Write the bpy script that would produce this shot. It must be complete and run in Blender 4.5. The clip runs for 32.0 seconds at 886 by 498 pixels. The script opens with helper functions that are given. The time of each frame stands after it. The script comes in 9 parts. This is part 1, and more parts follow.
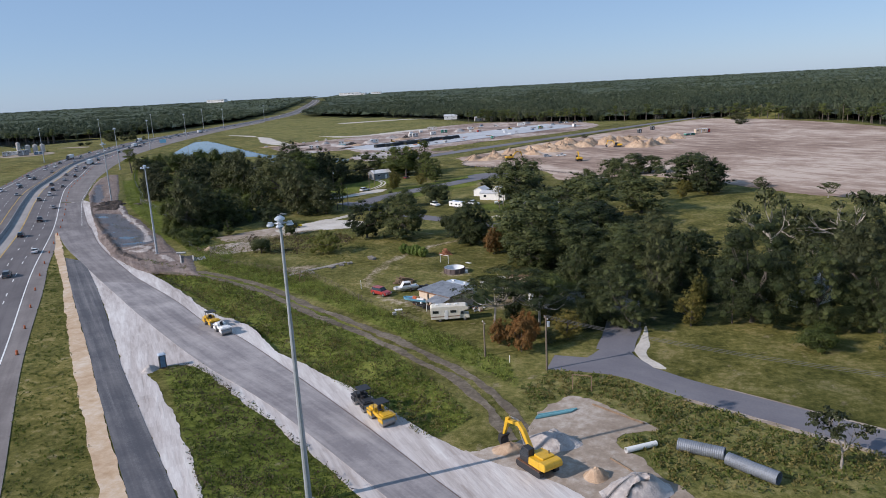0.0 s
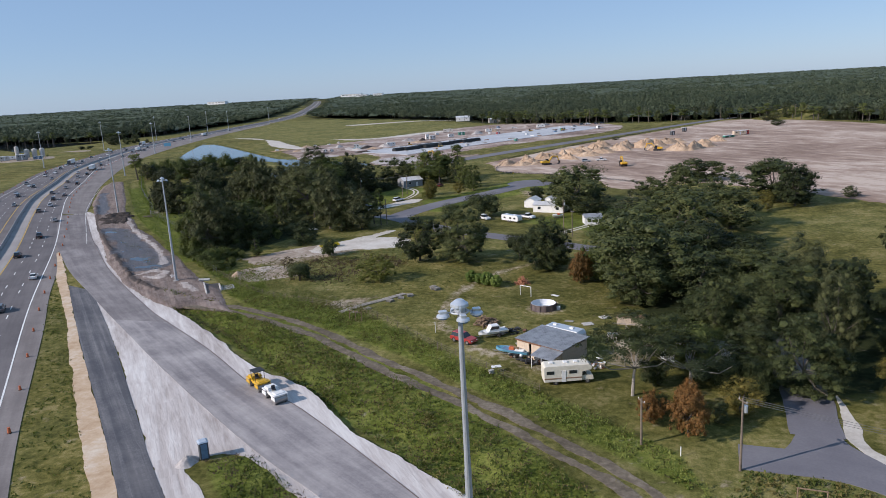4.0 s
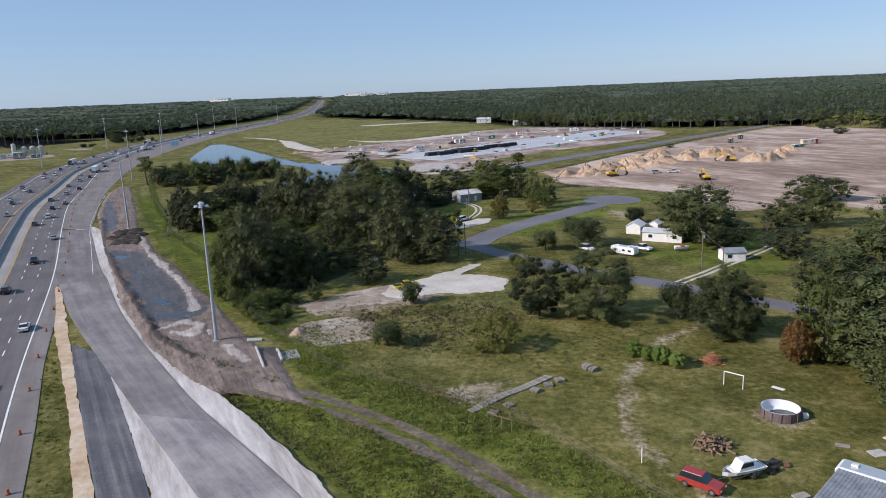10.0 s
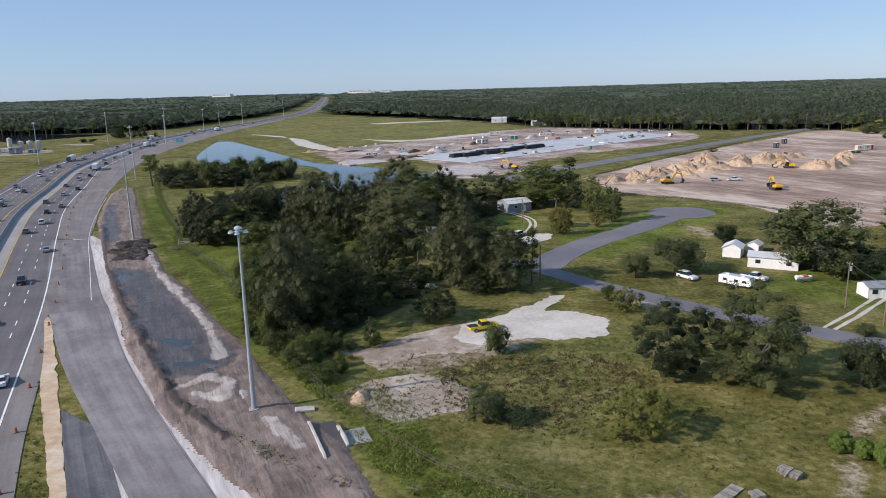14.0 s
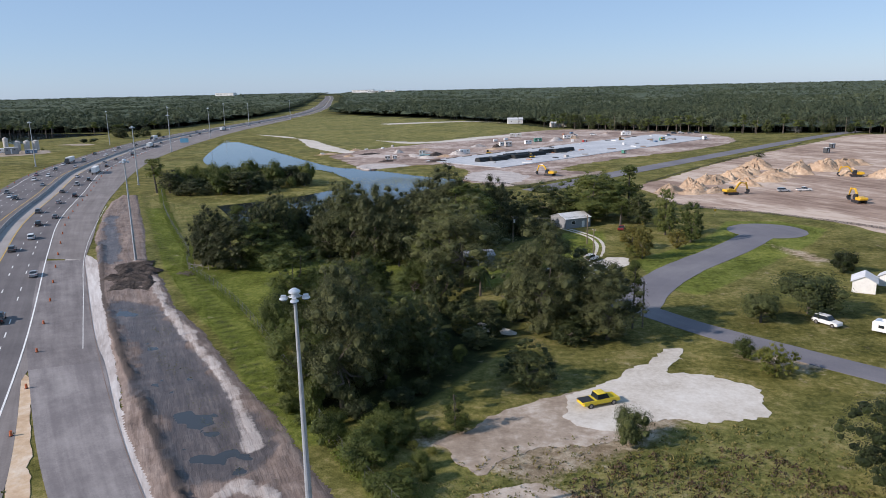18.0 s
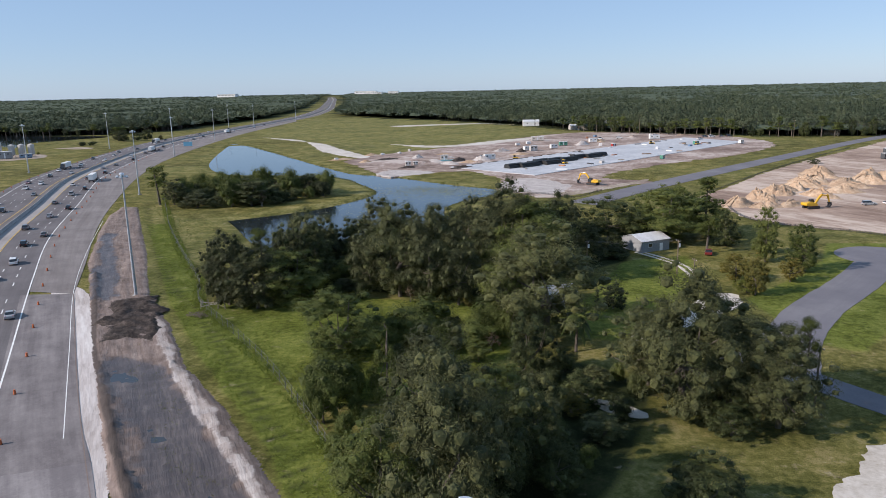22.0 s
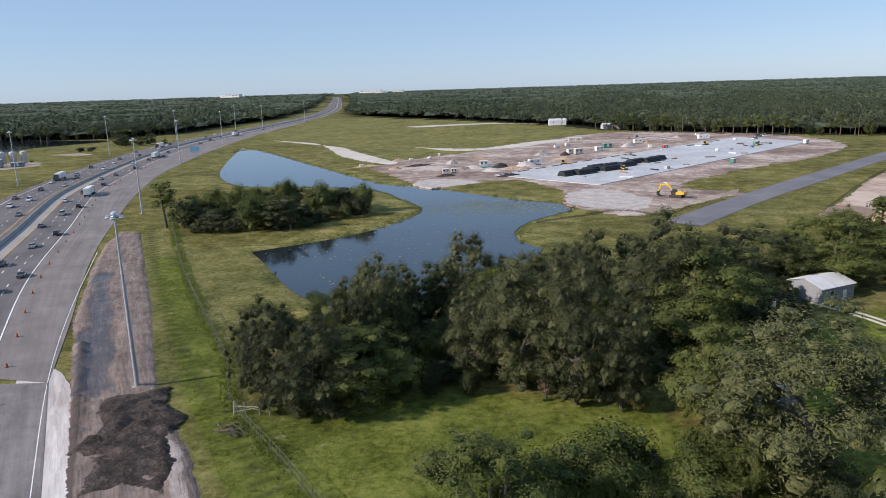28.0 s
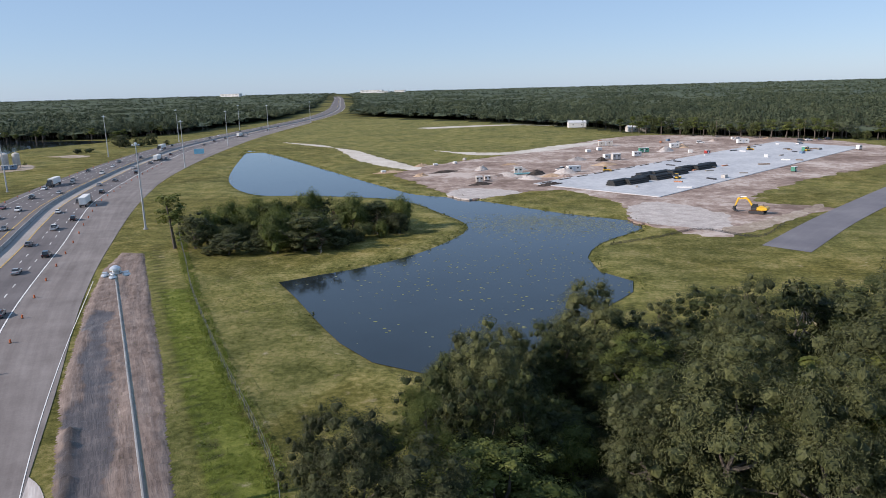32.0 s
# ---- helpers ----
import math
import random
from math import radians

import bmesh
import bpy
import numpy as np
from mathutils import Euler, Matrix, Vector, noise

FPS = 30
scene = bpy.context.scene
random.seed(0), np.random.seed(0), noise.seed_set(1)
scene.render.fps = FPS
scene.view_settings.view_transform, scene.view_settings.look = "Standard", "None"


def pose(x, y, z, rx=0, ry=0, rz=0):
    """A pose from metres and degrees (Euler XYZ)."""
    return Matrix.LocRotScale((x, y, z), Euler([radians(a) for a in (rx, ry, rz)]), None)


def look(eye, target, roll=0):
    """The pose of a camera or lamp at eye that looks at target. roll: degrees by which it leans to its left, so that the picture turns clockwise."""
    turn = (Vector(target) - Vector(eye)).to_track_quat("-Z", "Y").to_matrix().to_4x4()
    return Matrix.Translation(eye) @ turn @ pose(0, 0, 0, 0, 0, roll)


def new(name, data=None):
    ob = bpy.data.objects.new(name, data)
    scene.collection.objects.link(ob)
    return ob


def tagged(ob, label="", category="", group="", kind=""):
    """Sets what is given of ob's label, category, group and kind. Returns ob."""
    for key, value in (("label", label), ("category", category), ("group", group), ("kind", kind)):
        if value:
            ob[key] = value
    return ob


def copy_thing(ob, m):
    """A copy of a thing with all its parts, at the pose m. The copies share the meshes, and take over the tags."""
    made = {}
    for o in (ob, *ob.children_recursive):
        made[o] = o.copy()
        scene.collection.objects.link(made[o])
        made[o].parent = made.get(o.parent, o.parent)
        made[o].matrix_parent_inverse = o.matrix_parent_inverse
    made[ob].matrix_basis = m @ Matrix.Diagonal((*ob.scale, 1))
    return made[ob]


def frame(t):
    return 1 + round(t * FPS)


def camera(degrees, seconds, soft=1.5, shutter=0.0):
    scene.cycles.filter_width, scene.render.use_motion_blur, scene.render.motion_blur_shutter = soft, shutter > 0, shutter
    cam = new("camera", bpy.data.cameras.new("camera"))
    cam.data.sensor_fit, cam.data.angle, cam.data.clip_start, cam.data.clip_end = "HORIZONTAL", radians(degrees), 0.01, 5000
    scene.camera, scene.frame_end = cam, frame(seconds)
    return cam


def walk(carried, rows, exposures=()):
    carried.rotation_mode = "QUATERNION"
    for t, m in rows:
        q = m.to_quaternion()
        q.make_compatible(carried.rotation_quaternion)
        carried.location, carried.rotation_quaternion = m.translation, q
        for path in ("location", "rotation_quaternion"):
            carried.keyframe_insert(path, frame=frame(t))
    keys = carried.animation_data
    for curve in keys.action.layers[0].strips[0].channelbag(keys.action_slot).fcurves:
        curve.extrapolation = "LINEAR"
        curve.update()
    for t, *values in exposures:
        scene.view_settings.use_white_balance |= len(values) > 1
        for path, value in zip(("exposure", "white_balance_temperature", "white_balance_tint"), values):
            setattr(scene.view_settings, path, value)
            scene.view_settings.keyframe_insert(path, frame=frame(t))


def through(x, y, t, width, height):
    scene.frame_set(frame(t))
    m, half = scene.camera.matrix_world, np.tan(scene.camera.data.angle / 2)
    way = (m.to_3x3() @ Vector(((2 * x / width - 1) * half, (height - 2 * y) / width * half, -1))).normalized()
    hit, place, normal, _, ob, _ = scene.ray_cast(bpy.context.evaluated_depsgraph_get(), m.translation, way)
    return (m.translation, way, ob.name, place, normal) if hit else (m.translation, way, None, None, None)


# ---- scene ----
# Camera and its path: time, x, y, z, heading, pitch, roll.
cam = camera(64.0, 32.0, 0.9)
ROWS = [
    (0, 4.81, -0.67, 42.57, 11.10, -12.75, -3.05), (0.5, 2.02, 2.66, 42.56, 11.12, -12.74, -3.13),
    (1, -0.79, 5.99, 42.54, 11.14, -12.73, -3.21), (1.5, -3.59, 9.31, 42.52, 11.15, -12.71, -3.26),
    (2, -6.38, 12.64, 42.50, 11.14, -12.70, -3.31), (2.5, -9.16, 15.99, 42.51, 11.14, -12.68, -3.33),
    (3, -11.90, 19.36, 42.53, 11.12, -12.68, -3.28), (3.5, -14.61, 22.76, 42.58, 11.10, -12.66, -3.23),
    (5.5, -25.22, 36.54, 42.95, 11.05, -12.62, -3.17), (6, -27.92, 39.96, 43.04, 11.04, -12.59, -3.15),
    (6.5, -30.67, 43.35, 43.11, 11.04, -12.60, -3.12), (7, -33.45, 46.70, 43.20, 11.04, -12.60, -3.05),
    (7.5, -36.26, 50.03, 43.27, 11.04, -12.62, -2.98), (8, -39.06, 53.39, 43.34, 11.02, -12.61, -2.90),
    (8.5, -41.87, 56.78, 43.38, 11.00, -12.60, -2.78), (9, -44.65, 60.24, 43.39, 11.00, -12.59, -2.64),
    (9.5, -47.44, 63.77, 43.37, 10.98, -12.62, -2.48), (10, -50.25, 67.38, 43.30, 10.97, -12.63, -2.34),
    (10.5, -53.06, 71.03, 43.20, 10.96, -12.64, -2.19), (11, -55.86, 74.72, 43.08, 10.94, -12.66, -2.02),
    (11.5, -58.63, 78.42, 42.96, 10.94, -12.68, -1.92), (12, -61.38, 82.12, 42.84, 10.93, -12.70, -1.82),
    (12.5, -64.07, 85.79, 42.74, 10.93, -12.70, -1.78), (13, -66.70, 89.42, 42.66, 10.93, -12.70, -1.71),
    (13.5, -69.27, 93.01, 42.61, 10.93, -12.72, -1.63), (14, -71.77, 96.56, 42.57, 10.92, -12.73, -1.57),
    (14.5, -74.23, 100.11, 42.54, 10.92, -12.74, -1.52), (16.5, -83.92, 114.37, 42.44, 10.94, -12.76, -1.22),
    (17, -86.36, 118.02, 42.41, 10.96, -12.74, -1.22), (17.5, -88.77, 121.68, 42.38, 11.02, -12.74, -1.24),
    (18, -91.19, 125.36, 42.35, 11.05, -12.73, -1.28), (18.5, -93.62, 129.05, 42.33, 11.08, -12.72, -1.27),
    (19, -96.08, 132.74, 42.30, 11.10, -12.71, -1.28), (19.5, -98.59, 136.43, 42.26, 11.10, -12.68, -1.26),
    (20, -101.13, 140.12, 42.23, 11.10, -12.66, -1.21), (20.5, -103.65, 143.82, 42.19, 11.12, -12.65, -1.17),
    (21, -106.12, 147.54, 42.16, 11.11, -12.62, -1.16), (21.5, -108.52, 151.31, 42.12, 11.12, -12.61, -1.24),
    (22, -110.87, 155.10, 42.10, 11.12, -12.62, -1.27), (22.5, -113.20, 158.89, 42.07, 11.13, -12.64, -1.31),
    (23, -115.54, 162.64, 42.04, 11.13, -12.67, -1.37), (23.5, -117.89, 166.32, 42.00, 11.14, -12.68, -1.46),
    (24, -120.23, 169.96, 41.95, 11.17, -12.68, -1.59), (24.5, -122.58, 173.58, 41.91, 11.20, -12.69, -1.64),
    (25, -124.94, 177.19, 41.89, 11.25, -12.72, -1.71), (25.5, -127.34, 180.83, 41.89, 11.28, -12.74, -1.76),
    (27.5, -137.13, 195.50, 42.20, 11.38, -12.75, -1.80), (28, -139.67, 199.21, 42.27, 11.41, -12.74, -1.83),
    (28.5, -142.28, 202.95, 42.30, 11.41, -12.74, -1.85), (29, -144.97, 206.72, 42.32, 11.40, -12.74, -1.83),
    (29.5, -147.70, 210.52, 42.32, 11.38, -12.73, -1.75), (30, -150.48, 214.34, 42.31, 11.37, -12.74, -1.72),
    (30.5, -153.27, 218.16, 42.29, 11.34, -12.74, -1.66), (31, -156.08, 221.99, 42.28, 11.32, -12.73, -1.60),
    (31.5, -158.87, 225.81, 42.26, 11.30, -12.73, -1.57), (32, -161.63, 229.62, 42.26, 11.29, -12.72, -1.53),
]
walk(cam, [(t, pose(x, y, z, 90 + pitch, 0, yaw) @ pose(0, 0, 0, 0, 0, roll)) for t, x, y, z, yaw, pitch, roll in ROWS], exposures=[(0.0, 0.12, 6330, 19), (13.0, 0.23, 6420, 19), (24.0, 0.34, 6610, 19), (32.0, 0.35, 6640, 19)])

# ---- daylight ----
SUN_EL, SUN_AZ = radians(29), radians(30)   # height of the sun; heading in which shadows fall
world = bpy.data.worlds.new("sky")
scene.world = world
world.use_nodes = True
wn = world.node_tree
sky = wn.nodes.new("ShaderNodeTexSky")
sky.sky_type, sky.sun_disc = "NISHITA", False
sky.sun_elevation, sky.sun_rotation = SUN_EL, radians(90) - (SUN_AZ + math.pi)
sky.altitude, sky.air_density, sky.dust_density, sky.ozone_density = 200, 0.8, 0.35, 2.6
haze = wn.nodes.new("ShaderNodeMix")   # thin even haze over the whole sky
haze.data_type = "RGBA"
haze.inputs[0].default_value = 0.6
haze.inputs[7].default_value = (2.5, 4.15, 6.0, 1)
wn.links.new(sky.outputs[0], haze.inputs[6])
wn.links.new(haze.outputs[2], wn.nodes["Background"].inputs[0])
wn.nodes["Background"].inputs[1].default_value = 0.104
sun = new("sun", bpy.data.lights.new("sun", "SUN"))
sun.data.energy, sun.data.angle, sun.data.color = 4.2, radians(0.55), (1.0, 0.93, 0.82)
sun_way = Vector((-math.cos(SUN_AZ) * math.cos(SUN_EL), -math.sin(SUN_AZ) * math.cos(SUN_EL), math.sin(SUN_EL)))
sun.matrix_world = look(sun_way * 300, (0, 0, 0))

# ---- materials ----
MATS = {}


def nodes_of(name):
    m = bpy.data.materials.new(name)
    m.use_nodes = True
    nt = m.node_tree
    MATS[name] = m
    return m, nt, nt.nodes["Principled BSDF"]


def noise_node(nt, vec, scale, detail=5.0, rough=0.6):
    n = nt.nodes.new("ShaderNodeTexNoise")
    n.inputs["Scale"].default_value, n.inputs["Detail"].default_value, n.inputs["Roughness"].default_value = scale, detail, rough
    if vec is not None:
        nt.links.new(vec, n.inputs["Vector"])
    return n.outputs["Fac"]


def ramp_node(nt, fac, stops):
    r = nt.nodes.new("ShaderNodeValToRGB")
    while len(r.color_ramp.elements) < len(stops):
        r.color_ramp.elements.new(0.5)
    for e, (p, c) in zip(r.color_ramp.elements, stops):
        e.position, e.color = p, (*c, 1) if len(c) == 3 else c
    nt.links.new(fac, r.inputs[0])
    return r.outputs[0]


def mix_node(nt, fac, a, b, mode="MIX"):
    n = nt.nodes.new("ShaderNodeMix")
    n.data_type, n.blend_type = "RGBA", mode
    for sock, v in ((n.inputs[0], fac), (n.inputs[6], a), (n.inputs[7], b)):
        if isinstance(v, bpy.types.NodeSocket):
            nt.links.new(v, sock)
        else:
            sock.default_value = v if not isinstance(v, tuple) else (*v, 1)
    return n.outputs[2]


def math_node(nt, op, a, b=0.0):
    n = nt.nodes.new("ShaderNodeMath")
    n.operation = op
    for sock, v in zip(n.inputs, (a, b)):
        if isinstance(v, bpy.types.NodeSocket):
            nt.links.new(v, sock)
        else:
            sock.default_value = v
    return n.outputs[0]


def bump_node(nt, bsdf, height, strength, distance):
    b = nt.nodes.new("ShaderNodeBump")
    b.inputs["Strength"].default_value, b.inputs["Distance"].default_value = strength, distance
    nt.links.new(height, b.inputs["Height"])
    nt.links.new(b.outputs[0], bsdf.inputs["Normal"])


def place_of(nt, stretch=None, uv=False):
    if uv:
        out = nt.nodes.new("ShaderNodeUVMap").outputs[0]
    else:
        out = nt.nodes.new("ShaderNodeNewGeometry").outputs["Position"]
    if stretch:
        mp = nt.nodes.new("ShaderNodeMapping")
        mp.inputs["Scale"].default_value = stretch
        nt.links.new(out, mp.inputs["Vector"])
        out = mp.outputs[0]
    return out


def soil(name, low, mid, high, big=0.05, fine=1.2, rough=0.95, bump=0.5, dist=0.15, stretch=None, uv=False, span=1.0):
    """Bare ground: broad patches, fine grain and relief."""
    m, nt, b = nodes_of(name)
    pos = place_of(nt, stretch, uv)
    n1, n2, n3 = noise_node(nt, pos, big, 4), noise_node(nt, pos, fine, 6, 0.7), noise_node(nt, pos, big * 5, 5, 0.65)
    f = math_node(nt, "ADD", math_node(nt, "MULTIPLY", n1, 0.4), math_node(nt, "ADD", math_node(nt, "MULTIPLY", n2, 0.25), math_node(nt, "MULTIPLY", n3, 0.35)))
    nt.links.new(ramp_node(nt, f, [(0.5 - 0.14 * span, low), (0.5, mid), (0.5 + 0.12 * span, high)]), b.inputs["Base Color"])
    b.inputs["Roughness"].default_value = rough
    b.inputs["Specular IOR Level"].default_value = 0.2
    bump_node(nt, b, math_node(nt, "ADD", n2, n3), bump, dist)
    return m


def plain(name, col, rough=0.6, metal=0.0, vary=0.12, scale=2.0, bump=0.0, spec=0.5, coat=0.0, jitter=0.0):
    """Paint, metal, plastic or timber with soft wear at two scales; jitter varies it from piece to piece."""
    m, nt, b = nodes_of(name)
    tc = nt.nodes.new("ShaderNodeTexCoord").outputs["Object"]
    n1, n2 = noise_node(nt, tc, scale, 4), noise_node(nt, tc, scale * 9, 5, 0.7)
    f = math_node(nt, "ADD", math_node(nt, "MULTIPLY", n1, 0.6), math_node(nt, "MULTIPLY", n2, 0.4))
    dark, light = tuple(c * (1 - 2.2 * vary) for c in col), tuple(min(1, c * (1 + 1.2 * vary)) for c in col)
    c = ramp_node(nt, f, [(0.3, dark), (0.5, col), (0.7, light)])
    if jitter:
        info = nt.nodes.new("ShaderNodeObjectInfo")
        c = mix_node(nt, 1.0, c, ramp_node(nt, info.outputs["Random"], [(0, (1 - jitter,) * 3), (1, (1 + 0.3 * jitter,) * 3)]), "MULTIPLY")
    nt.links.new(c, b.inputs["Base Color"])
    b.inputs["Roughness"].default_value, b.inputs["Metallic"].default_value = rough, metal
    b.inputs["Specular IOR Level"].default_value, b.inputs["Coat Weight"].default_value = spec, coat
    if bump:
        bump_node(nt, b, n2, bump, 0.02)
    return m


def leafage(name, dark, mid, light, through=0.25, patch=0.35, grain=0.65, drift=0.45):
    """Leaves: each clump a little different, each tree a little different, some light passing through."""
    m, nt, b = nodes_of(name)
    geo, info = nt.nodes.new("ShaderNodeNewGeometry"), nt.nodes.new("ShaderNodeObjectInfo")
    r = math_node(nt, "ADD", math_node(nt, "MULTIPLY", geo.outputs["Random Per Island"], 0.5), math_node(nt, "MULTIPLY", info.outputs["Random"], 0.5))
    n = noise_node(nt, geo.outputs["Position"], patch, 3)
    f = math_node(nt, "ADD", math_node(nt, "MULTIPLY", r, grain), math_node(nt, "MULTIPLY", n, drift))
    c = ramp_node(nt, f, [(0.22, dark), (0.52, mid), (0.82, light)])
    nt.links.new(c, b.inputs["Base Color"])
    b.inputs["Roughness"].default_value, b.inputs["Specular IOR Level"].default_value = 0.6, 0.25
    tr = nt.nodes.new("ShaderNodeBsdfTranslucent")
    nt.links.new(mix_node(nt, 1.0, c, (1.1, 1.15, 0.5), "MULTIPLY"), tr.inputs["Color"])
    mx = nt.nodes.new("ShaderNodeMixShader")
    mx.inputs[0].default_value = through
    out = [x for x in nt.nodes if x.type == "OUTPUT_MATERIAL"][0]
    nt.links.new(b.outputs[0], mx.inputs[1]), nt.links.new(tr.outputs[0], mx.inputs[2])
    nt.links.new(mx.outputs[0], out.inputs["Surface"])
    return m


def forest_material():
    """Far crowns: broad stands of differing green, and crowns that differ one from the next, paled and blued for haze.
    """
    m, nt, b = nodes_of("hazed_forest_leaves")
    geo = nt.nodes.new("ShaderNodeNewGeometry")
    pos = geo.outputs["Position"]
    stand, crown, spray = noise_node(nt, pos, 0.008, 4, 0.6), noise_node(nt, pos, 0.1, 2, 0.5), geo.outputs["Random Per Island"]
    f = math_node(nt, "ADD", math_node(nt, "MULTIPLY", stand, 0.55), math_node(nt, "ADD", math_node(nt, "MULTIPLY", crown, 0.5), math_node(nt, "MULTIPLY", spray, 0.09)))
    # distance haze is mixed into these greens: lifted darks, extra blue
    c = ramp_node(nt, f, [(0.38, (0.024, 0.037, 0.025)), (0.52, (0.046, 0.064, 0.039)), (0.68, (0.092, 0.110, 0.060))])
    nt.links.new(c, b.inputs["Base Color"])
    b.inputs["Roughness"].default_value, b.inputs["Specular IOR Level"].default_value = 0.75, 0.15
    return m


def ground_material():
    """Mown and rough grass; the cover attribute tells lush (r), dry (g), bare (b) and dark ground in woods and verge
    ruts (a).
    """
    m, nt, b = nodes_of("ground")
    pos = place_of(nt)
    at = nt.nodes.new("ShaderNodeVertexColor")
    at.layer_name = "cover"
    sep = nt.nodes.new("ShaderNodeSeparateColor")
    nt.links.new(at.outputs["Color"], sep.inputs[0])
    n_big, n_mid, n_fine, n_grain = noise_node(nt, pos, 0.018, 4), noise_node(nt, pos, 0.13, 5, 0.65), noise_node(nt, pos, 0.9, 6, 0.7), noise_node(nt, pos, 5.0, 4, 0.7)
    lump = math_node(nt, "ADD", math_node(nt, "MULTIPLY", n_mid, 0.95), math_node(nt, "MULTIPLY", n_fine, 0.95))
    lump = math_node(nt, "SUBTRACT", lump, 0.45)
    lawn = ramp_node(nt, lump, [(0.3, (0.054, 0.057, 0.014)), (0.45, (0.110, 0.106, 0.028)), (0.57, (0.165, 0.150, 0.046)), (0.68, (0.255, 0.215, 0.095))])
    lush = ramp_node(nt, lump, [(0.32, (0.064, 0.080, 0.013)), (0.5, (0.130, 0.156, 0.030)), (0.68, (0.205, 0.222, 0.056))])
    dry = ramp_node(nt, lump, [(0.3, (0.085, 0.092, 0.026)), (0.48, (0.162, 0.162, 0.052)), (0.66, (0.27, 0.238, 0.10))])
    bare = ramp_node(nt, lump, [(0.3, (0.17, 0.125, 0.085)), (0.5, (0.31, 0.245, 0.175)), (0.68, (0.46, 0.40, 0.32))])
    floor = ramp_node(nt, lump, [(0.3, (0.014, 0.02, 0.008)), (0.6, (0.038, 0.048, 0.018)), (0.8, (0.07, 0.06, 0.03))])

    def cut(channel, lo=0.32, hi=0.62):
        """The channel broken up by the noise, so that its edge is ragged."""
        v = math_node(nt, "ADD", channel, math_node(nt, "MULTIPLY", math_node(nt, "SUBTRACT", lump, 0.5), 0.85))
        mr = nt.nodes.new("ShaderNodeMapRange")
        mr.inputs[1].default_value, mr.inputs[2].default_value = lo, hi
        nt.links.new(v, mr.inputs[0])
        return mr.outputs[0]

    broad = nt.nodes.new("ShaderNodeMapRange")
    broad.inputs[1].default_value, broad.inputs[2].default_value, broad.inputs[4].default_value = 0.42, 0.62, 0.85
    nt.links.new(n_big, broad.inputs[0])
    col = mix_node(nt, broad.outputs[0], lawn, dry)
    col = mix_node(nt, cut(sep.outputs[1]), col, dry)
    col = mix_node(nt, cut(sep.outputs[0]), col, lush)
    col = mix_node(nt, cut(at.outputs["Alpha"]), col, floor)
    col = mix_node(nt, cut(sep.outputs[2]), col, bare)
    col = mix_node(nt, 1.0, col, ramp_node(nt, noise_node(nt, place_of(nt, (1, 0.6, 1)), 0.03, 7, 0.72), [(0.34, (0.66, 0.7, 0.68)), (0.5, (0.98, 0.98, 0.96)), (0.64, (1.2, 1.14, 1.1))]), "MULTIPLY")
    specks = nt.nodes.new("ShaderNodeMapRange")   # sandy scuffs in the turf
    specks.inputs[1].default_value, specks.inputs[2].default_value, specks.inputs[4].default_value = 0.6, 0.72, 0.75
    nt.links.new(noise_node(nt, pos, 0.32, 7, 0.7), specks.inputs[0])
    col = mix_node(nt, specks.outputs[0], col, bare)
    nt.links.new(mix_node(nt, 0.6, col, ramp_node(nt, n_grain, [(0.3, (0.45, 0.45, 0.45)), (0.7, (1.35, 1.35, 1.3))]), "MULTIPLY"), b.inputs["Base Color"])
    b.inputs["Roughness"].default_value, b.inputs["Specular IOR Level"].default_value = 1.0, 0.1
    bump_node(nt, b, math_node(nt, "ADD", n_fine, n_grain), 0.55, 0.2)
    return m


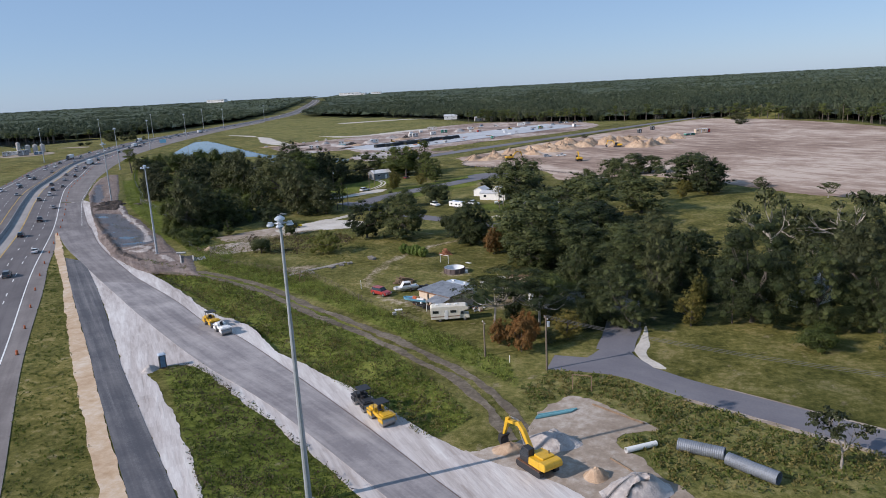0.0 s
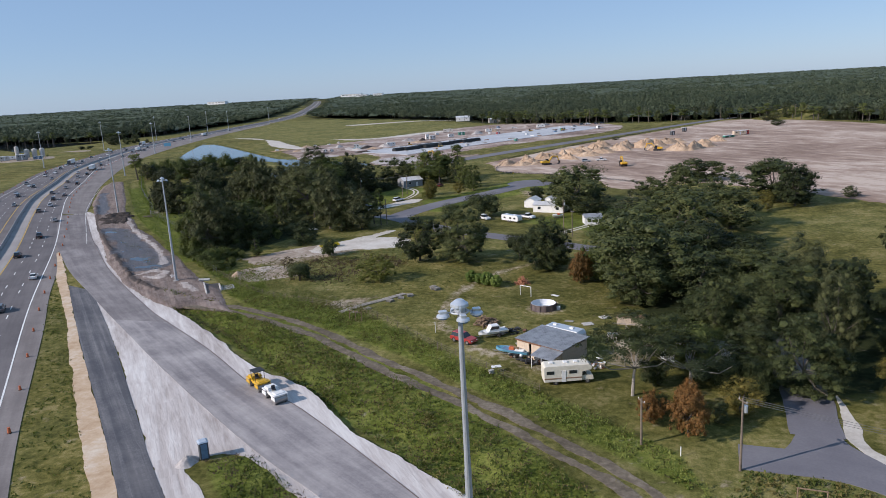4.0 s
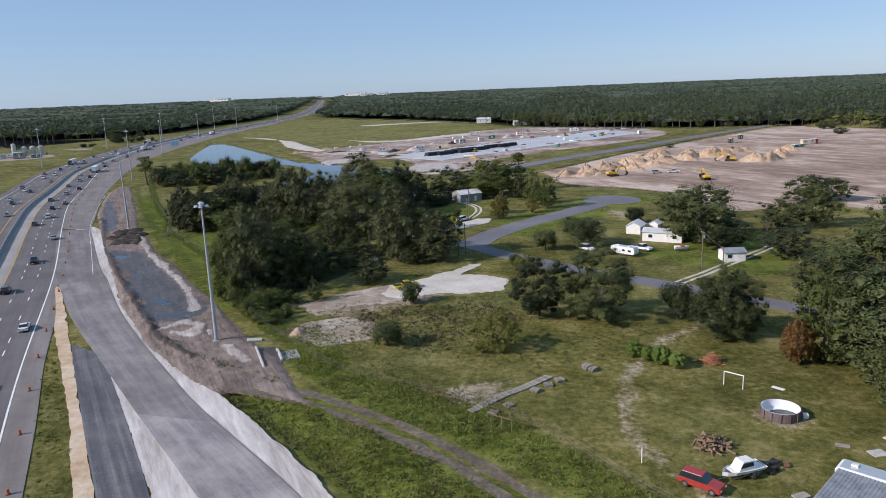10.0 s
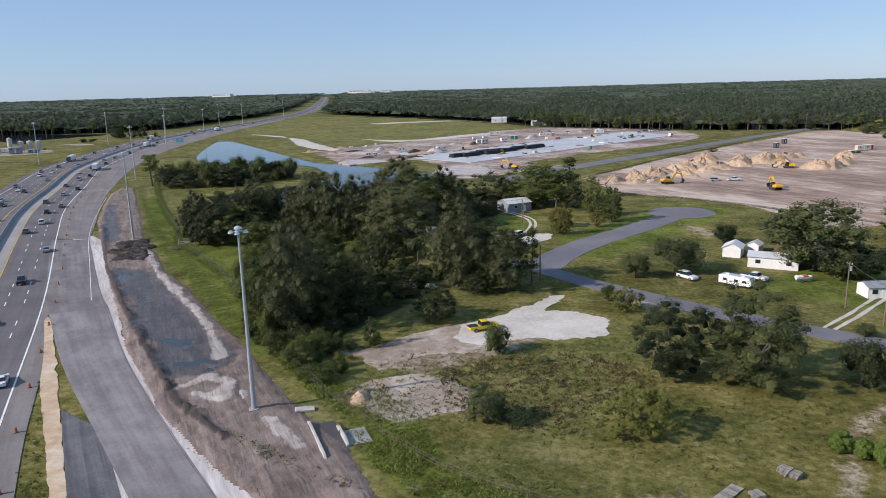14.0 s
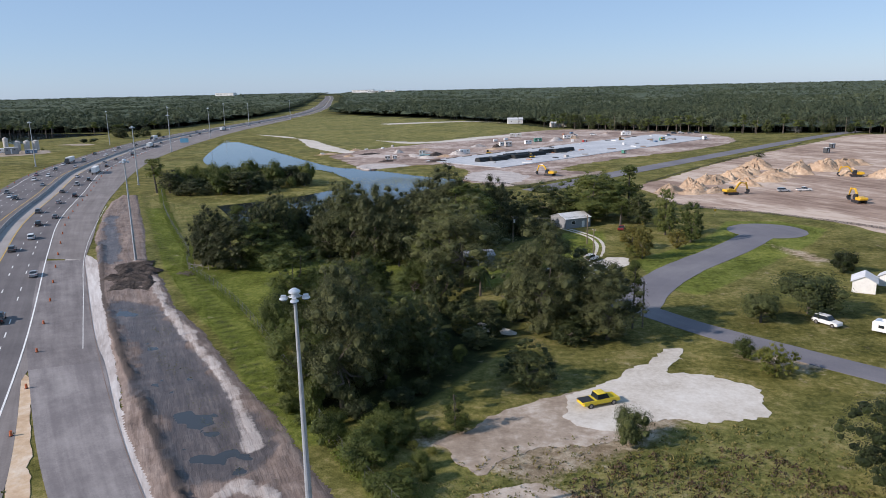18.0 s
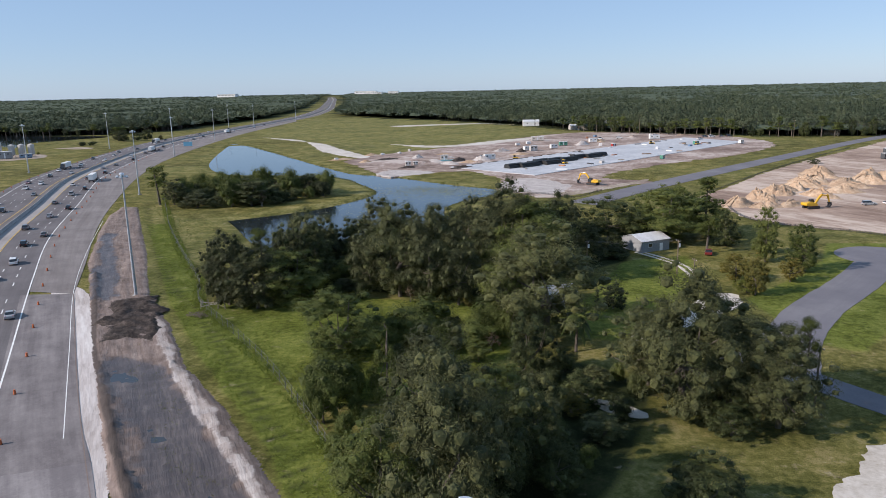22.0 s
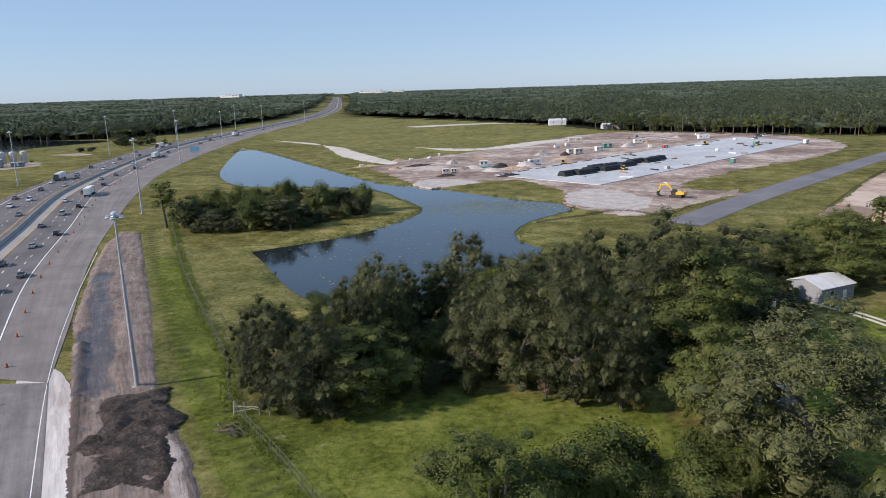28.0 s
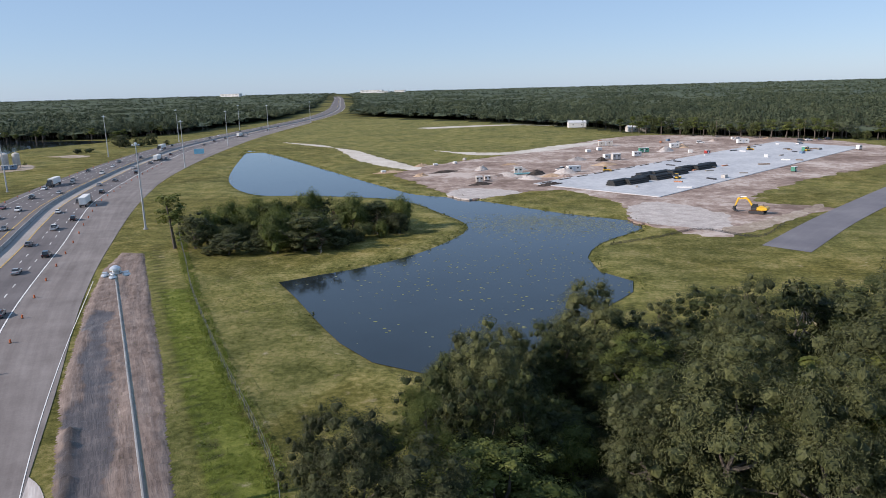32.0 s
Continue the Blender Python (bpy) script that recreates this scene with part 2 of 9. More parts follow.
def mud_material():
    """Torn-up soil; the state attribute tells wet (r), pale and dry (g), and dark clods (b)."""
    m, nt, b = nodes_of("mud")
    at = nt.nodes.new("ShaderNodeVertexColor")
    at.layer_name = "state"
    sep = nt.nodes.new("ShaderNodeSeparateColor")
    nt.links.new(at.outputs["Color"], sep.inputs[0])
    streak, fine, grain = noise_node(nt, place_of(nt, (0.9, 0.05, 1), True), 1.0, 6, 0.7), noise_node(nt, place_of(nt, (1.0, 0.25, 1), True), 2.2, 6, 0.7), noise_node(nt, place_of(nt), 0.25, 5, 0.65)
    f = math_node(nt, "ADD", math_node(nt, "MULTIPLY", streak, 0.4), math_node(nt, "ADD", math_node(nt, "MULTIPLY", fine, 0.3), math_node(nt, "MULTIPLY", grain, 0.3)))
    dry = ramp_node(nt, f, [(0.36, (0.072, 0.054, 0.046)), (0.47, (0.165, 0.125, 0.107)), (0.57, (0.26, 0.207, 0.180)), (0.68, (0.42, 0.355, 0.318))])
    wet = ramp_node(nt, f, [(0.36, (0.042, 0.034, 0.033)), (0.5, (0.090, 0.075, 0.071)), (0.64, (0.18, 0.150, 0.136))])
    white = ramp_node(nt, f, [(0.36, (0.20, 0.165, 0.145)), (0.5, (0.38, 0.33, 0.30)), (0.64, (0.58, 0.535, 0.50))])

    def edge(channel):
        mr = nt.nodes.new("ShaderNodeMapRange")
        mr.inputs[1].default_value, mr.inputs[2].default_value = 0.35, 0.7
        nt.links.new(math_node(nt, "ADD", channel, math_node(nt, "MULTIPLY", math_node(nt, "SUBTRACT", f, 0.5), 1.6)), mr.inputs[0])
        return mr.outputs[0]

    w = edge(sep.outputs[0])
    c = mix_node(nt, w, dry, wet)
    c = mix_node(nt, edge(sep.outputs[1]), c, white)
    c = mix_node(nt, edge(sep.outputs[2]), c, (0.07, 0.056, 0.05))
    nt.links.new(c, b.inputs["Base Color"])
    nt.links.new(ramp_node(nt, w, [(0, (0.92, 0.92, 0.92)), (1, (0.42, 0.42, 0.42))]), b.inputs["Roughness"])
    b.inputs["Specular IOR Level"].default_value = 0.3
    bump_node(nt, b, math_node(nt, "ADD", fine, streak), 0.6, 0.15)
    return m


def water_material(name, deep, rough, ripple):
    m, nt, b = nodes_of(name)
    pos = place_of(nt)
    nt.links.new(ramp_node(nt, noise_node(nt, pos, 0.03, 3), [(0.35, deep), (0.7, tuple(c * 1.5 for c in deep))]), b.inputs["Base Color"])
    b.inputs["Roughness"].default_value, b.inputs["IOR"].default_value, b.inputs["Specular IOR Level"].default_value = rough, 1.33, 0.6
    bump_node(nt, b, noise_node(nt, place_of(nt, (1, 0.5, 1)), 1.3, 4), ripple, 0.03)
    return m


def asphalt(name, low, mid, high, rough=0.85, streak=0.35, dust=0.0):
    """Road surface: UV runs across and along the road in metres, so wear and tyre tracks follow it; dust lies in drifts."""
    m, nt, b = nodes_of(name)
    pos, along = place_of(nt), place_of(nt, (0.55, 0.012, 1), uv=True)
    n1, n2, n3 = noise_node(nt, along, 1.0, 5, 0.65), noise_node(nt, pos, 0.06, 5, 0.6), noise_node(nt, pos, 3.0, 5, 0.75)
    f = math_node(nt, "ADD", math_node(nt, "MULTIPLY", n1, streak), math_node(nt, "ADD", math_node(nt, "MULTIPLY", n2, 0.75 - streak), math_node(nt, "MULTIPLY", n3, 0.25)))
    c = ramp_node(nt, f, [(0.36, low), (0.5, mid), (0.64, high)])
    if dust:
        drift = math_node(nt, "ADD", math_node(nt, "MULTIPLY", noise_node(nt, place_of(nt, (0.3, 0.035, 1), True), 1.0, 6, 0.65), 0.5), math_node(nt, "MULTIPLY", noise_node(nt, pos, 0.11, 7, 0.7), 0.5))
        mr = nt.nodes.new("ShaderNodeMapRange")
        mr.inputs[1].default_value, mr.inputs[2].default_value, mr.inputs[4].default_value = 0.44, 0.68, dust
        nt.links.new(drift, mr.inputs[0])
        c = mix_node(nt, mr.outputs[0], c, (0.50, 0.465, 0.445))
    nt.links.new(c, b.inputs["Base Color"])
    b.inputs["Roughness"].default_value, b.inputs["Specular IOR Level"].default_value = rough, 0.3
    bump_node(nt, b, n3, 0.25, 0.02)
    return m


ground_material()
asphalt("asphalt_highway", (0.088, 0.080, 0.082), (0.125, 0.114, 0.116), (0.17, 0.157, 0.157), dust=0.1)
asphalt("asphalt_dark", (0.060, 0.062, 0.071), (0.085, 0.087, 0.098), (0.19, 0.188, 0.192), streak=0.5, dust=0.25)
asphalt("asphalt_shoulder", (0.13, 0.113, 0.107), (0.175, 0.154, 0.146), (0.23, 0.205, 0.194), dust=0.25)
asphalt("asphalt_new", (0.165, 0.153, 0.158), (0.225, 0.208, 0.212), (0.34, 0.318, 0.312), streak=0.42, dust=0.85)
asphalt("asphalt_mid", (0.135, 0.122, 0.124), (0.18, 0.163, 0.164), (0.27, 0.248, 0.243), streak=0.42, dust=0.5)
asphalt("asphalt_fresh", (0.112, 0.100, 0.100), (0.148, 0.132, 0.132), (0.225, 0.203, 0.198), streak=0.42, dust=0.4)
asphalt("asphalt_street", (0.12, 0.117, 0.135), (0.16, 0.155, 0.172), (0.21, 0.205, 0.215), streak=0.2)
asphalt("concrete_lane", (0.24, 0.22, 0.21), (0.30, 0.28, 0.27), (0.38, 0.36, 0.34), streak=0.3)
soil("limerock", (0.33, 0.285, 0.26), (0.52, 0.475, 0.45), (0.66, 0.63, 0.60), big=0.16, fine=2.0, bump=0.5, dist=0.12, span=0.8, stretch=(1.0, 0.12, 1), uv=True)
soil("orange_sand", (0.40, 0.26, 0.15), (0.55, 0.41, 0.28), (0.66, 0.57, 0.46), big=0.08, fine=1.0, bump=0.5)
mud_material()
# mud of the culvert floor, its dark tone doubling as shade
soil("shaded_wet_mud", (0.045, 0.042, 0.045), (0.078, 0.070, 0.069), (0.15, 0.126, 0.113), big=0.3, fine=1.8, rough=0.38, bump=0.35, dist=0.1, stretch=(1.0, 0.12, 1), uv=True)
soil("site_dirt", (0.17, 0.12, 0.098), (0.31, 0.235, 0.198), (0.50, 0.43, 0.385), big=0.03, fine=0.5, bump=0.6, dist=0.3, span=0.6)
soil("muck", (0.028, 0.023, 0.020), (0.058, 0.046, 0.040), (0.13, 0.103, 0.088), big=0.4, fine=2.5, rough=0.85, bump=1.0, dist=0.3, span=0.8)
soil("worn_track", (0.16, 0.135, 0.09), (0.26, 0.225, 0.16), (0.38, 0.33, 0.25), big=0.12, fine=1.2, bump=0.4)
soil("site_sand", (0.225, 0.155, 0.118), (0.36, 0.265, 0.208), (0.54, 0.44, 0.362), big=0.03, fine=0.4, bump=0.6, dist=0.3, span=0.6, stretch=(1.0, 0.3, 1), uv=True)
soil("white_sand", (0.38, 0.34, 0.285), (0.53, 0.49, 0.435), (0.62, 0.59, 0.54), big=0.07, fine=1.4, bump=0.3, dist=0.1)
soil("pale_lot", (0.19, 0.145, 0.11), (0.32, 0.26, 0.205), (0.50, 0.44, 0.38), big=0.09, fine=1.0, bump=0.5)
soil("dirt_track", (0.085, 0.069, 0.05), (0.148, 0.122, 0.09), (0.25, 0.212, 0.162), big=0.12, fine=1.2, bump=0.6)
soil("slab_concrete", (0.34, 0.355, 0.38), (0.45, 0.465, 0.485), (0.55, 0.56, 0.57), big=0.05, fine=0.5, rough=0.7, bump=0.1)
soil("spoil", (0.30, 0.20, 0.13), (0.46, 0.325, 0.22), (0.60, 0.47, 0.345), big=0.2, fine=1.5, bump=0.8, dist=0.3)
soil("grey_spoil", (0.28, 0.245, 0.23), (0.44, 0.40, 0.375), (0.60, 0.56, 0.53), big=0.25, fine=1.8, bump=0.8, dist=0.2)
water_material("pond_water", (0.013, 0.019, 0.023), 0.07, 0.3)
water_material("puddle_water", (0.035, 0.04, 0.045), 0.06, 0.1)
leafage("oak_leaves", (0.009, 0.014, 0.005), (0.031, 0.043, 0.013), (0.092, 0.105, 0.034), 0.12)
leafage("green_leaves", (0.028, 0.040, 0.009), (0.072, 0.094, 0.022), (0.148, 0.166, 0.046))
leafage("yellow_leaves", (0.06, 0.072, 0.014), (0.125, 0.14, 0.03), (0.22, 0.21, 0.055), 0.35)
leafage("amber_leaves", (0.055, 0.055, 0.014), (0.125, 0.115, 0.026), (0.23, 0.18, 0.045), 0.3)
leafage("orange_leaves", (0.05, 0.045, 0.014), (0.155, 0.085, 0.026), (0.30, 0.145, 0.048), 0.3)
leafage("grey_leaves", (0.019, 0.025, 0.010), (0.054, 0.063, 0.025), (0.128, 0.136, 0.054), 0.14)
leafage("brown_leaves", (0.05, 0.035, 0.022), (0.10, 0.07, 0.042), (0.17, 0.115, 0.07), 0.1)
leafage("weed_leaves", (0.033, 0.050, 0.009), (0.084, 0.110, 0.022), (0.160, 0.182, 0.048), 0.3)
leafage("dry_weed_leaves", (0.058, 0.056, 0.015), (0.122, 0.110, 0.033), (0.215, 0.180, 0.066), 0.25)
leafage("algae_leaves", (0.17, 0.18, 0.07), (0.25, 0.25, 0.11), (0.33, 0.32, 0.17), 0.05)
leafage("reed_leaves", (0.06, 0.07, 0.018), (0.115, 0.125, 0.035), (0.19, 0.185, 0.062), 0.25)
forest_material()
plain("bark", (0.10, 0.085, 0.07), 0.95, vary=0.25, bump=0.6)
plain("pale_bark", (0.30, 0.27, 0.23), 0.95, vary=0.2, bump=0.5)
plain("galvanised", (0.40, 0.43, 0.46), 0.5, metal=0.4, vary=0.12)
plain("white_paint", (0.78, 0.78, 0.76), 0.45, vary=0.06)

# ---- plan ----


def curve(points, step=6.0):
    """A smooth line through the given points, in even steps."""
    p = [Vector((*q, 0)) if len(q) == 2 else Vector(q) for q in points]
    p = [2 * p[0] - p[1], *p, 2 * p[-1] - p[-2]]
    out = []
    for a, b, c, d in zip(p, p[1:], p[2:], p[3:]):
        n = max(1, int((c - b).length / step))
        for i in range(n):
            u = i / n
            out.append(0.5 * ((2 * b) + (c - a) * u + (2 * a - 5 * b + 4 * c - d) * u * u + (3 * b - a - 3 * c + d) * u ** 3))
    return out + [p[-2]]


def side(line, off):
    """The line moved off metres to its right."""
    out = []
    for i, q in enumerate(line):
        t = (line[min(i + 1, len(line) - 1)] - line[max(i - 1, 0)]).normalized()
        out.append(q + Vector((t.y, -t.x, 0)) * off)
    return out


MEDIAN = curve([(-49.0, 7.8), (-104.1, 85.6), (-151.8, 150.1), (-197.8, 215.9), (-249.1, 284.3), (-286.8, 336.8), (-327.2, 403.1), (-348.4, 436.7), (-379.0, 488.8), (-418.5, 575.7), (-455.0, 667.3), (-491.3, 777.2), (-522.7, 930.8), (-582.2, 1303.2), (-643.0, 1562.0), (-747.0, 1908.4), (-914.7, 2399.9), (-1183.9, 3184.0), (-1430.6, 3862.3)], 8)
POND = [(-419.6, 751.1), (-361.9, 612.3), (-331.1, 549.7), (-300.8, 513.8), (-272.2, 511.1), (-234.8, 501.8), (-210.5, 471.8), (-196.6, 446.1), (-201.0, 418.7), (-210.8, 398.3), (-223.2, 385.2), (-230.3, 378.0), (-221.8, 367.0), (-213.1, 354.8), (-202.5, 340.7), (-194.4, 332.9), (-185.1, 329.5), (-175.2, 334.8), (-165.3, 347.6), (-157.1, 365.7), (-150.7, 378.2), (-150.1, 386.9), (-157.3, 394.9), (-159.9, 408.6), (-156.0, 426.3), (-143.7, 447.0), (-143.3, 457.8), (-167.3, 472.8), (-193.1, 494.0), (-212.7, 509.4), (-229.4, 515.3), (-263.0, 556.3), (-315.2, 624.7), (-373.5, 700.1)]


def far_rise(x, y):
    """The land rises very gently towards the horizon."""
    r = np.hypot(np.asarray(x, float), np.asarray(y, float) - 200)
    return 24.0 * np.clip((r - 900) / 3900, 0, 1.2) ** 1.3


def inside(px, py, poly):
    q = np.array(poly)[:, :2]
    hit = np.zeros(px.shape, bool)
    for (x0, y0), (x1, y1) in zip(q, np.roll(q, -1, 0)):
        if y0 != y1:
            hit ^= ((y0 > py) != (y1 > py)) & (px < (x1 - x0) * (py - y0) / (y1 - y0) + x0)
    return hit


def line_gap(px, py, line, closed=False):
    q = np.array([tuple(v)[:2] for v in line], float)
    best = np.full(px.shape, 1e9)
    for a, b in zip(q, np.roll(q, -1, 0)) if closed else zip(q, q[1:]):
        d = b - a
        u = np.clip(((px - a[0]) * d[0] + (py - a[1]) * d[1]) / max(d @ d, 1e-9), 0, 1)
        best = np.minimum(best, np.hypot(px - a[0] - u * d[0], py - a[1] - u * d[1]))
    return best


def within(px, py, poly):
    """Metres to the edge of a region: negative inside."""
    g = line_gap(px, py, poly, True)
    return np.where(inside(px, py, poly), -g, g)


POND_EDGE = [(v.x, v.y) for v in curve(POND + [POND[0]], 7)[:-1]]
DITCH = curve([(-104.3, 162.3), (-88.5, 149.8), (-70.5, 133.2), (-54.3, 117.5), (-42.4, 107.8), (-26.8, 96.4), (-12.7, 82.7)], 4)
BACK_DITCH = curve([(-99.4, 179.0), (-78.4, 167.0), (-54.2, 151.0), (-36.6, 131.1), (-16.9, 115.7)], 5)


def land_height(x, y):
    x, y = np.atleast_1d(np.asarray(x, float)), np.atleast_1d(np.asarray(y, float))
    z = far_rise(x, y)
    near = (x > -480) & (x < 0) & (y > 60) & (y < 830)
    xs, ys = x[near], y[near]
    d = within(xs, ys, POND_EDGE)
    bank = np.where(d < 0, -0.62 + np.maximum(d * 0.25, -1.2), np.minimum(-0.62 + d * 0.16, 0))
    z[near] += bank - 0.9 * np.clip(1 - line_gap(xs, ys, DITCH) / 4.0, 0, 1)
    return z


def height_at(x, y):
    return float(land_height(x, y)[0])


# ---- mesh helpers ----


def mesh_of(name, verts, faces, mat, smooth=False):
    me = bpy.data.meshes.new(name)
    me.from_pydata([tuple(v) for v in verts], [], faces)
    me.materials.append(MATS[mat] if isinstance(mat, str) else mat)
    if smooth:
        me.polygons.foreach_set("use_smooth", [True] * len(me.polygons))
    return me


def part(name, bm, material, parent=None, label="", smooth=False):
    """Links a bmesh as one mesh object, under a thing or a part."""
    me = bpy.data.meshes.new(name)
    bm.to_mesh(me)
    bm.free()
    me.materials.append(MATS[material] if isinstance(material, str) else material)
    if smooth:
        me.polygons.foreach_set("use_smooth", [True] * len(me.polygons))
    ob = new(name, me)
    ob.parent = parent
    return tagged(ob, label)


def thing(name, x, y, z=None, turn=0.0, label="", category="", group="", kind=""):
    """An empty at a thing's base, on the ground unless z says otherwise."""
    ob = new(name)
    ob.empty_display_size = 0.3
    ob.matrix_basis = pose(x, y, height_at(x, y) if z is None else z, 0, 0, turn)
    return tagged(ob, label, category, group, kind)


def box(bm, c, s, turn=0.0, bevel=0.0, tilt=0.0):
    g = bmesh.ops.create_cube(bm, size=1.0, matrix=Matrix.Translation(c) @ Matrix.Rotation(radians(turn), 4, "Z") @ Matrix.Rotation(radians(tilt), 4, "Y") @ Matrix.Diagonal((*s, 1)))
    if bevel:
        e = list({e for v in g["verts"] for e in v.link_edges})
        bmesh.ops.bevel(bm, geom=e, offset=bevel, segments=1, affect="EDGES", clamp_overlap=True)
    return bm


def rod(bm, a, b, r0, r1=None, n=8, caps=True):
    a, b = Vector(a), Vector(b)
    m = Matrix.Translation((a + b) / 2) @ (b - a).to_track_quat("Z", "Y").to_matrix().to_4x4()
    bmesh.ops.create_cone(bm, cap_ends=caps, segments=n, radius1=r0, radius2=r0 if r1 is None else r1, depth=(b - a).length, matrix=m)
    return bm


def pipe(bm, pts, r0, r1=None, n=6):
    """A bent tube through the points, tapering."""
    r1 = r0 if r1 is None else r1
    rings = []
    pts = [Vector(p) for p in pts]
    for i, p in enumerate(pts):
        t = (pts[min(i + 1, len(pts) - 1)] - pts[max(i - 1, 0)]).normalized()
        q = t.to_track_quat("Z", "Y")
        r = r0 + (r1 - r0) * i / (len(pts) - 1)
        rings.append([bm.verts.new(p + q @ Vector((r * math.cos(6.2832 * k / n), r * math.sin(6.2832 * k / n), 0))) for k in range(n)])
    for a, b in zip(rings, rings[1:]):
        for k in range(n):
            bm.faces.new((a[k], a[(k + 1) % n], b[(k + 1) % n], b[k]))
    bm.faces.new(rings[0][::-1]), bm.faces.new(rings[-1])
    return bm


def prism(bm, outline, x0, x1, taper=0.0, bevel=0.0):
    """An outline in y and z drawn out along x; taper narrows its upper points."""
    top = max(z for _, z in outline)
    low = min(z for _, z in outline)

    def ring(x):
        mid = (x0 + x1) / 2
        return [bm.verts.new((mid + (x - mid) * (1 - taper * (z - low) / (top - low)), y, z)) for y, z in outline]

    a, b = ring(x0), ring(x1)
    n = len(a)
    fs = [bm.faces.new(a[::-1]), bm.faces.new(b)]
    fs += [bm.faces.new((a[i], a[(i + 1) % n], b[(i + 1) % n], b[i])) for i in range(n)]
    if bevel:
        es = list({e for f in fs for e in f.edges})
        bmesh.ops.bevel(bm, geom=es, offset=bevel, segments=1, affect="EDGES", clamp_overlap=True)
    bmesh.ops.recalc_face_normals(bm, faces=bm.faces[:])
    return bm


def B():
    return bmesh.new()


def ragged(q, jag, seed):
    """A point of an edge, moved by broad and fine unevenness."""
    p = Vector((q.x * 0.22, q.y * 0.22, seed * 3.7))
    v = noise.noise_vector(p) * 1.5 + noise.noise_vector(p * 4.1) * 0.7 + noise.noise_vector(p * 13.0) * 0.12
    return q + Vector((v.x, v.y, 0)) * jag


LINE_DENSE = np.array([(v.x, v.y) for v in curve([(q.x, q.y) for q in MEDIAN if q.y < 900], 1.5)])
LINE_RUN = np.r_[0, np.cumsum(np.hypot(*np.diff(LINE_DENSE, axis=0).T))]


def along_works(x, y):
    """Metres from the median and along it, so that streaks left by the machines follow the bend."""
    x, y = np.atleast_1d(np.asarray(x, float)), np.atleast_1d(np.asarray(y, float))
    across, along = np.empty(len(x)), np.empty(len(x))
    for i in range(0, len(x), 500):
        d = np.hypot(x[i:i + 500, None] - LINE_DENSE[:, 0], y[i:i + 500, None] - LINE_DENSE[:, 1])
        k = d.argmin(1)
        across[i:i + 500], along[i:i + 500] = d[np.arange(len(k)), k], LINE_RUN[k]
    return across, along


def sheet(name, outline, z, mat, label, category, jag=0.35, step=2.0, skirt=0.5, seed=1, smooth_line=True, kind="structure"):
    """A flat area with a ragged edge, lying a little proud of the land with its edge let into it."""
    rnd = random.Random(seed)
    line = curve(list(outline) + [outline[0]], step * 0.4)[:-1] if smooth_line else [Vector((*q, 0)) for q in outline]
    if jag:
        line = [ragged(q, jag, seed) for q in line]
    bm = B()
    top = [bm.verts.new((q.x, q.y, z + float(far_rise(q.x, q.y)))) for q in line]
    low = [bm.verts.new((q.x, q.y, z - skirt + float(far_rise(q.x, q.y)))) for q in line]
    f = bm.faces.new(top)
    f.normal_update()
    if f.normal.z < 0:
        f.normal_flip()
    n = len(top)
    for i in range(n):
        bm.faces.new((top[i], low[i], low[(i + 1) % n], top[(i + 1) % n]))
    bmesh.ops.triangulate(bm, faces=[f])
    uv = bm.loops.layers.uv.new("UVMap")
    bm.verts.index_update()
    co = np.array([v.co[:2] for v in bm.verts])
    place = np.stack(along_works(co[:, 0], co[:, 1]), 1)
    for f in bm.faces:
        for lp in f.loops:
            lp[uv].uv = place[lp.vert.index]
    return tagged(part(name, bm, mat), label, category, kind=kind)


def ribbon(name, left, right, z, mat, label, category, skirt=0.4, kind="structure", jag=0.0, seed=1):
    """A road between two lines of equal length, with UV across and along it in metres."""
    rnd = random.Random(seed)
    if jag:
        left, right = [ragged(q, jag, seed) for q in left], [ragged(q, jag, seed + 9) for q in right]
    bm = B()
    uv = bm.loops.layers.uv.new("UVMap")
    run, rows = 0.0, []
    for i, (a, b) in enumerate(zip(left, right)):
        if i:
            run += ((a + b) / 2 - (left[i - 1] + right[i - 1]) / 2).length
        za, zb = z + float(far_rise(a.x, a.y)), z + float(far_rise(b.x, b.y))
        vs = [bm.verts.new((a.x, a.y, za - skirt)), bm.verts.new((a.x, a.y, za)), bm.verts.new((b.x, b.y, zb)), bm.verts.new((b.x, b.y, zb - skirt))]
        w = (b - a).length
        rows.append((vs, [(0, run), (0, run), (w, run), (w, run)]))
    for (a, ua), (b, ub) in zip(rows, rows[1:]):
        for k in range(3):
            f = bm.faces.new((a[k], a[k + 1], b[k + 1], b[k]))
            for lp, u in zip(f.loops, (ua[k], ua[k + 1], ub[k + 1], ub[k])):
                lp[uv].uv = u
    bmesh.ops.recalc_face_normals(bm, faces=bm.faces[:])
    return tagged(part(name, bm, mat), label, category, kind=kind)


def even(points, n):
    """A smooth line through the points, cut into n equal stretches."""
    line = curve(points, 2.0)
    s = np.r_[0, np.cumsum([(b - a).length for a, b in zip(line, line[1:])])]
    q = np.array(line)
    u = np.linspace(0, s[-1], n + 1)
    return [Vector((np.interp(v, s, q[:, 0]), np.interp(v, s, q[:, 1]), 0)) for v in u]


# ---- the land ----


def spread(lo, hi, first, grow):
    """Coordinates from lo outwards to hi in widening steps."""
    out, step = [lo], first
    while abs(out[-1] - lo) < abs(hi - lo):
        out.append(out[-1] + math.copysign(step, hi - lo))
        step *= grow
    return out[1:]


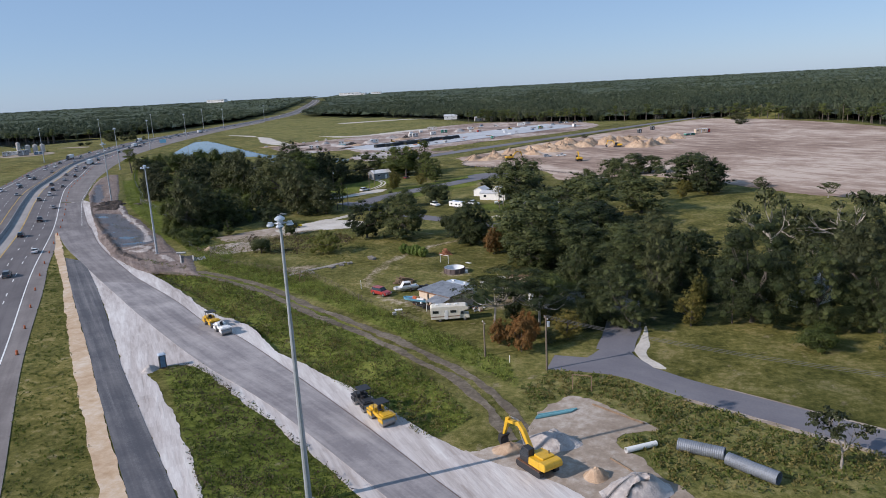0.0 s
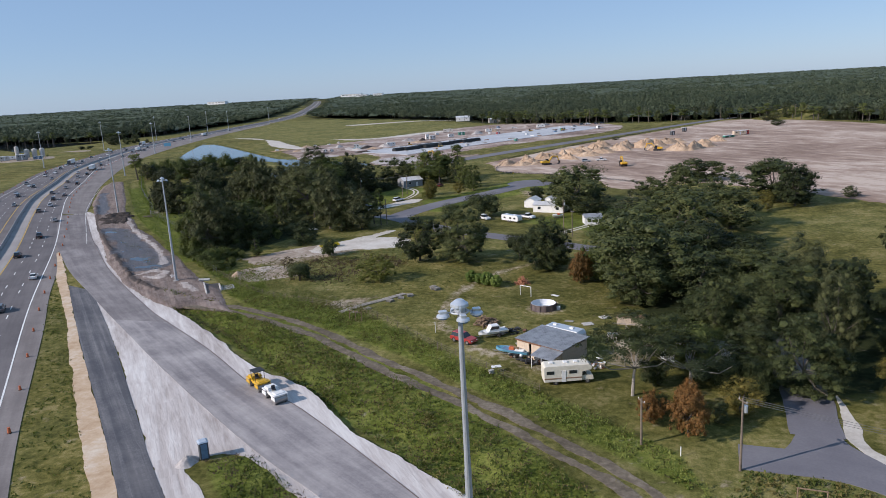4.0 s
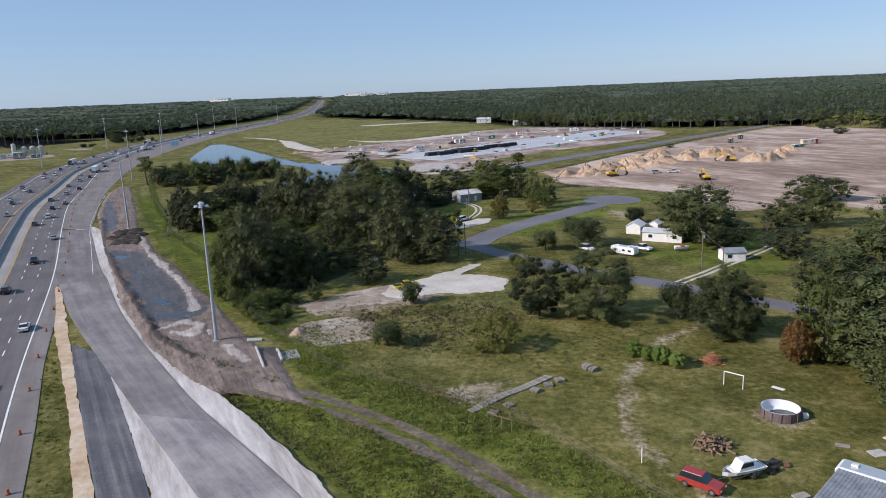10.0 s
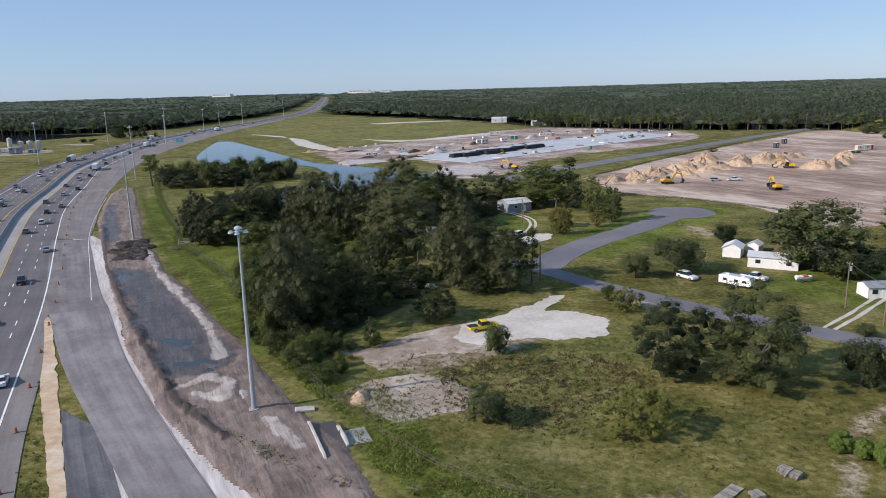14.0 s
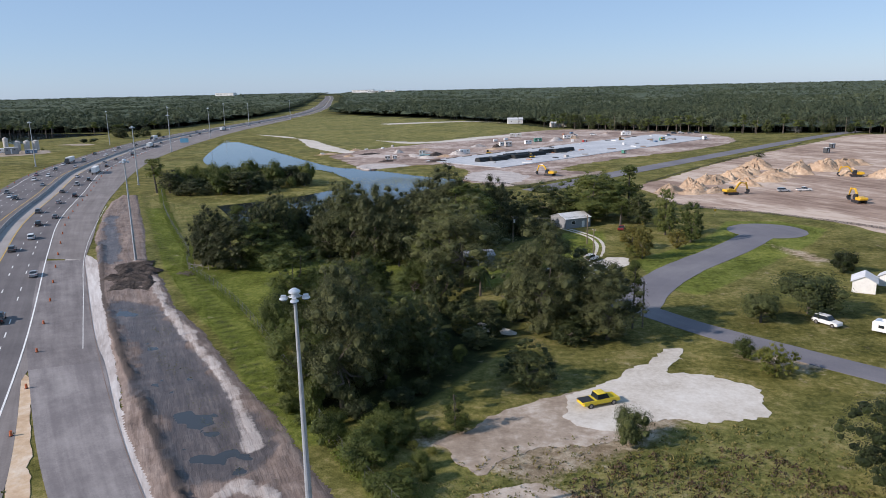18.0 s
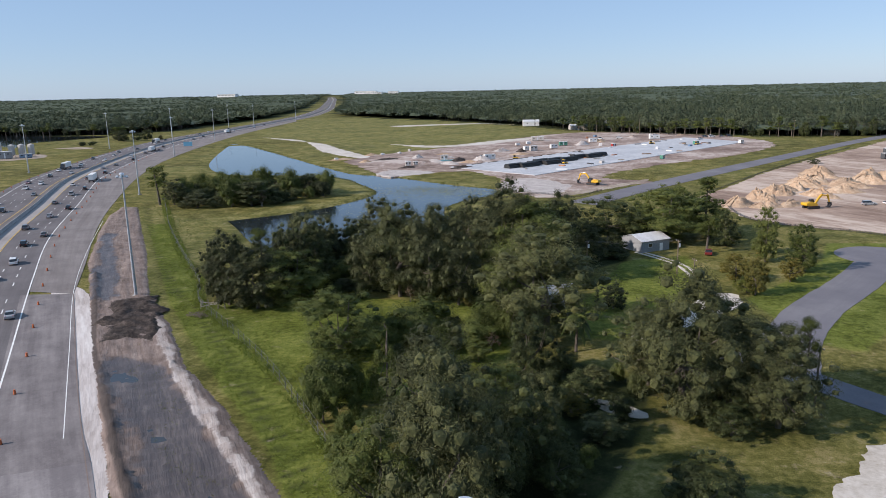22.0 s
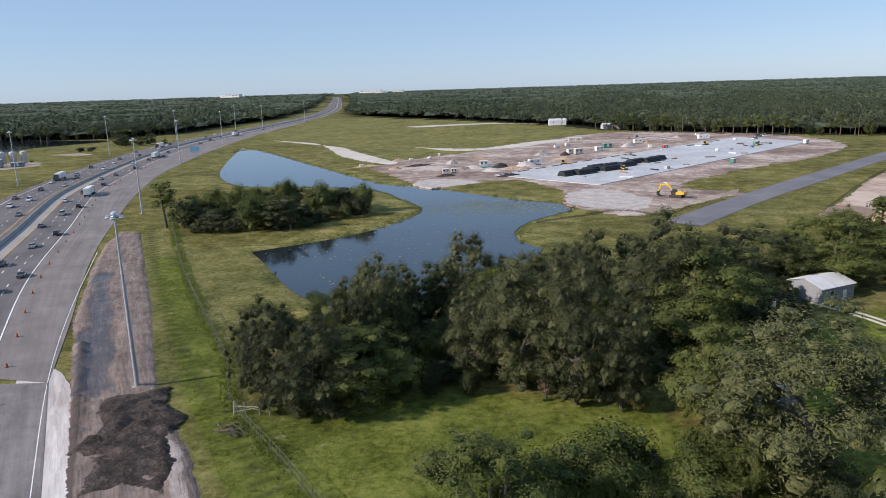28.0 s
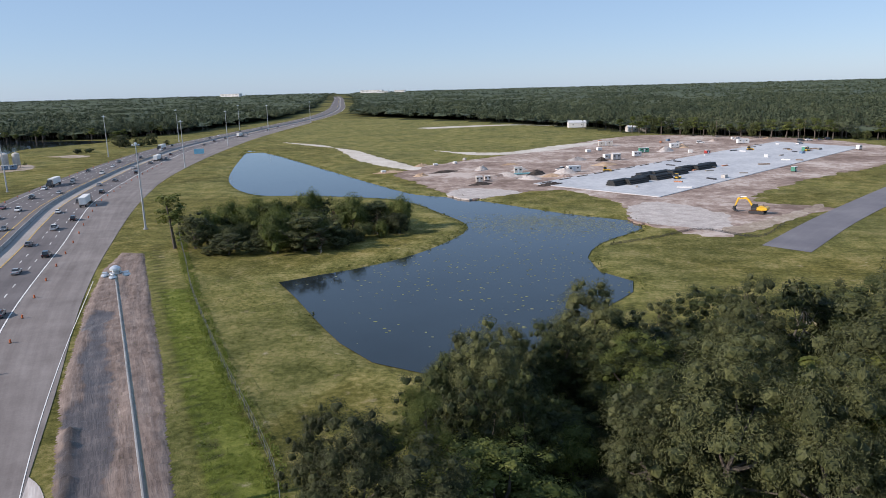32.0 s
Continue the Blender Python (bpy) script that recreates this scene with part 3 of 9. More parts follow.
GRASS_BANDS = {
    "ditch_weeds": [(-116.4, 174.1), (-101.3, 166.9), (-84.2, 157.8), (-66.7, 145.5), (-47.1, 130.1), (-30.8, 113.3), (-16.1, 95.3), (-9.4, 85.1), (-13.9, 78.2), (-24.0, 88.0), (-40.0, 102.7), (-56.2, 118.4), (-74.1, 133.9), (-90.1, 148.6), (-107.8, 162.0)],
    "back_weeds": [(-126.5, 210.9), (-107.3, 185.8), (-99.5, 180.1), (-85.6, 168.5), (-61.1, 156.8), (-41.9, 138.1), (-22.9, 120.6), (-6.7, 104.9), (-3.6, 94.4), (-11.6, 102.2), (-27.7, 116.8), (-45.7, 133.5), (-65.3, 147.8), (-86.4, 160.8), (-96.5, 170.6), (-96.0, 180.4), (-115.4, 193.6)],
    "fence_green": [(-247.6, 368.8), (-219.7, 330.4), (-187.3, 285.0), (-160.3, 254.1), (-133.1, 221.1), (-119.9, 200.8), (-128.6, 199.9), (-148.3, 229.3), (-168.9, 252.2), (-194.2, 283.2), (-224.4, 325.6), (-254.6, 368.1)],
    "meadow": [(-186.0, 284.0), (-172.0, 286.0), (-154.9, 292.0), (-130.2, 290.0), (-117.9, 268.0), (-131.3, 248.3), (-145.3, 240.4), (-160.3, 254.1)],
    "shed_lawn": [(-118.0, 276.0), (-108.0, 300.0), (-100.0, 330.0), (-84.0, 338.0), (-84.0, 318.0), (-92.0, 296.0), (-104.0, 272.0)],
    "circle_verge": [(-78.0, 300.0), (-64.0, 318.0), (-52.0, 338.0), (-46.0, 356.0), (-30.0, 357.0), (-20.0, 345.0), (-30.0, 325.0), (-48.0, 298.0), (-66.0, 272.0), (-72.0, 276.0)],
    "house_lawn": [(-36.0, 250.0), (-8.0, 230.0), (10.0, 262.0), (0.0, 282.0), (-24.0, 262.0)],
    "island": [(-62.4, 98.3), (-57.3, 99.9), (-43.4, 88.3), (-29.4, 75.6), (-13.1, 58.8), (-28.0, 50.9), (-37.8, 65.1), (-49.6, 81.2)],
    "culvert_slope": [(-113.7, 191.6), (-103.3, 181.6), (-100.9, 179.9), (-94.5, 167.9), (-89.7, 166.3), (-86.5, 171.2), (-93.3, 182.8), (-99.7, 189.6)],
    "pond_side": [(-279.3, 408.9), (-251.9, 381.3), (-230.7, 374.7), (-203.2, 339.6), (-194.7, 328.5), (-202.7, 308.3), (-221.5, 330.2), (-250.5, 370.6)],
}
DRY_BANDS = {
    "field": [(-446.1, 851.8), (-559.2, 1289.2), (-364.0, 1297.5), (-129.4, 850.3), (-241.9, 633.0), (-277.0, 651.1), (-335.9, 751.3), (-409.9, 831.6)],
    "yard_south": [(3.2, 69.1), (48.9, 71.4), (40.3, 83.5), (24.3, 90.6), (14.5, 98.3), (2.3, 103.6), (-3.6, 94.4)],
    "verge": [(-118, 190), (-140, 214), (-165, 243), (-190, 276), (-215, 312), (-245, 356), (-275, 405), (-288, 402), (-257, 350), (-227, 304), (-201, 268), (-174, 236), (-150, 210), (-126, 188)],
    "weedy_lot": [(-105.3, 183.8), (-71.0, 178.5), (-55.9, 198.4), (-59.7, 214.2), (-71.9, 213.0), (-88.0, 207.1), (-104.6, 199.0)],
    "back_edge": [(-85.9, 170.6), (-61.5, 160.0), (-42.3, 141.4), (-23.3, 123.8), (-26.1, 118.1), (-46.0, 135.6), (-65.7, 151.0)],
    "ramp_edge": [(-108.3, 166.2), (-88.1, 146.6), (-70.2, 131.1), (-52.3, 115.5), (-48.2, 111.6), (-66.4, 129.3), (-88.4, 148.7)],
}
BARE_SPOTS = {
    "lot_edge": [(-109.7, 203.9), (-89.9, 215.6), (-75.8, 215.9), (-86.5, 202.9), (-100.9, 190.7), (-105.6, 186.0), (-94.3, 180.6), (-84.3, 185.9), (-92.4, 193.7)],
    "sand_patch": [(-70.6, 161.3), (-65.0, 166.2), (-60.6, 166.6), (-63.3, 159.8)],
    "pool_side": [(-26.5, 162.0), (-22.4, 162.6), (-20.7, 158.6), (-24.0, 156.9), (-26.4, 158.5)],
    "house_yard": [(-9.5, 146.0), (-7.0, 142.0), (-7.4, 134.0), (-11.0, 131.0), (-12.5, 137.0)],
    "verge": [(-65.0, 241.8), (-55.7, 238.4), (-51.8, 235.5), (-56.8, 232.9), (-66.2, 237.3)],
    "green_gap": [(-42.0, 324.0), (-35.4, 313.8), (-30.6, 303.5), (-36.1, 305.1)],
}
YARD_PATH = [(-21.5, 205.0), (-28.5, 195.0), (-36.0, 187.0), (-41.5, 175.0), (-43.6, 162.0), (-43.0, 151.5), (-38.0, 141.0), (-30.0, 134.5), (-20.0, 127.0)]
VERGE_RUT = [(-283.6, 412.1), (-244.4, 353.8), (-219.9, 320.2), (-201.6, 296.0), (-179.1, 271.5), (-150.0, 233.8), (-138.2, 218.1), (-130.7, 208.0)]
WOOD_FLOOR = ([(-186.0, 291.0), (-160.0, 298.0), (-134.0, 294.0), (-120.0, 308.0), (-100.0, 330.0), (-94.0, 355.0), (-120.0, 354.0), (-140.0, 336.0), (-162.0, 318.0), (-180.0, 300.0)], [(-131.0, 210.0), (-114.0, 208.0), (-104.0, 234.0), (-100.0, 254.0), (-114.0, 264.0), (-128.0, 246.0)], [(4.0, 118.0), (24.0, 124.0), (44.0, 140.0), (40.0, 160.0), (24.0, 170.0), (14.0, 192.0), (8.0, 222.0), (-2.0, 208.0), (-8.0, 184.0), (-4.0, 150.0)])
FOREST_EDGE = [(-1803.1, 5446.7), (-1386.9, 3866.5), (-1140.3, 3188.3), (-871.1, 2404.1), (-705.9, 1912.4), (-599.4, 1566.2), (-551.1, 1398.1), (-453.0, 1288.8), (-315.5, 1161.7), (-180.3, 991.2), (-127.5, 897.0), (-65.3, 832.8), (-10.3, 804.7), (47.1, 770.3), (117.7, 771.8), (178.3, 712.9), (224.3, 630.9), (227.9, 534.0), (208.6, 478.1), (238.5, 383.8), (338.2, 296.3), (1953.1, -21.5), (4421.2, 1408.0), (3829.0, 5996.5)]
WEST_WOODS = [(-4660.0, 521.5), (-1306.1, 568.0), (-905.3, 888.0), (-726.5, 873.1), (-640.6, 892.3), (-610.9, 970.8), (-635.5, 1298.0), (-699.8, 1556.4), (-806.3, 1902.6), (-975.9, 2393.9), (-1245.0, 3178.0), (-1491.7, 3856.3), (-1934.1, 5433.9), (-5252.2, 5110.0)]


def build_land():
    xs = np.array(sorted(spread(-316, -5600, 6, 1.14) + list(np.arange(-316, 136, 1.9)) + spread(136, 5600, 6, 1.14)))
    ys = np.array(sorted(spread(44, -900, 8, 1.4) + list(np.arange(44, 490, 1.9)) + list(np.arange(490, 810, 4.0)) + spread(810, 5400, 7, 1.12)))
    gx, gy = np.meshgrid(xs, ys)
    px, py = gx.ravel(), gy.ravel()
    pz = land_height(px, py)
    verts = np.stack([px, py, pz], 1)
    nx, ny = len(xs), len(ys)
    idx = np.arange(nx * ny).reshape(ny, nx)
    faces = np.stack([idx[:-1, :-1], idx[:-1, 1:], idx[1:, 1:], idx[1:, :-1]], -1).reshape(-1, 4)
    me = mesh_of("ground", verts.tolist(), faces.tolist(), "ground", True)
    cover = np.zeros((len(px), 4))

    def lay(channel, bands, soft):
        for poly in bands.values():
            q = np.array(poly)
            near = (px > q[:, 0].min() - 9) & (px < q[:, 0].max() + 9) & (py > q[:, 1].min() - 9) & (py < q[:, 1].max() + 9)
            cover[near, channel] = np.maximum(cover[near, channel], np.clip(0.5 - within(px[near], py[near], poly) / soft, 0, 1))

    lay(0, {k: v for k, v in GRASS_BANDS.items() if k != "pond_side"}, 3.0), lay(1, {"pond_side": GRASS_BANDS["pond_side"]}, 6.0), lay(1, DRY_BANDS, 6.0), lay(2, BARE_SPOTS, 7.0)
    near = (px > -480) & (px < -60) & (py > 290) & (py < 810)
    cover[near, 1] = np.maximum(cover[near, 1], 0.55 * np.clip(1.2 - np.abs(within(px[near], py[near], POND_EDGE) - 4) / 10, 0, 1))
    near = (px > -70) & (px < 0) & (py > 110) & (py < 220)
    path = line_gap(px[near], py[near], curve(YARD_PATH, 3))
    cover[near, 2] = np.maximum(cover[near, 2], 0.5 * np.clip(1.5 - path / 1.6, 0, 1))
    near = (px > -300) & (px < -120) & (py > 200) & (py < 425)
    for off in (-1.1, 1.1):
        rut = line_gap(px[near], py[near], side(curve(VERGE_RUT, 4), off))
        cover[near, 3] = np.maximum(cover[near, 3], 0.5 * np.clip(1.4 - rut / 0.9, 0, 1))
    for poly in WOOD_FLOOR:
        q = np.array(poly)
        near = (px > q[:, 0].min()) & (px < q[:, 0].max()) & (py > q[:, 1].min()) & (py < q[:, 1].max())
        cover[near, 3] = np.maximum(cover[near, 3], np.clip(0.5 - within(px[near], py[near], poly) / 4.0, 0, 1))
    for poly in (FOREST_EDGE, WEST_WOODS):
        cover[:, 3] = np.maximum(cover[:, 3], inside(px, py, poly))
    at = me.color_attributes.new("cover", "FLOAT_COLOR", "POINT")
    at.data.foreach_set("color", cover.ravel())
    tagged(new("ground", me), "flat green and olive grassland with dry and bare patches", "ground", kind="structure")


build_land()
water = sheet("water", POND_EDGE, -0.5, "pond_water", "calm blue-grey retention pond with a grassy bank", "water", jag=0.0, skirt=0.02, smooth_line=False)

# highway: offsets in metres to the right of the median barrier
for nm, a, b, z, mt, lb in (
    ("road", -22.8, -0.4, 0.10, "asphalt_highway", "grey asphalt carriageway of a multi-lane highway"),
    ("median_lane", 0.4, 4.7, 0.115, "concrete_lane", "pale concrete inner shoulder beside the median barrier"),
    ("road", 4.7, 16.1, 0.10, "asphalt_highway", "dark grey asphalt carriageway with dashed lane lines"),
):
    ribbon(nm, side(MEDIAN, a), side(MEDIAN, b), z, mt, lb, "road")


def marking(line, off, width, mat, dash=0.0, gap=0.0, z=0.125):
    """Painted lines on the carriageway, whole or dashed, as thin raised strips."""
    verts, faces, run = [], [], 0.0
    a, b = side(line, off - width / 2), side(line, off + width / 2)
    n = len(line)
    if not dash:
        for p, q in zip(a, b):
            verts += [(p.x, p.y, z + float(far_rise(p.x, p.y))), (q.x, q.y, z + float(far_rise(q.x, q.y)))]
        faces = [(2 * i, 2 * i + 1, 2 * i + 3, 2 * i + 2) for i in range(n - 1)]
    else:
        for i in range(n - 1):
            seg = (line[i + 1] - line[i]).length
            if int(run // (dash + gap)) != int((run + seg) // (dash + gap)) and run < 1500:
                u = min(1.0, dash / seg)
                k = len(verts)
                for p, q in ((a[i], b[i]), (a[i].lerp(a[i + 1], u), b[i].lerp(b[i + 1], u))):
                    verts += [(p.x, p.y, z), (q.x, q.y, z)]
                faces.append((k, k + 1, k + 3, k + 2))
            run += seg
    return tagged(new("road_marking", mesh_of("road_marking", verts, faces, mat)), "painted line on the asphalt of the highway", "road marking", kind="structure")


plain("line_white", (0.74, 0.74, 0.72), 0.7, vary=0.1, scale=0.4)
plain("line_yellow", (0.62, 0.40, 0.07), 0.7, vary=0.12, scale=0.4)
plain("barrier_concrete", (0.32, 0.315, 0.31), 0.9, vary=0.18, scale=0.3, bump=0.2)
for off in (15.9, -18.8):
    marking(MEDIAN, off, 0.28, "line_white")
for off in (4.9, -3.6):
    marking(MEDIAN, off, 0.26, "line_yellow")
for off in (8.55, 12.2, -7.4, -11.2, -15.0):
    marking(MEDIAN, off, 0.22, "line_white", 3.2, 9.0)

# median barrier wall: a jersey profile
bm = B()
prof = [(-0.34, 0), (-0.34, 0.12), (-0.16, 0.4), (-0.1, 1.15), (0.1, 1.15), (0.16, 0.4), (0.34, 0.12), (0.34, 0)]
rings = []
for i, q in enumerate(MEDIAN):
    t = (MEDIAN[min(i + 1, len(MEDIAN) - 1)] - MEDIAN[max(i - 1, 0)]).normalized()
    z = 0.1 + float(far_rise(q.x, q.y))
    rings.append([bm.verts.new((q.x + t.y * o, q.y - t.x * o, z + h)) for o, h in prof])
for a, b in zip(rings, rings[1:]):
    for k in range(len(prof) - 1):
        bm.faces.new((a[k], a[k + 1], b[k + 1], b[k]))
bmesh.ops.recalc_face_normals(bm, faces=bm.faces[:])
tagged(part("median_barrier", bm, "barrier_concrete"), "long grey concrete barrier wall between the carriageways", "barrier", kind="structure")

# ramp works beside the highway
HIGH_LINE = [q for q in side(MEDIAN, 16.1)]
GRASS_L = [(-46.4, 42.6), (-60.8, 62.0), (-90.5, 99.9), (-121.9, 143.0), (-140.3, 167.4), (-157.6, 191.7), (-178.6, 217.7)]
GRASS_R = [(-33.3, 43.9), (-48.0, 61.9), (-73.4, 91.3), (-101.2, 124.4), (-126.3, 154.8), (-156.4, 189.6), (-177.6, 216.7)]
SAND_R = [(-28.9, 44.3), (-44.8, 62.4), (-66.6, 87.5), (-80.5, 104.0), (-109.0, 137.0), (-135.1, 168.0), (-173.7, 213.9)]
DARK_R = [(-23.7, 44.8), (-39.3, 63.0), (-70.2, 98.4), (-75.1, 104.5), (-105.5, 141.2), (-131.5, 171.0)]
GREY_L = [(2.5, 47.4), (-15.7, 65.1), (-37.8, 85.6), (-58.5, 102.0), (-82.5, 123.4), (-111.6, 150.8), (-131.9, 170.4), (-154.1, 192.0), (-176.8, 216.8), (-191.3, 233.8), (-231.5, 285.0)]
GREY_R = [(11.2, 48.3), (-7.7, 65.8), (-26.2, 84.6), (-55.4, 112.6), (-66.1, 120.0), (-82.3, 135.5), (-108.2, 158.2), (-141.7, 192.2), (-179.2, 236.0), (-219.9, 287.2)]
GREY_R2 = [(-219.9, 287.2), (-237.0, 313.6), (-266.6, 358.3), (-296.1, 408.3), (-343.7, 496.6), (-386.2, 592.9), (-437.2, 747.9), (-486.9, 934.3), (-538.1, 1194.0)]
near_line = [q for q in HIGH_LINE if 40 < q.y < 216]
ribbon("shoulder", even([(q.x, q.y) for q in near_line], 60), even(GRASS_L, 60), 0.095, "asphalt_shoulder", "worn brownish asphalt shoulder of the highway", "shoulder")
gap_line = [q for q in HIGH_LINE if 200 < q.y < 294]
ribbon("shoulder", even([(q.x, q.y) for q in gap_line], 40), even([GREY_L[-3], GREY_L[-2], GREY_L[-1], (GREY_L[-1][0] - 6, GREY_L[-1][1] + 9)], 40), 0.085, "asphalt_shoulder", "worn brownish asphalt shoulder of the highway", "shoulder")
far_line = [q for q in HIGH_LINE if 284 < q.y < 1230]
ribbon("shoulder", even([(q.x, q.y) for q in far_line], 160), even(GREY_R2, 160), 0.08, "asphalt_shoulder", "wide brown-grey asphalt shoulder along the highway", "shoulder")
LIMEROCK = [(-133.0, 172.5)] + DARK_R[::-1][1:] + [(-26.6, 46.7), (-30.3, 55.0), (-36.8, 64.1), (-48.5, 79.2), (-59.9, 92.1), (-64.0, 97.1), (-58.2, 99.8), (-44.3, 88.2), (-30.4, 76.1), (-19.3, 65.8), (-5.0, 51.0), (7.5, 50.0), (8.7, 61.0), (3.2, 69.1), (-10.1, 76.4), (-26.1, 91.1), (-45.8, 106.4), (-57.0, 119.2), (-70.0, 127.8), (-78.5, 136.0), (-88.0, 145.2), (-99.5, 155.6), (-110.0, 163.6), (-126.0, 178.0), (-150.5, 203.6), (-162.5, 219.0), (-188.0, 251.6), (-217.8, 288.5), (-227.0, 289.2), (-191.6, 244.1), (-159.3, 207.1), (-140.8, 184.7)]
sheet("limerock", LIMEROCK, 0.07, "limerock", "crushed white limerock base of a ramp under construction", "gravel", jag=0.32, step=1.6, seed=3, smooth_line=True)
ribbon("sand_strip", even(GRASS_R, 240), even(SAND_R, 240), 0.08, "orange_sand", "strip of orange and white sand beside the grass", "sand", jag=0.25)
ribbon("ramp", even(SAND_R[:-1] + [(-142.4, 177.0)], 60), even(DARK_R + [(-133.0, 172.5)], 60), 0.10, "asphalt_dark", "dark fresh asphalt ramp with curved tyre marks", "road")
ribbon("ramp", even(GREY_L[:6], 50), even(GREY_R[:5] + [(-82.3, 135.5), (-98.5, 149.6)], 50), 0.115, "asphalt_new", "pale dusty new asphalt ramp, still unmarked", "road")
ribbon("ramp", even(GREY_L[5:9], 40), even([(-98.5, 149.6), (-108.2, 158.2), (-141.7, 192.2), (-167.0, 222.0)], 40), 0.115, "asphalt_mid", "grey dusty new asphalt ramp, still unmarked", "road")
ribbon("ramp", even(GREY_L[8:], 40), even([(-167.0, 222.0), (-179.2, 236.0), (-219.9, 287.2)], 40), 0.115, "asphalt_fresh", "grey new asphalt ramp, still unmarked", "road")
# joint lines of the paving
marking(even(GREY_R, 90), -0.1, 0.14, "mud", z=0.12)
marking(even([(-174.5, 226.8), (-195.8, 255.0), (-221.5, 289.2), (-244.5, 323.7), (-274.7, 372.6)], 40), 0, 0.12, "line_white", z=0.12)



def churned(name, poly, z, amp, mat, label, seed, cell=0.5):
    """Wet soil thrown up in clods, dying out at the edge."""
    q = np.array(poly)
    xs, ys = np.arange(q[:, 0].min() - 2, q[:, 0].max() + 2, cell), np.arange(q[:, 1].min() - 2, q[:, 1].max() + 2, cell)
    gx, gy = np.meshgrid(xs, ys)
    px, py = gx.ravel(), gy.ravel()
    keep = inside(px, py, poly)
    idx = np.arange(len(px)).reshape(gx.shape)
    f = np.stack([idx[:-1, :-1], idx[:-1, 1:], idx[1:, 1:], idx[1:, :-1]], -1).reshape(-1, 4)
    f = f[keep[f].any(1)]
    used = np.unique(f)
    ux, uy = px[used], py[used]
    d = -within(ux, uy, poly)
    u, v = -0.62 * ux + 0.785 * uy, 0.785 * ux + 0.62 * uy
    n = np.array([0.25 + 0.5 * noise.noise((a * 0.45, b * 0.45, seed)) + 0.45 * abs(noise.noise((a * 1.3, b * 1.3, seed + 2))) for a, b in zip(u, v)])
    h = z + amp * np.clip(n, 0, 1.2) * np.clip(d / 1.2, 0, 1)
    h = np.where(d < -0.3, z - 0.25, h)
    back = np.full(len(px), -1)
    back[used] = np.arange(len(used))
    wob = np.array([tuple(noise.noise_vector((a * 0.7, b * 0.7, seed + 1.0)))[:2] for a, b in zip(ux, uy)]) * 0.35
    me = mesh_of(name, np.stack([ux + wob[:, 0], uy + wob[:, 1], h], 1).tolist(), back[f].tolist(), mat, True)
    uv = me.uv_layers.new(name="UVMap")
    loop_v = np.empty(len(me.loops), int)
    me.loops.foreach_get("vertex_index", loop_v)
    across, along = along_works(ux, uy)
    uv.data.foreach_set("uv", np.stack([across[loop_v], along[loop_v]], 1).ravel())
    return tagged(new(name, me), label, "mud", kind="structure")


MUD = [(-88.0, 156.0), (-99.0, 161.0), (-104.0, 159.0), (-110.5, 163.0), (-126.0, 176.0), (-150.0, 202.0), (-160.5, 216.0), (-188.2, 250.8), (-218.0, 289.5), (-237.1, 314.7), (-263.6, 355.3), (-279.5, 382.9), (-287.3, 401.6), (-280.1, 401.2), (-251.9, 360.8), (-228.2, 327.4), (-214.9, 307.1), (-201.8, 287.9), (-185.2, 269.0), (-171.4, 250.9), (-157.3, 237.1), (-143.7, 221.1), (-130.4, 207.3), (-119.9, 194.3), (-108.5, 181.4), (-99.4, 172.5)]
WET = ([(-188.7, 256.6), (-176.5, 251.3), (-153.0, 227.6), (-133.6, 206.9), (-125.4, 194.9), (-133.4, 188.8), (-150.8, 208.5), (-170.9, 233.4), (-190.0, 254.2)], [(-212.8, 283.6), (-222.6, 297.7), (-243.3, 328.1), (-258.8, 352.5), (-254.9, 349.7), (-236.6, 324.4), (-214.2, 296.2), (-208.3, 282.9)])
PALE_LINES = ([(-190.0, 271.0), (-168.8, 245.3), (-149.6, 224.4), (-139.6, 213.2), (-129.8, 198.9)], [(-129.0, 185.9), (-127.6, 190.1), (-123.0, 189.1), (-121.6, 183.2), (-126.0, 184.0)], [(-112.0, 178.0), (-105.0, 171.0)])
RIDGE = [(-226.0, 303.0), (-194.4, 259.0), (-166.0, 225.2), (-147.1, 203.7), (-135.3, 190.3), (-127.2, 181.4), (-115.0, 172.0)]


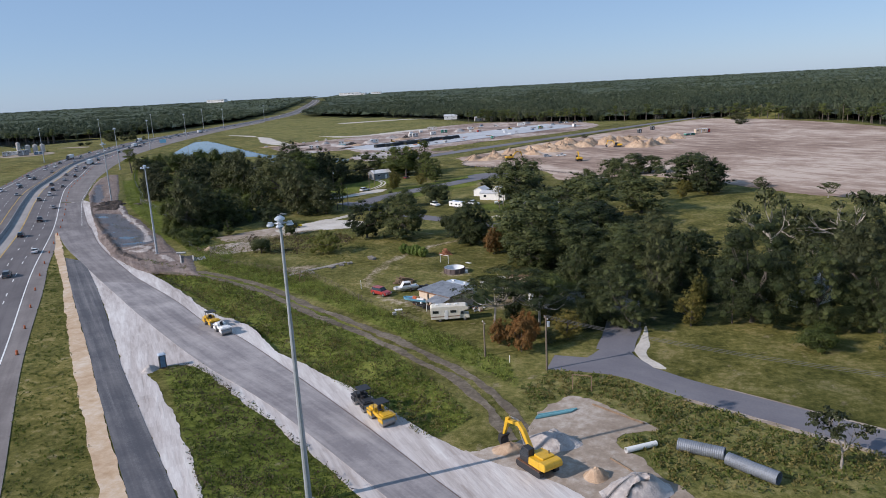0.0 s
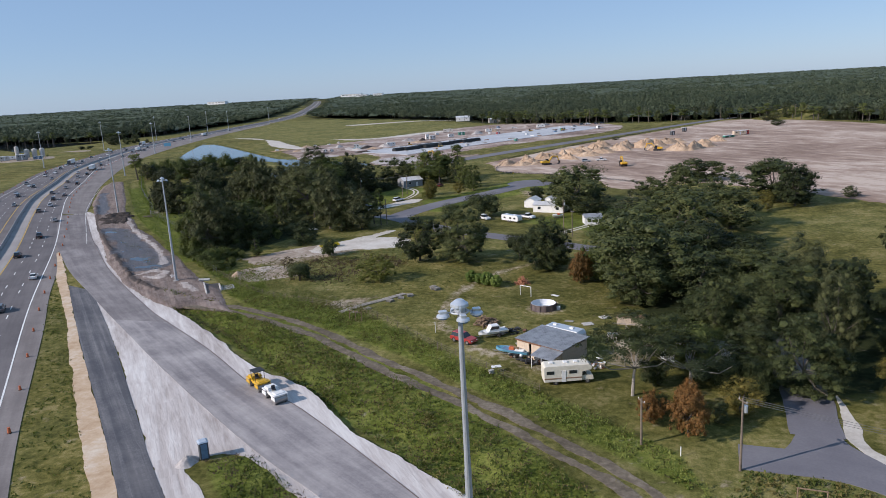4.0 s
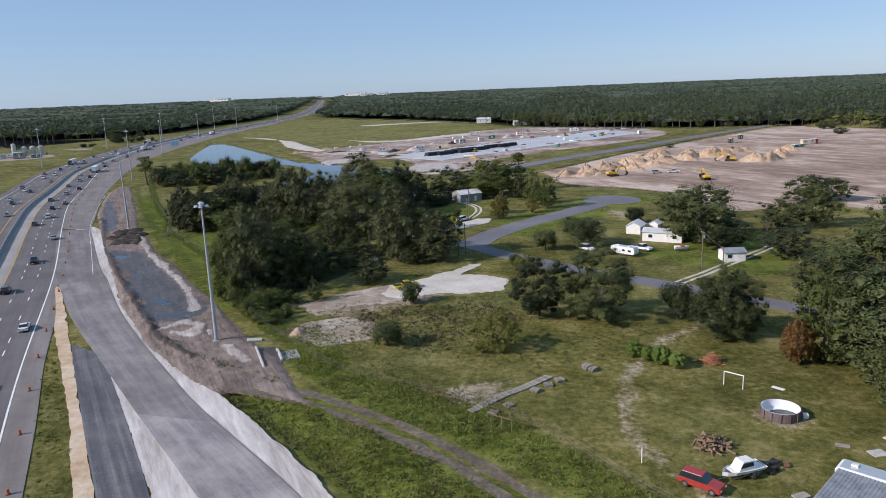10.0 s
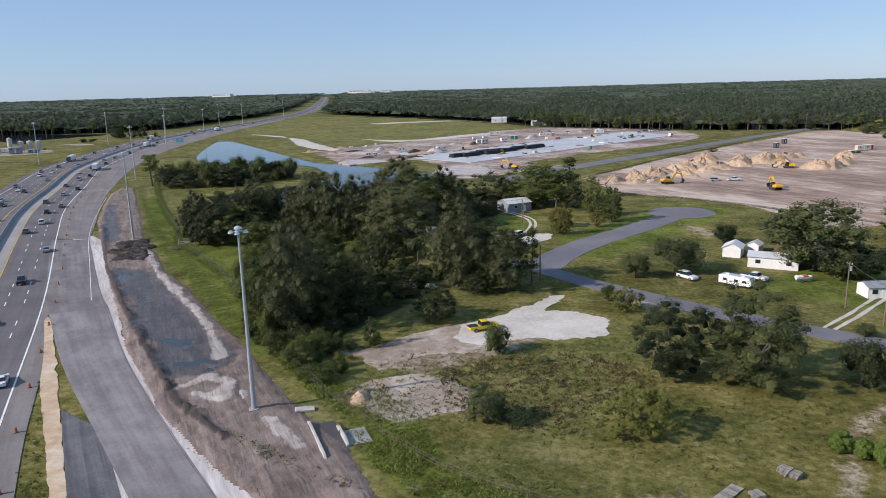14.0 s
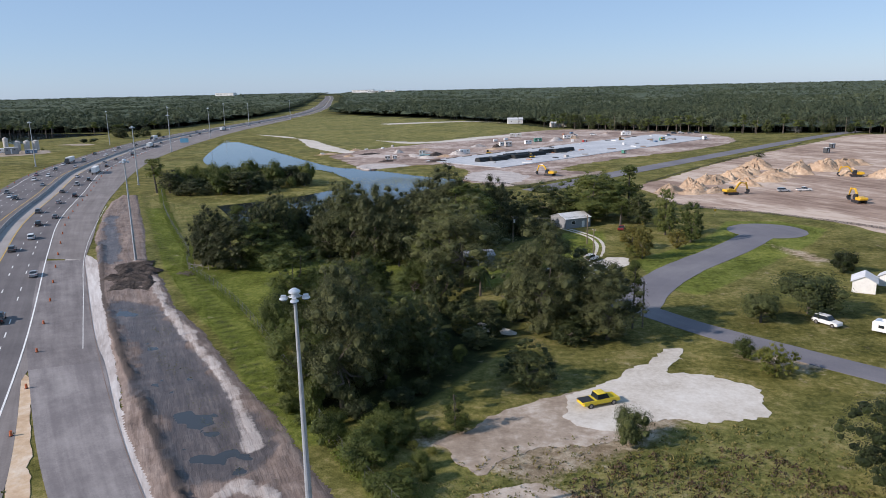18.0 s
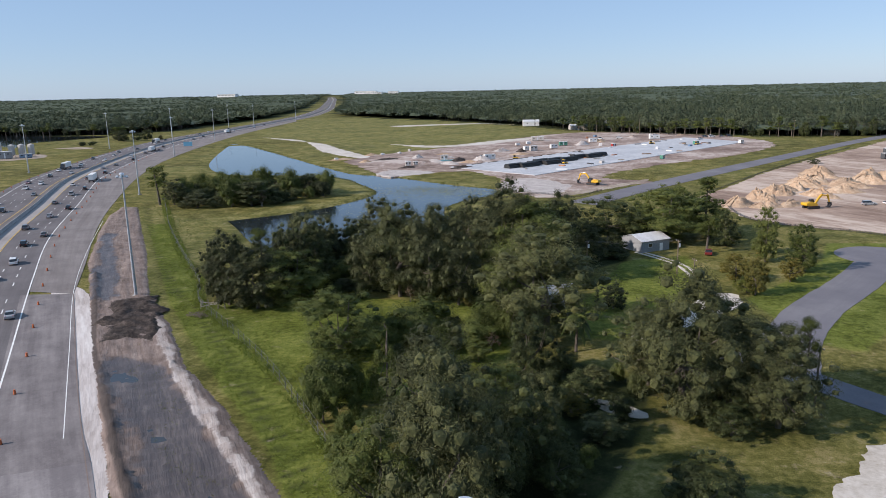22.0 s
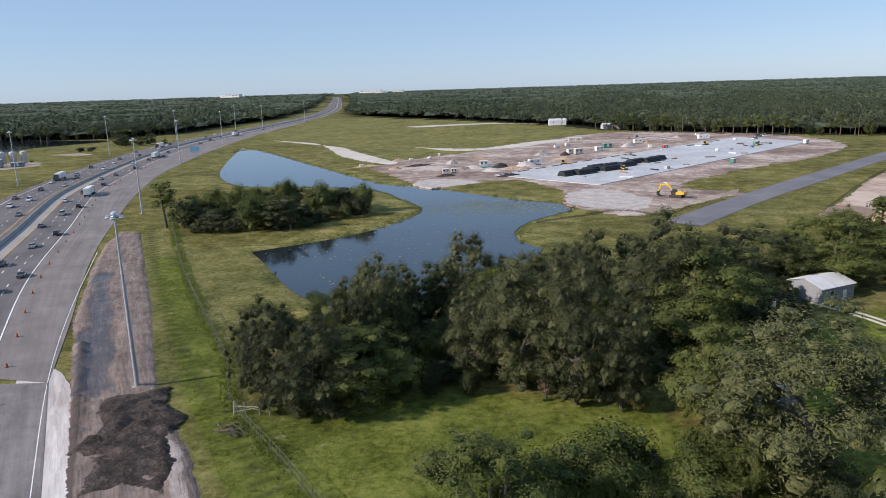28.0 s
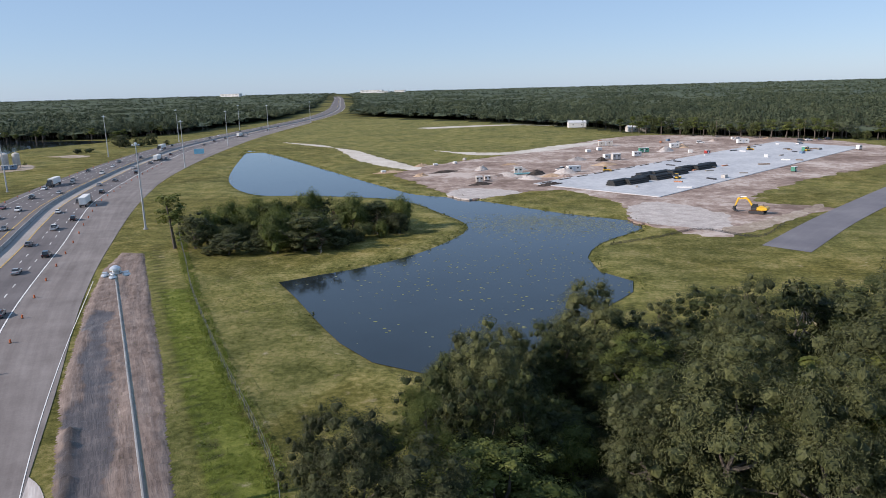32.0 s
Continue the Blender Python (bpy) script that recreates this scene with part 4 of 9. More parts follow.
def build_mud():
    """The torn-up strip beside the ramp: ruts and clods that follow the bend, a smooth wet floor and pale drying rims."""
    cell = 0.55
    q = np.array(MUD)
    xs, ys = np.arange(q[:, 0].min() - 1, q[:, 0].max() + 1, cell), np.arange(q[:, 1].min() - 1, q[:, 1].max() + 1, cell)
    gx, gy = np.meshgrid(xs, ys)
    px, py = gx.ravel(), gy.ravel()
    idx = np.arange(len(px)).reshape(gx.shape)
    f = np.stack([idx[:-1, :-1], idx[:-1, 1:], idx[1:, 1:], idx[1:, :-1]], -1).reshape(-1, 4)
    f = f[inside(px, py, MUD)[f].any(1)]
    used = np.unique(f)
    ux, uy = px[used], py[used]
    a, b = along_works(ux, uy)
    rim = np.clip(-within(ux, uy, MUD) / 1.4, 0, 1)
    wob = np.array([noise.noise((i * 0.12, j * 0.12, 4.0)) + 0.5 * noise.noise((i * 0.5, j * 0.5, 8.0)) for i, j in zip(ux, uy)])
    ruts = np.array([1 - 2 * abs(noise.noise((i * 0.75, j * 0.03, 2.0))) for i, j in zip(a, b)])
    clods = np.array([noise.noise((i * 0.8, j * 0.5, 5.0)) + 0.6 * noise.noise((i * 1.7, j * 1.3, 6.0)) for i, j in zip(a, b)])
    wet = np.zeros(len(ux))
    for poly in WET:
        wet = np.maximum(wet, np.clip(0.4 - within(ux, uy, poly) / 3.5 + 0.7 * wob + 0.25 * ruts, 0, 1))
    pale = np.zeros(len(ux))
    for line in PALE_LINES:
        pale = np.maximum(pale, np.clip(1.0 - line_gap(ux, uy, line) / 1.3 + 0.7 * wob + 0.3 * ruts, 0, 0.85))
    ridge = np.clip(1.1 - line_gap(ux, uy, RIDGE) / 1.1, 0, 1)
    rough = 0.18 * np.clip(ruts, -0.3, 1) + 0.16 * clods
    h = 0.06 + rim * ((1 - wet) * (0.16 + rough) + 0.07 * (wet > 0) * (1 - 2 * np.abs(wob)) + ridge * (0.4 + 0.5 * clods) + 0.12 * pale)
    h = np.where(rim <= 0, -0.2, h)
    back = np.full(len(px), -1)
    back[used] = np.arange(len(used))
    me = mesh_of("mud", np.stack([ux + 0.3 * wob, uy + 0.3 * clods, h], 1).tolist(), back[f].tolist(), "mud", True)
    uv = me.uv_layers.new(name="UVMap")
    loop_v = np.empty(len(me.loops), int)
    me.loops.foreach_get("vertex_index", loop_v)
    uv.data.foreach_set("uv", np.stack([a[loop_v], b[loop_v]], 1).ravel())
    at = me.color_attributes.new("state", "FLOAT_COLOR", "POINT")
    at.data.foreach_set("color", np.stack([wet, pale, ridge, np.ones(len(wet))], 1).ravel())
    tagged(new("mud", me), "churned brown mud with wet ruts and pale drying rims", "mud", kind="structure")


build_mud()
for i, poly in enumerate(([(-158.0, 221.9), (-152.6, 221.4), (-137.3, 205.6), (-128.0, 195.7), (-127.5, 191.4), (-133.9, 192.9), (-146.3, 206.8), (-157.5, 218.7)], [(-182.6, 248.7), (-177.0, 246.0), (-166.7, 235.1), (-161.3, 227.0), (-165.9, 228.7), (-178.2, 241.5)], [(-234.9, 324.6), (-243.9, 339.9), (-252.6, 352.1), (-254.0, 349.8), (-244.2, 335.6), (-236.5, 323.4)])):
    sheet("puddle", poly, 0.07, "puddle_water", "still shallow puddle in the mud", "puddle", jag=0.8, step=1.3, skirt=0.05, seed=20 + i)
DIRT_ROAD = even([(-125.7, 177.5), (-106.2, 163.7), (-88.4, 158.3), (-67.1, 145.6), (-48.6, 129.7), (-31.8, 115.9), (-14.4, 99.3), (-7.2, 89.7), (-2.5, 79.3)], 180)
churned("muck", [(-207, 283), (-203, 285), (-200, 288), (-197, 282), (-192, 279), (-191, 273), (-186.5, 268), (-184, 261), (-189, 263), (-193, 259), (-196, 266), (-201, 268), (-201.5, 275), (-205, 278)], 0.3, 1.3, "muck", "dark churned muck dug out of the drain", 9, 0.5)
for lo, hi, k in ((-2.1, -0.55, 1), (0.45, 2.0, 5)):
    ribbon("dirt_road", side(DIRT_ROAD, lo), side(DIRT_ROAD, hi), 0.05, "dirt_track", "rutted brown dirt track between bands of weeds", "track", jag=0.42, seed=k)
SAND_YARD = [(-11.6, 74.1), (-2.5, 79.3), (-0.8, 87.1), (1.4, 90.5), (4.7, 91.9), (11.7, 86.1), (13.8, 83.1), (8.8, 80.4), (13.4, 72.2), (16.3, 63.9), (4.3, 60.5), (-2.0, 68.6)]
sheet("sand_yard", SAND_YARD, 0.055, "pale_lot", "pale trampled sand round the digger", "sand", jag=0.7, step=1.5, seed=8)

# village street, turning circle and drives
STREET = even([(-87.8, 267.7), (-80.0, 261.9), (-69.8, 251.0), (-58.8, 241.9), (-46.0, 231.8), (-33.5, 223.8), (-21.0, 215.8), (-7.1, 204.2), (5.4, 182.7), (12.3, 156.4), (13.1, 129.5), (10.4, 109.8)], 180)
ribbon("street", side(STREET, -3.0), side(STREET, 3.0), 0.06, "asphalt_street", "narrow grey asphalt village street", "road", jag=0.12)
LANE = even([(0.4, 104.5), (11.3, 102.3), (19.2, 96.0), (28.9, 89.4), (40.6, 81.4), (62.8, 66.3), (96.7, 43.6)], 40)
ribbon("street", side(LANE, -2.9), side(LANE, 2.9), 0.065, "asphalt_street", "grey asphalt lane with sandy edges", "road", jag=0.1)
ribbon("sand_edge", side(LANE[8:], 2.8), side(LANE[8:], 3.7), 0.045, "pale_lot", "strip of white sand along the lane", "sand", jag=0.35)
ribbon("sand_edge", side(LANE[9:], -3.3), side(LANE[9:], -2.8), 0.045, "pale_lot", "strip of white sand along the lane", "sand", jag=0.15, seed=4)
sheet("street_corner", [(3.5, 103.6), (6.5, 107.5), (9.0, 112.5), (12.0, 119.8), (15.4, 121.4), (14.2, 114.5), (13.1, 108.9), (15.5, 102.4), (9.5, 101.9)], 0.055, "asphalt_street", "grey asphalt at the junction of the lanes", "road", jag=0.1, step=1.5)
sheet("sand_edge", [(13.4, 110.1), (14.9, 115.6), (16.3, 122.2), (16.1, 113.6), (15.4, 108.1), (17.4, 102.9), (15.1, 103.7)], 0.05, "white_sand", "white sandy corner of the lane", "sand", jag=0.2, step=1.0)
CUL = even([(-80.0, 261.9), (-75.7, 276.4), (-66.5, 294.6), (-53.2, 314.3), (-43.7, 330.3), (-38.9, 340.5)], 40)
ribbon("street", side(CUL, -4.6), side(CUL, 4.6), 0.062, "asphalt_street", "wide grey asphalt street leading to a turning circle", "road", jag=0.12)
sheet("turning_circle", [(-37.3 + 10.8 * math.cos(a), 341.7 + 10.8 * math.sin(a)) for a in np.linspace(0, 6.2832, 25)[:-1]], 0.066, "asphalt_street", "grey asphalt turning circle at the street end", "road", jag=0.1)
sheet("white_lot", [(-92.1, 218.6), (-82.9, 229.2), (-76.2, 239.6), (-73.5, 238.8), (-77.6, 229.8), (-70.5, 229.4), (-66.3, 224.4), (-65.9, 217.9), (-72.0, 213.6), (-80.8, 213.2), (-87.4, 209.4), (-92.1, 212.1)], 0.055, "white_sand", "bright white sand pad for a new house", "sand", jag=1.0, step=1.3, seed=9)
sheet("pale_lot", [(-107.8, 203.0), (-98.7, 214.7), (-90.6, 220.9), (-82.4, 226.0), (-82.4, 212.0), (-87.8, 206.1), (-95.5, 204.2), (-101.7, 197.1)], 0.045, "pale_lot", "pale trampled sandy lot with tyre tracks", "sand", jag=0.8, step=1.6, seed=10)
sheet("pale_lot", [(-105.0, 188.2), (-99.5, 194.1), (-90.8, 195.0), (-84.6, 188.0), (-89.2, 182.2), (-96.0, 180.4)], 0.04, "pale_lot", "bare grey-brown patch of sandy ground", "sand", jag=0.9, step=1.6, seed=11)
sheet("gravel_drive", [(-110.2, 250.8), (-105.8, 247.4), (-101.8, 244.4), (-102.6, 242.8), (-107.2, 244.8)], 0.05, "white_sand", "white sandy drive under the trees", "gravel", jag=0.5, step=1.0)
sheet("gravel_drive", [(-83.6, 303.7), (-79.1, 303.1), (-79.2, 296.6), (-85.2, 288.4), (-93.7, 279.0), (-100.8, 272.3), (-101.3, 276.1), (-93.7, 285.5), (-88.0, 296.8)], 0.05, "white_sand", "white gravel drive under trees", "gravel", jag=0.4, step=1.3)
for pts, w in (([(-92.4, 343.9), (-87.0, 336.9), (-82.3, 327.6), (-80.8, 315.9), (-81.9, 303.9)], 0.8), ([(-32.1, 226.6), (-25.2, 234.9), (-19.2, 243.0), (-10.1, 254.7), (0.3, 269.8)], 0.75)):
    line = even(pts, 40)
    for o in (3.6, 5.3):
        ribbon("wheel_track", side(line, o - w / 2), side(line, o + w / 2), 0.035, "white_sand" if w > 0.65 else "worn_track", "worn sandy wheel track across the grass", "track", jag=0.16, skirt=0.1)

# building site beyond the pond
sheet("site_dirt", [(-257.2, 579.6), (-233.0, 543.1), (-206.7, 503.5), (-194.2, 516.6), (-167.8, 524.6), (-147.2, 487.7), (-145.2, 458.7), (-129.1, 436.5), (-119.9, 434.2), (-109.5, 449.2), (-91.0, 470.5), (-78.5, 483.6), (-100.4, 502.0), (-73.0, 550.0), (-13.0, 619.7), (24.0, 703.2), (-5.0, 797.6), (-115.8, 847.3), (-208.1, 686.0), (-249.0, 619.3)], 0.05, "site_dirt", "bare reddish dirt of a large building site", "dirt", jag=2.0, step=5, seed=12)
sheet("slab", [(-182.8, 544.7), (-132.8, 506.4), (8.3, 714.7), (-28.4, 766.2)], 0.3, "slab_concrete", "large pale concrete floor slab of a new building", "slab", jag=0.0, smooth_line=False, skirt=0.4)
ACC_L = [(-115.0, 423.8), (-90.3, 465.2), (-53.4, 521.7), (6.0, 609.6), (74.3, 710.3), (133.1, 789.5)]
ACC_R = [(-105.2, 416.2), (-80.6, 458.5), (-45.9, 511.6), (13.3, 600.6), (82.3, 703.5), (141.3, 780.6)]
ribbon("access_road", even(ACC_L, 60), even(ACC_R, 60), 0.08, "asphalt_street", "straight grey asphalt access road", "road")
sheet("site_sand", [(-68.6, 433.8), (-50.6, 465.8), (-10.8, 541.0), (66.0, 658.7), (130.3, 742.8), (182.5, 680.9), (219.6, 544.0), (214.1, 435.4), (172.8, 345.0), (104.1, 254.0), (56.4, 301.2), (30.1, 326.7), (-0.2, 315.1), (-11.1, 351.9), (-29.6, 371.7), (-54.5, 386.5), (-63.0, 418.1)], 0.05, "site_sand", "wide bare sandy earthworks site", "sand", jag=1.2, step=5, seed=13)
for i, (poly, mt) in enumerate((([(-422.1, 822.8), (-359.5, 769.5), (-298.8, 655.5), (-257.0, 605.6), (-248.8, 610.7), (-286.2, 667.5), (-328.3, 733.7), (-378.5, 779.6)], "white_sand"), ([(-265.1, 723.6), (-234.1, 688.8), (-207.5, 688.2), (-169.1, 733.0), (-149.1, 783.6), (-180.6, 753.5), (-209.7, 705.3), (-240.8, 706.5)], "white_sand"), ([(-327.1, 998.5), (-235.9, 1045.2), (-177.3, 1002.3), (-246.7, 1060.4), (-339.3, 1024.3)], "white_sand"))):
    sheet("sand_track", poly, 0.06, mt, "pale sandy track across the rough field", "sand", jag=1.5, step=5, seed=30 + i)
sheet("spoil_bank", [(-216.9, 514.4), (-206.4, 501.4), (-194.9, 507.9), (-185.8, 519.6), (-197.5, 528.2), (-211.9, 530.0)], 0.06, "grey_spoil", "pale washed-out sand on the pond bank", "sand", jag=1.2, step=3, seed=40)

# ---- masts ----


def lattice_ring(bm, r, z, n=16, w=0.09):
    for k in range(n):
        a, b = 6.2832 * k / n, 6.2832 * (k + 1) / n
        rod(bm, (r * math.cos(a), r * math.sin(a), z), (r * math.cos(b), r * math.sin(b), z), w, n=5)


plain("lamp_shell", (0.62, 0.66, 0.70), 0.3, metal=0.5, vary=0.06)
plain("lamp_glass", (0.10, 0.16, 0.24), 0.08, vary=0.1)


def high_mast(x, y, h):
    m = thing("high_mast_light", x, y, 0.0, 20, "tall galvanised high-mast light pole with a crown of floodlights", "light pole", "highway light masts")
    bm = B()
    rod(bm, (0, 0, 0), (0, 0, h * 0.33), 0.36, 0.29, 12), rod(bm, (0, 0, h * 0.33), (0, 0, h * 0.67), 0.27, 0.21, 12), rod(bm, (0, 0, h * 0.67), (0, 0, h - 0.4), 0.19, 0.14, 12)
    part("pole", bm, "galvanised", m, smooth=False)
    bm = B()
    rod(bm, (0, 0, -0.2), (0, 0, 0.35), 0.75, 0.72, 16)
    part("base", bm, "barrier_concrete", m, "round concrete foot")
    bm = B()
    rod(bm, (0, 0, h - 0.7), (0, 0, h - 0.28), 0.3, 0.3, 16), rod(bm, (0, 0, h - 0.28), (0, 0, h - 0.12), 0.52, 0.5, 18), rod(bm, (0, 0, h - 0.12), (0, 0, h + 0.1), 0.5, 0.2, 18)
    part("head_cap", bm, "lamp_shell", m, "domed metal cap")
    part("lamp_ring", pipe(B(), [(0.5 * math.cos(0.3927 * k), 0.5 * math.sin(0.3927 * k), h - 0.6) for k in range(17)], 0.05, n=6), "galvanised", m)
    for k in range(4):
        a = 6.2832 * k / 4
        c = (0.95 * math.cos(a), 0.95 * math.sin(a))
        bm = B()
        rod(bm, (0.3 * math.cos(a), 0.3 * math.sin(a), h - 0.6), (0.8 * math.cos(a), 0.8 * math.sin(a), h - 0.62), 0.05, n=6)
        part("lamp_arm", bm, "galvanised", m)
        bm = B()
        rod(bm, (*c, h - 0.82), (*c, h - 0.72), 0.38, 0.36, 14), rod(bm, (*c, h - 0.72), (*c, h - 0.62), 0.34, 0.2, 14), box(bm, (*c, h - 0.56), (0.46, 0.34, 0.18), math.degrees(a), 0.03)
        lamp = part("floodlight", bm, "lamp_shell", m)
        bm = B()
        rod(bm, (*c, h - 0.94), (*c, h - 0.81), 0.24, 0.33, n=14)
        part("lens", bm, "lamp_glass", lamp, "dark glass lens")


for x, y, h in ((-23.8, 63.3, 31.2), (-115.1, 180.6, 25.8), (-204.8, 287.4, 26.7), (-301.6, 434.6, 28.1), (-395.6, 618.0, 28.0), (-456.6, 789.2, 28.9), (-511.9, 991.3, 29.8), (-552.7, 1225.0, 29.8), (-428.6, 517.5, 28.0), (-501.8, 694.0, 29.8), (-537.7, 848.3, 29.8), (-571.2, 1039.5, 29.8)):
    high_mast(x, y, h)
# ---- trees ----


def leaf_quads(rnd, centres, radii, count, size, flat=0.75, slim=0.55, heart=None):
    """Small bent leaf sprays on the shells of many clumps."""
    n = len(centres)
    pick = rnd.choice(n, count, p=radii ** 2 / (radii ** 2).sum())
    d = rnd.normal(size=(count, 3))
    d /= np.linalg.norm(d, axis=1)[:, None]
    d[:, 2] = np.where(d[:, 2] < -0.35, -d[:, 2], d[:, 2])
    c = centres[pick] + d * radii[pick][:, None] * np.array([1, 1, flat]) * rnd.uniform(0.65, 1.25, (count, 1))
    nrm = d + rnd.normal(scale=0.36, size=(count, 3))
    if heart is not None:
        # leaves turn to the light outside the crown as well as outside their clump
        out = c - np.array(heart)
        nrm += 0.75 * out / (np.linalg.norm(out, axis=1)[:, None] + 1e-6)
    nrm /= np.linalg.norm(nrm, axis=1)[:, None]
    t = np.cross(nrm, rnd.normal(size=(count, 3)))
    t /= np.linalg.norm(t, axis=1)[:, None] + 1e-9
    b = np.cross(nrm, t)
    s = size * rnd.uniform(0.55, 1.3, (count, 1))
    verts = np.stack([c - t * s, c - b * s * slim + nrm * s * 0.18, c + t * s, c + b * s * slim + nrm * s * 0.18], 1).reshape(-1, 3)
    return verts, np.arange(4 * count).reshape(-1, 4)


def limbs(bm, rnd, trunk_top, spots, r, n=5):
    for p in spots:
        p = Vector(p)
        a = Vector(trunk_top)
        mid = a.lerp(p, 0.5) + Vector((rnd.normal() * 0.4, rnd.normal() * 0.4, -0.12 * (p - a).length))
        pipe(bm, [a, mid, p], r, r * 0.25, n)


def ball_points():
    bm = bmesh.new()
    bmesh.ops.create_icosphere(bm, subdivisions=1, radius=1.0)
    v = np.array([tuple(p.co) for p in bm.verts])
    bm.verts.index_update()
    f = np.array([[p.index for p in q.verts] for q in bm.faces])
    bm.free()
    return v, f


BALL_V, BALL_F = ball_points()


def inner_mass(rnd, cen, rad, flat, fill=0.8):
    """Uneven leafy lumps at the heart of each clump, so that the crown is dense."""
    k, n = len(cen), len(BALL_V)
    v = BALL_V[None] * rad[:, None, None] * fill * rnd.uniform(0.75, 1.15, (k, n, 1)) * np.array([1, 1, flat]) + cen[:, None]
    f = BALL_F[None] + (np.arange(k) * n)[:, None, None]
    return v.reshape(-1, 3), f.reshape(-1, 3)


def crown_tree(name, seed, h, w, style, leaves, bark="bark", count=2600, size=0.42, label="", low=0.28, airy=False, slim=0.5):
    """A tree with a tapered trunk, limbs and a crown of many leaf clumps. Built at the origin."""
    rnd = np.random.default_rng(seed)
    root = new(name)
    tagged(root, label, "tree")
    R = w / 2
    flat = 0.85
    if style == "cone":
        k = 40
        zz = rnd.uniform(0.08, 0.98, k)
        rr = R * (1 - zz) ** 0.8 * rnd.uniform(0.5, 1, k)
        aa = rnd.uniform(0, 6.28, k)
        cen = np.stack([rr * np.cos(aa), rr * np.sin(aa), zz * h], 1)
        rad = 0.16 * w * (1.15 - zz)
    elif style == "pine":
        k = 30
        zz = 1 - rnd.uniform(0, 1, k) ** 1.4 * 0.5
        aa = rnd.uniform(0, 6.28, k)
        rr = R * rnd.uniform(0.1, 0.9, k) * (1.25 - 0.5 * zz)
        cen = np.stack([rr * np.cos(aa), rr * np.sin(aa), zz * h * 0.95], 1)
        rad = rnd.uniform(0.1, 0.17, k) * w
    elif style == "shrub":
        k = 34
        d = rnd.normal(size=(k, 3))
        d /= np.linalg.norm(d, axis=1)[:, None]
        cen = d * np.array([R * 0.75, R * 0.75, h * 0.42]) * rnd.uniform(0.4, 1, (k, 1)) + (0, 0, h * 0.46)
        cen[:, 2] = np.maximum(cen[:, 2], h * 0.12)
        rad = rnd.uniform(0.13, 0.2, k) * w
    else:
        k = 150 if style == "oak" else 60
        d = rnd.normal(size=(k, 3))
        d /= np.linalg.norm(d, axis=1)[:, None]
        turn = np.arctan2(d[:, 1], d[:, 0])
        lobes = 1 + 0.16 * np.sin(3 * turn + seed) + 0.10 * np.sin(5 * turn + 2.1 * seed) + 0.12 * np.sin(4 * d[:, 2] + seed)
        reach = rnd.uniform(0.1, 1.0, k)[:, None] ** 0.4 * lobes[:, None]
        mid, half = (0.5 + 0.5 * low) * h, (0.5 - 0.5 * low) * h
        cen = d * np.array([R * 0.86, R * 0.86, half * 1.04]) * reach + (0, 0, mid - 0.11 * h)
        taper = np.clip(1.12 - 0.55 * np.abs(cen[:, 2] / h - 0.36), 0.66, 1.1)
        cen[:, :2] *= taper[:, None]
        cen[:, 2] = np.clip(cen[:, 2], h * low * 0.7 + 0.05 * h, h * 0.94)
        rad = rnd.uniform(0.055, 0.115, k) * min(w, 1.1 * h) * (1.1 if airy else 1.0)
        if style == "oak":
            # boughs: most clumps are drawn towards a few heads, with dark gaps between them
            heads = cen[:13] * (1.04, 1.04, 1.0)
            near = np.argmin(np.linalg.norm(cen[:, None] - heads[None], axis=2), axis=1)
            cen[13:] += (heads[near[13:]] - cen[13:]) * rnd.uniform(0.0, 0.3, (k - 13, 1))
            rad[:13] *= 1.35
        if style == "flat":
            cen[:, 2] = h * (0.74 + 0.18 * rnd.uniform(0, 1, k) - 0.2 * (np.hypot(cen[:, 0], cen[:, 1]) / R) ** 2)
            rad, flat = rad * 0.95, 0.5
    if style == "oak":
        cen[:, 2] *= 0.98 * h / (cen[:, 2] + 0.9 * rad * flat).max()
    verts, faces = leaf_quads(rnd, cen, rad, count, size, flat, slim, (0, 0, cen[:, 2].mean() - 0.08 * h))
    faces = faces.tolist()
    if not airy:
        v2, f2 = inner_mass(rnd, cen, rad, flat, 0.42 if style in ("flat", "pine") else 0.53)
        faces += (f2 + len(verts)).tolist()
        verts = np.concatenate([verts, v2])
    crown = new("crown", mesh_of("crown", verts, faces, leaves))
    crown.parent = root
    bm = B()
    r0 = max(0.08, 0.024 * h if style != "shrub" else 0.04 * h)
    lean = rnd.normal(scale=0.02 * h, size=2)
    top = (lean[0], lean[1], h * (0.9 if style in ("pine", "cone") else max(low, 0.3)))
    pipe(bm, [(0, 0, -0.3), (lean[0] * 0.4, lean[1] * 0.4, top[2] * 0.5), top], r0, r0 * (0.25 if style in ("pine", "cone") else 0.7), 7)
    order = rnd.permutation(len(cen))[: {"cone": 2, "flat": 16}.get(style, 9)]
    if style in ("pine",):
        for i in order:
            p = cen[i]
            pipe(bm, [(lean[0] * 0.7, lean[1] * 0.7, p[2] * 0.93), tuple(p)], r0 * 0.25, r0 * 0.1, 4)
    else:
        limbs(bm, rnd, top, [tuple(cen[i]) for i in order], r0 * 0.5)
    part("trunk", bm, bark, root)
    return root


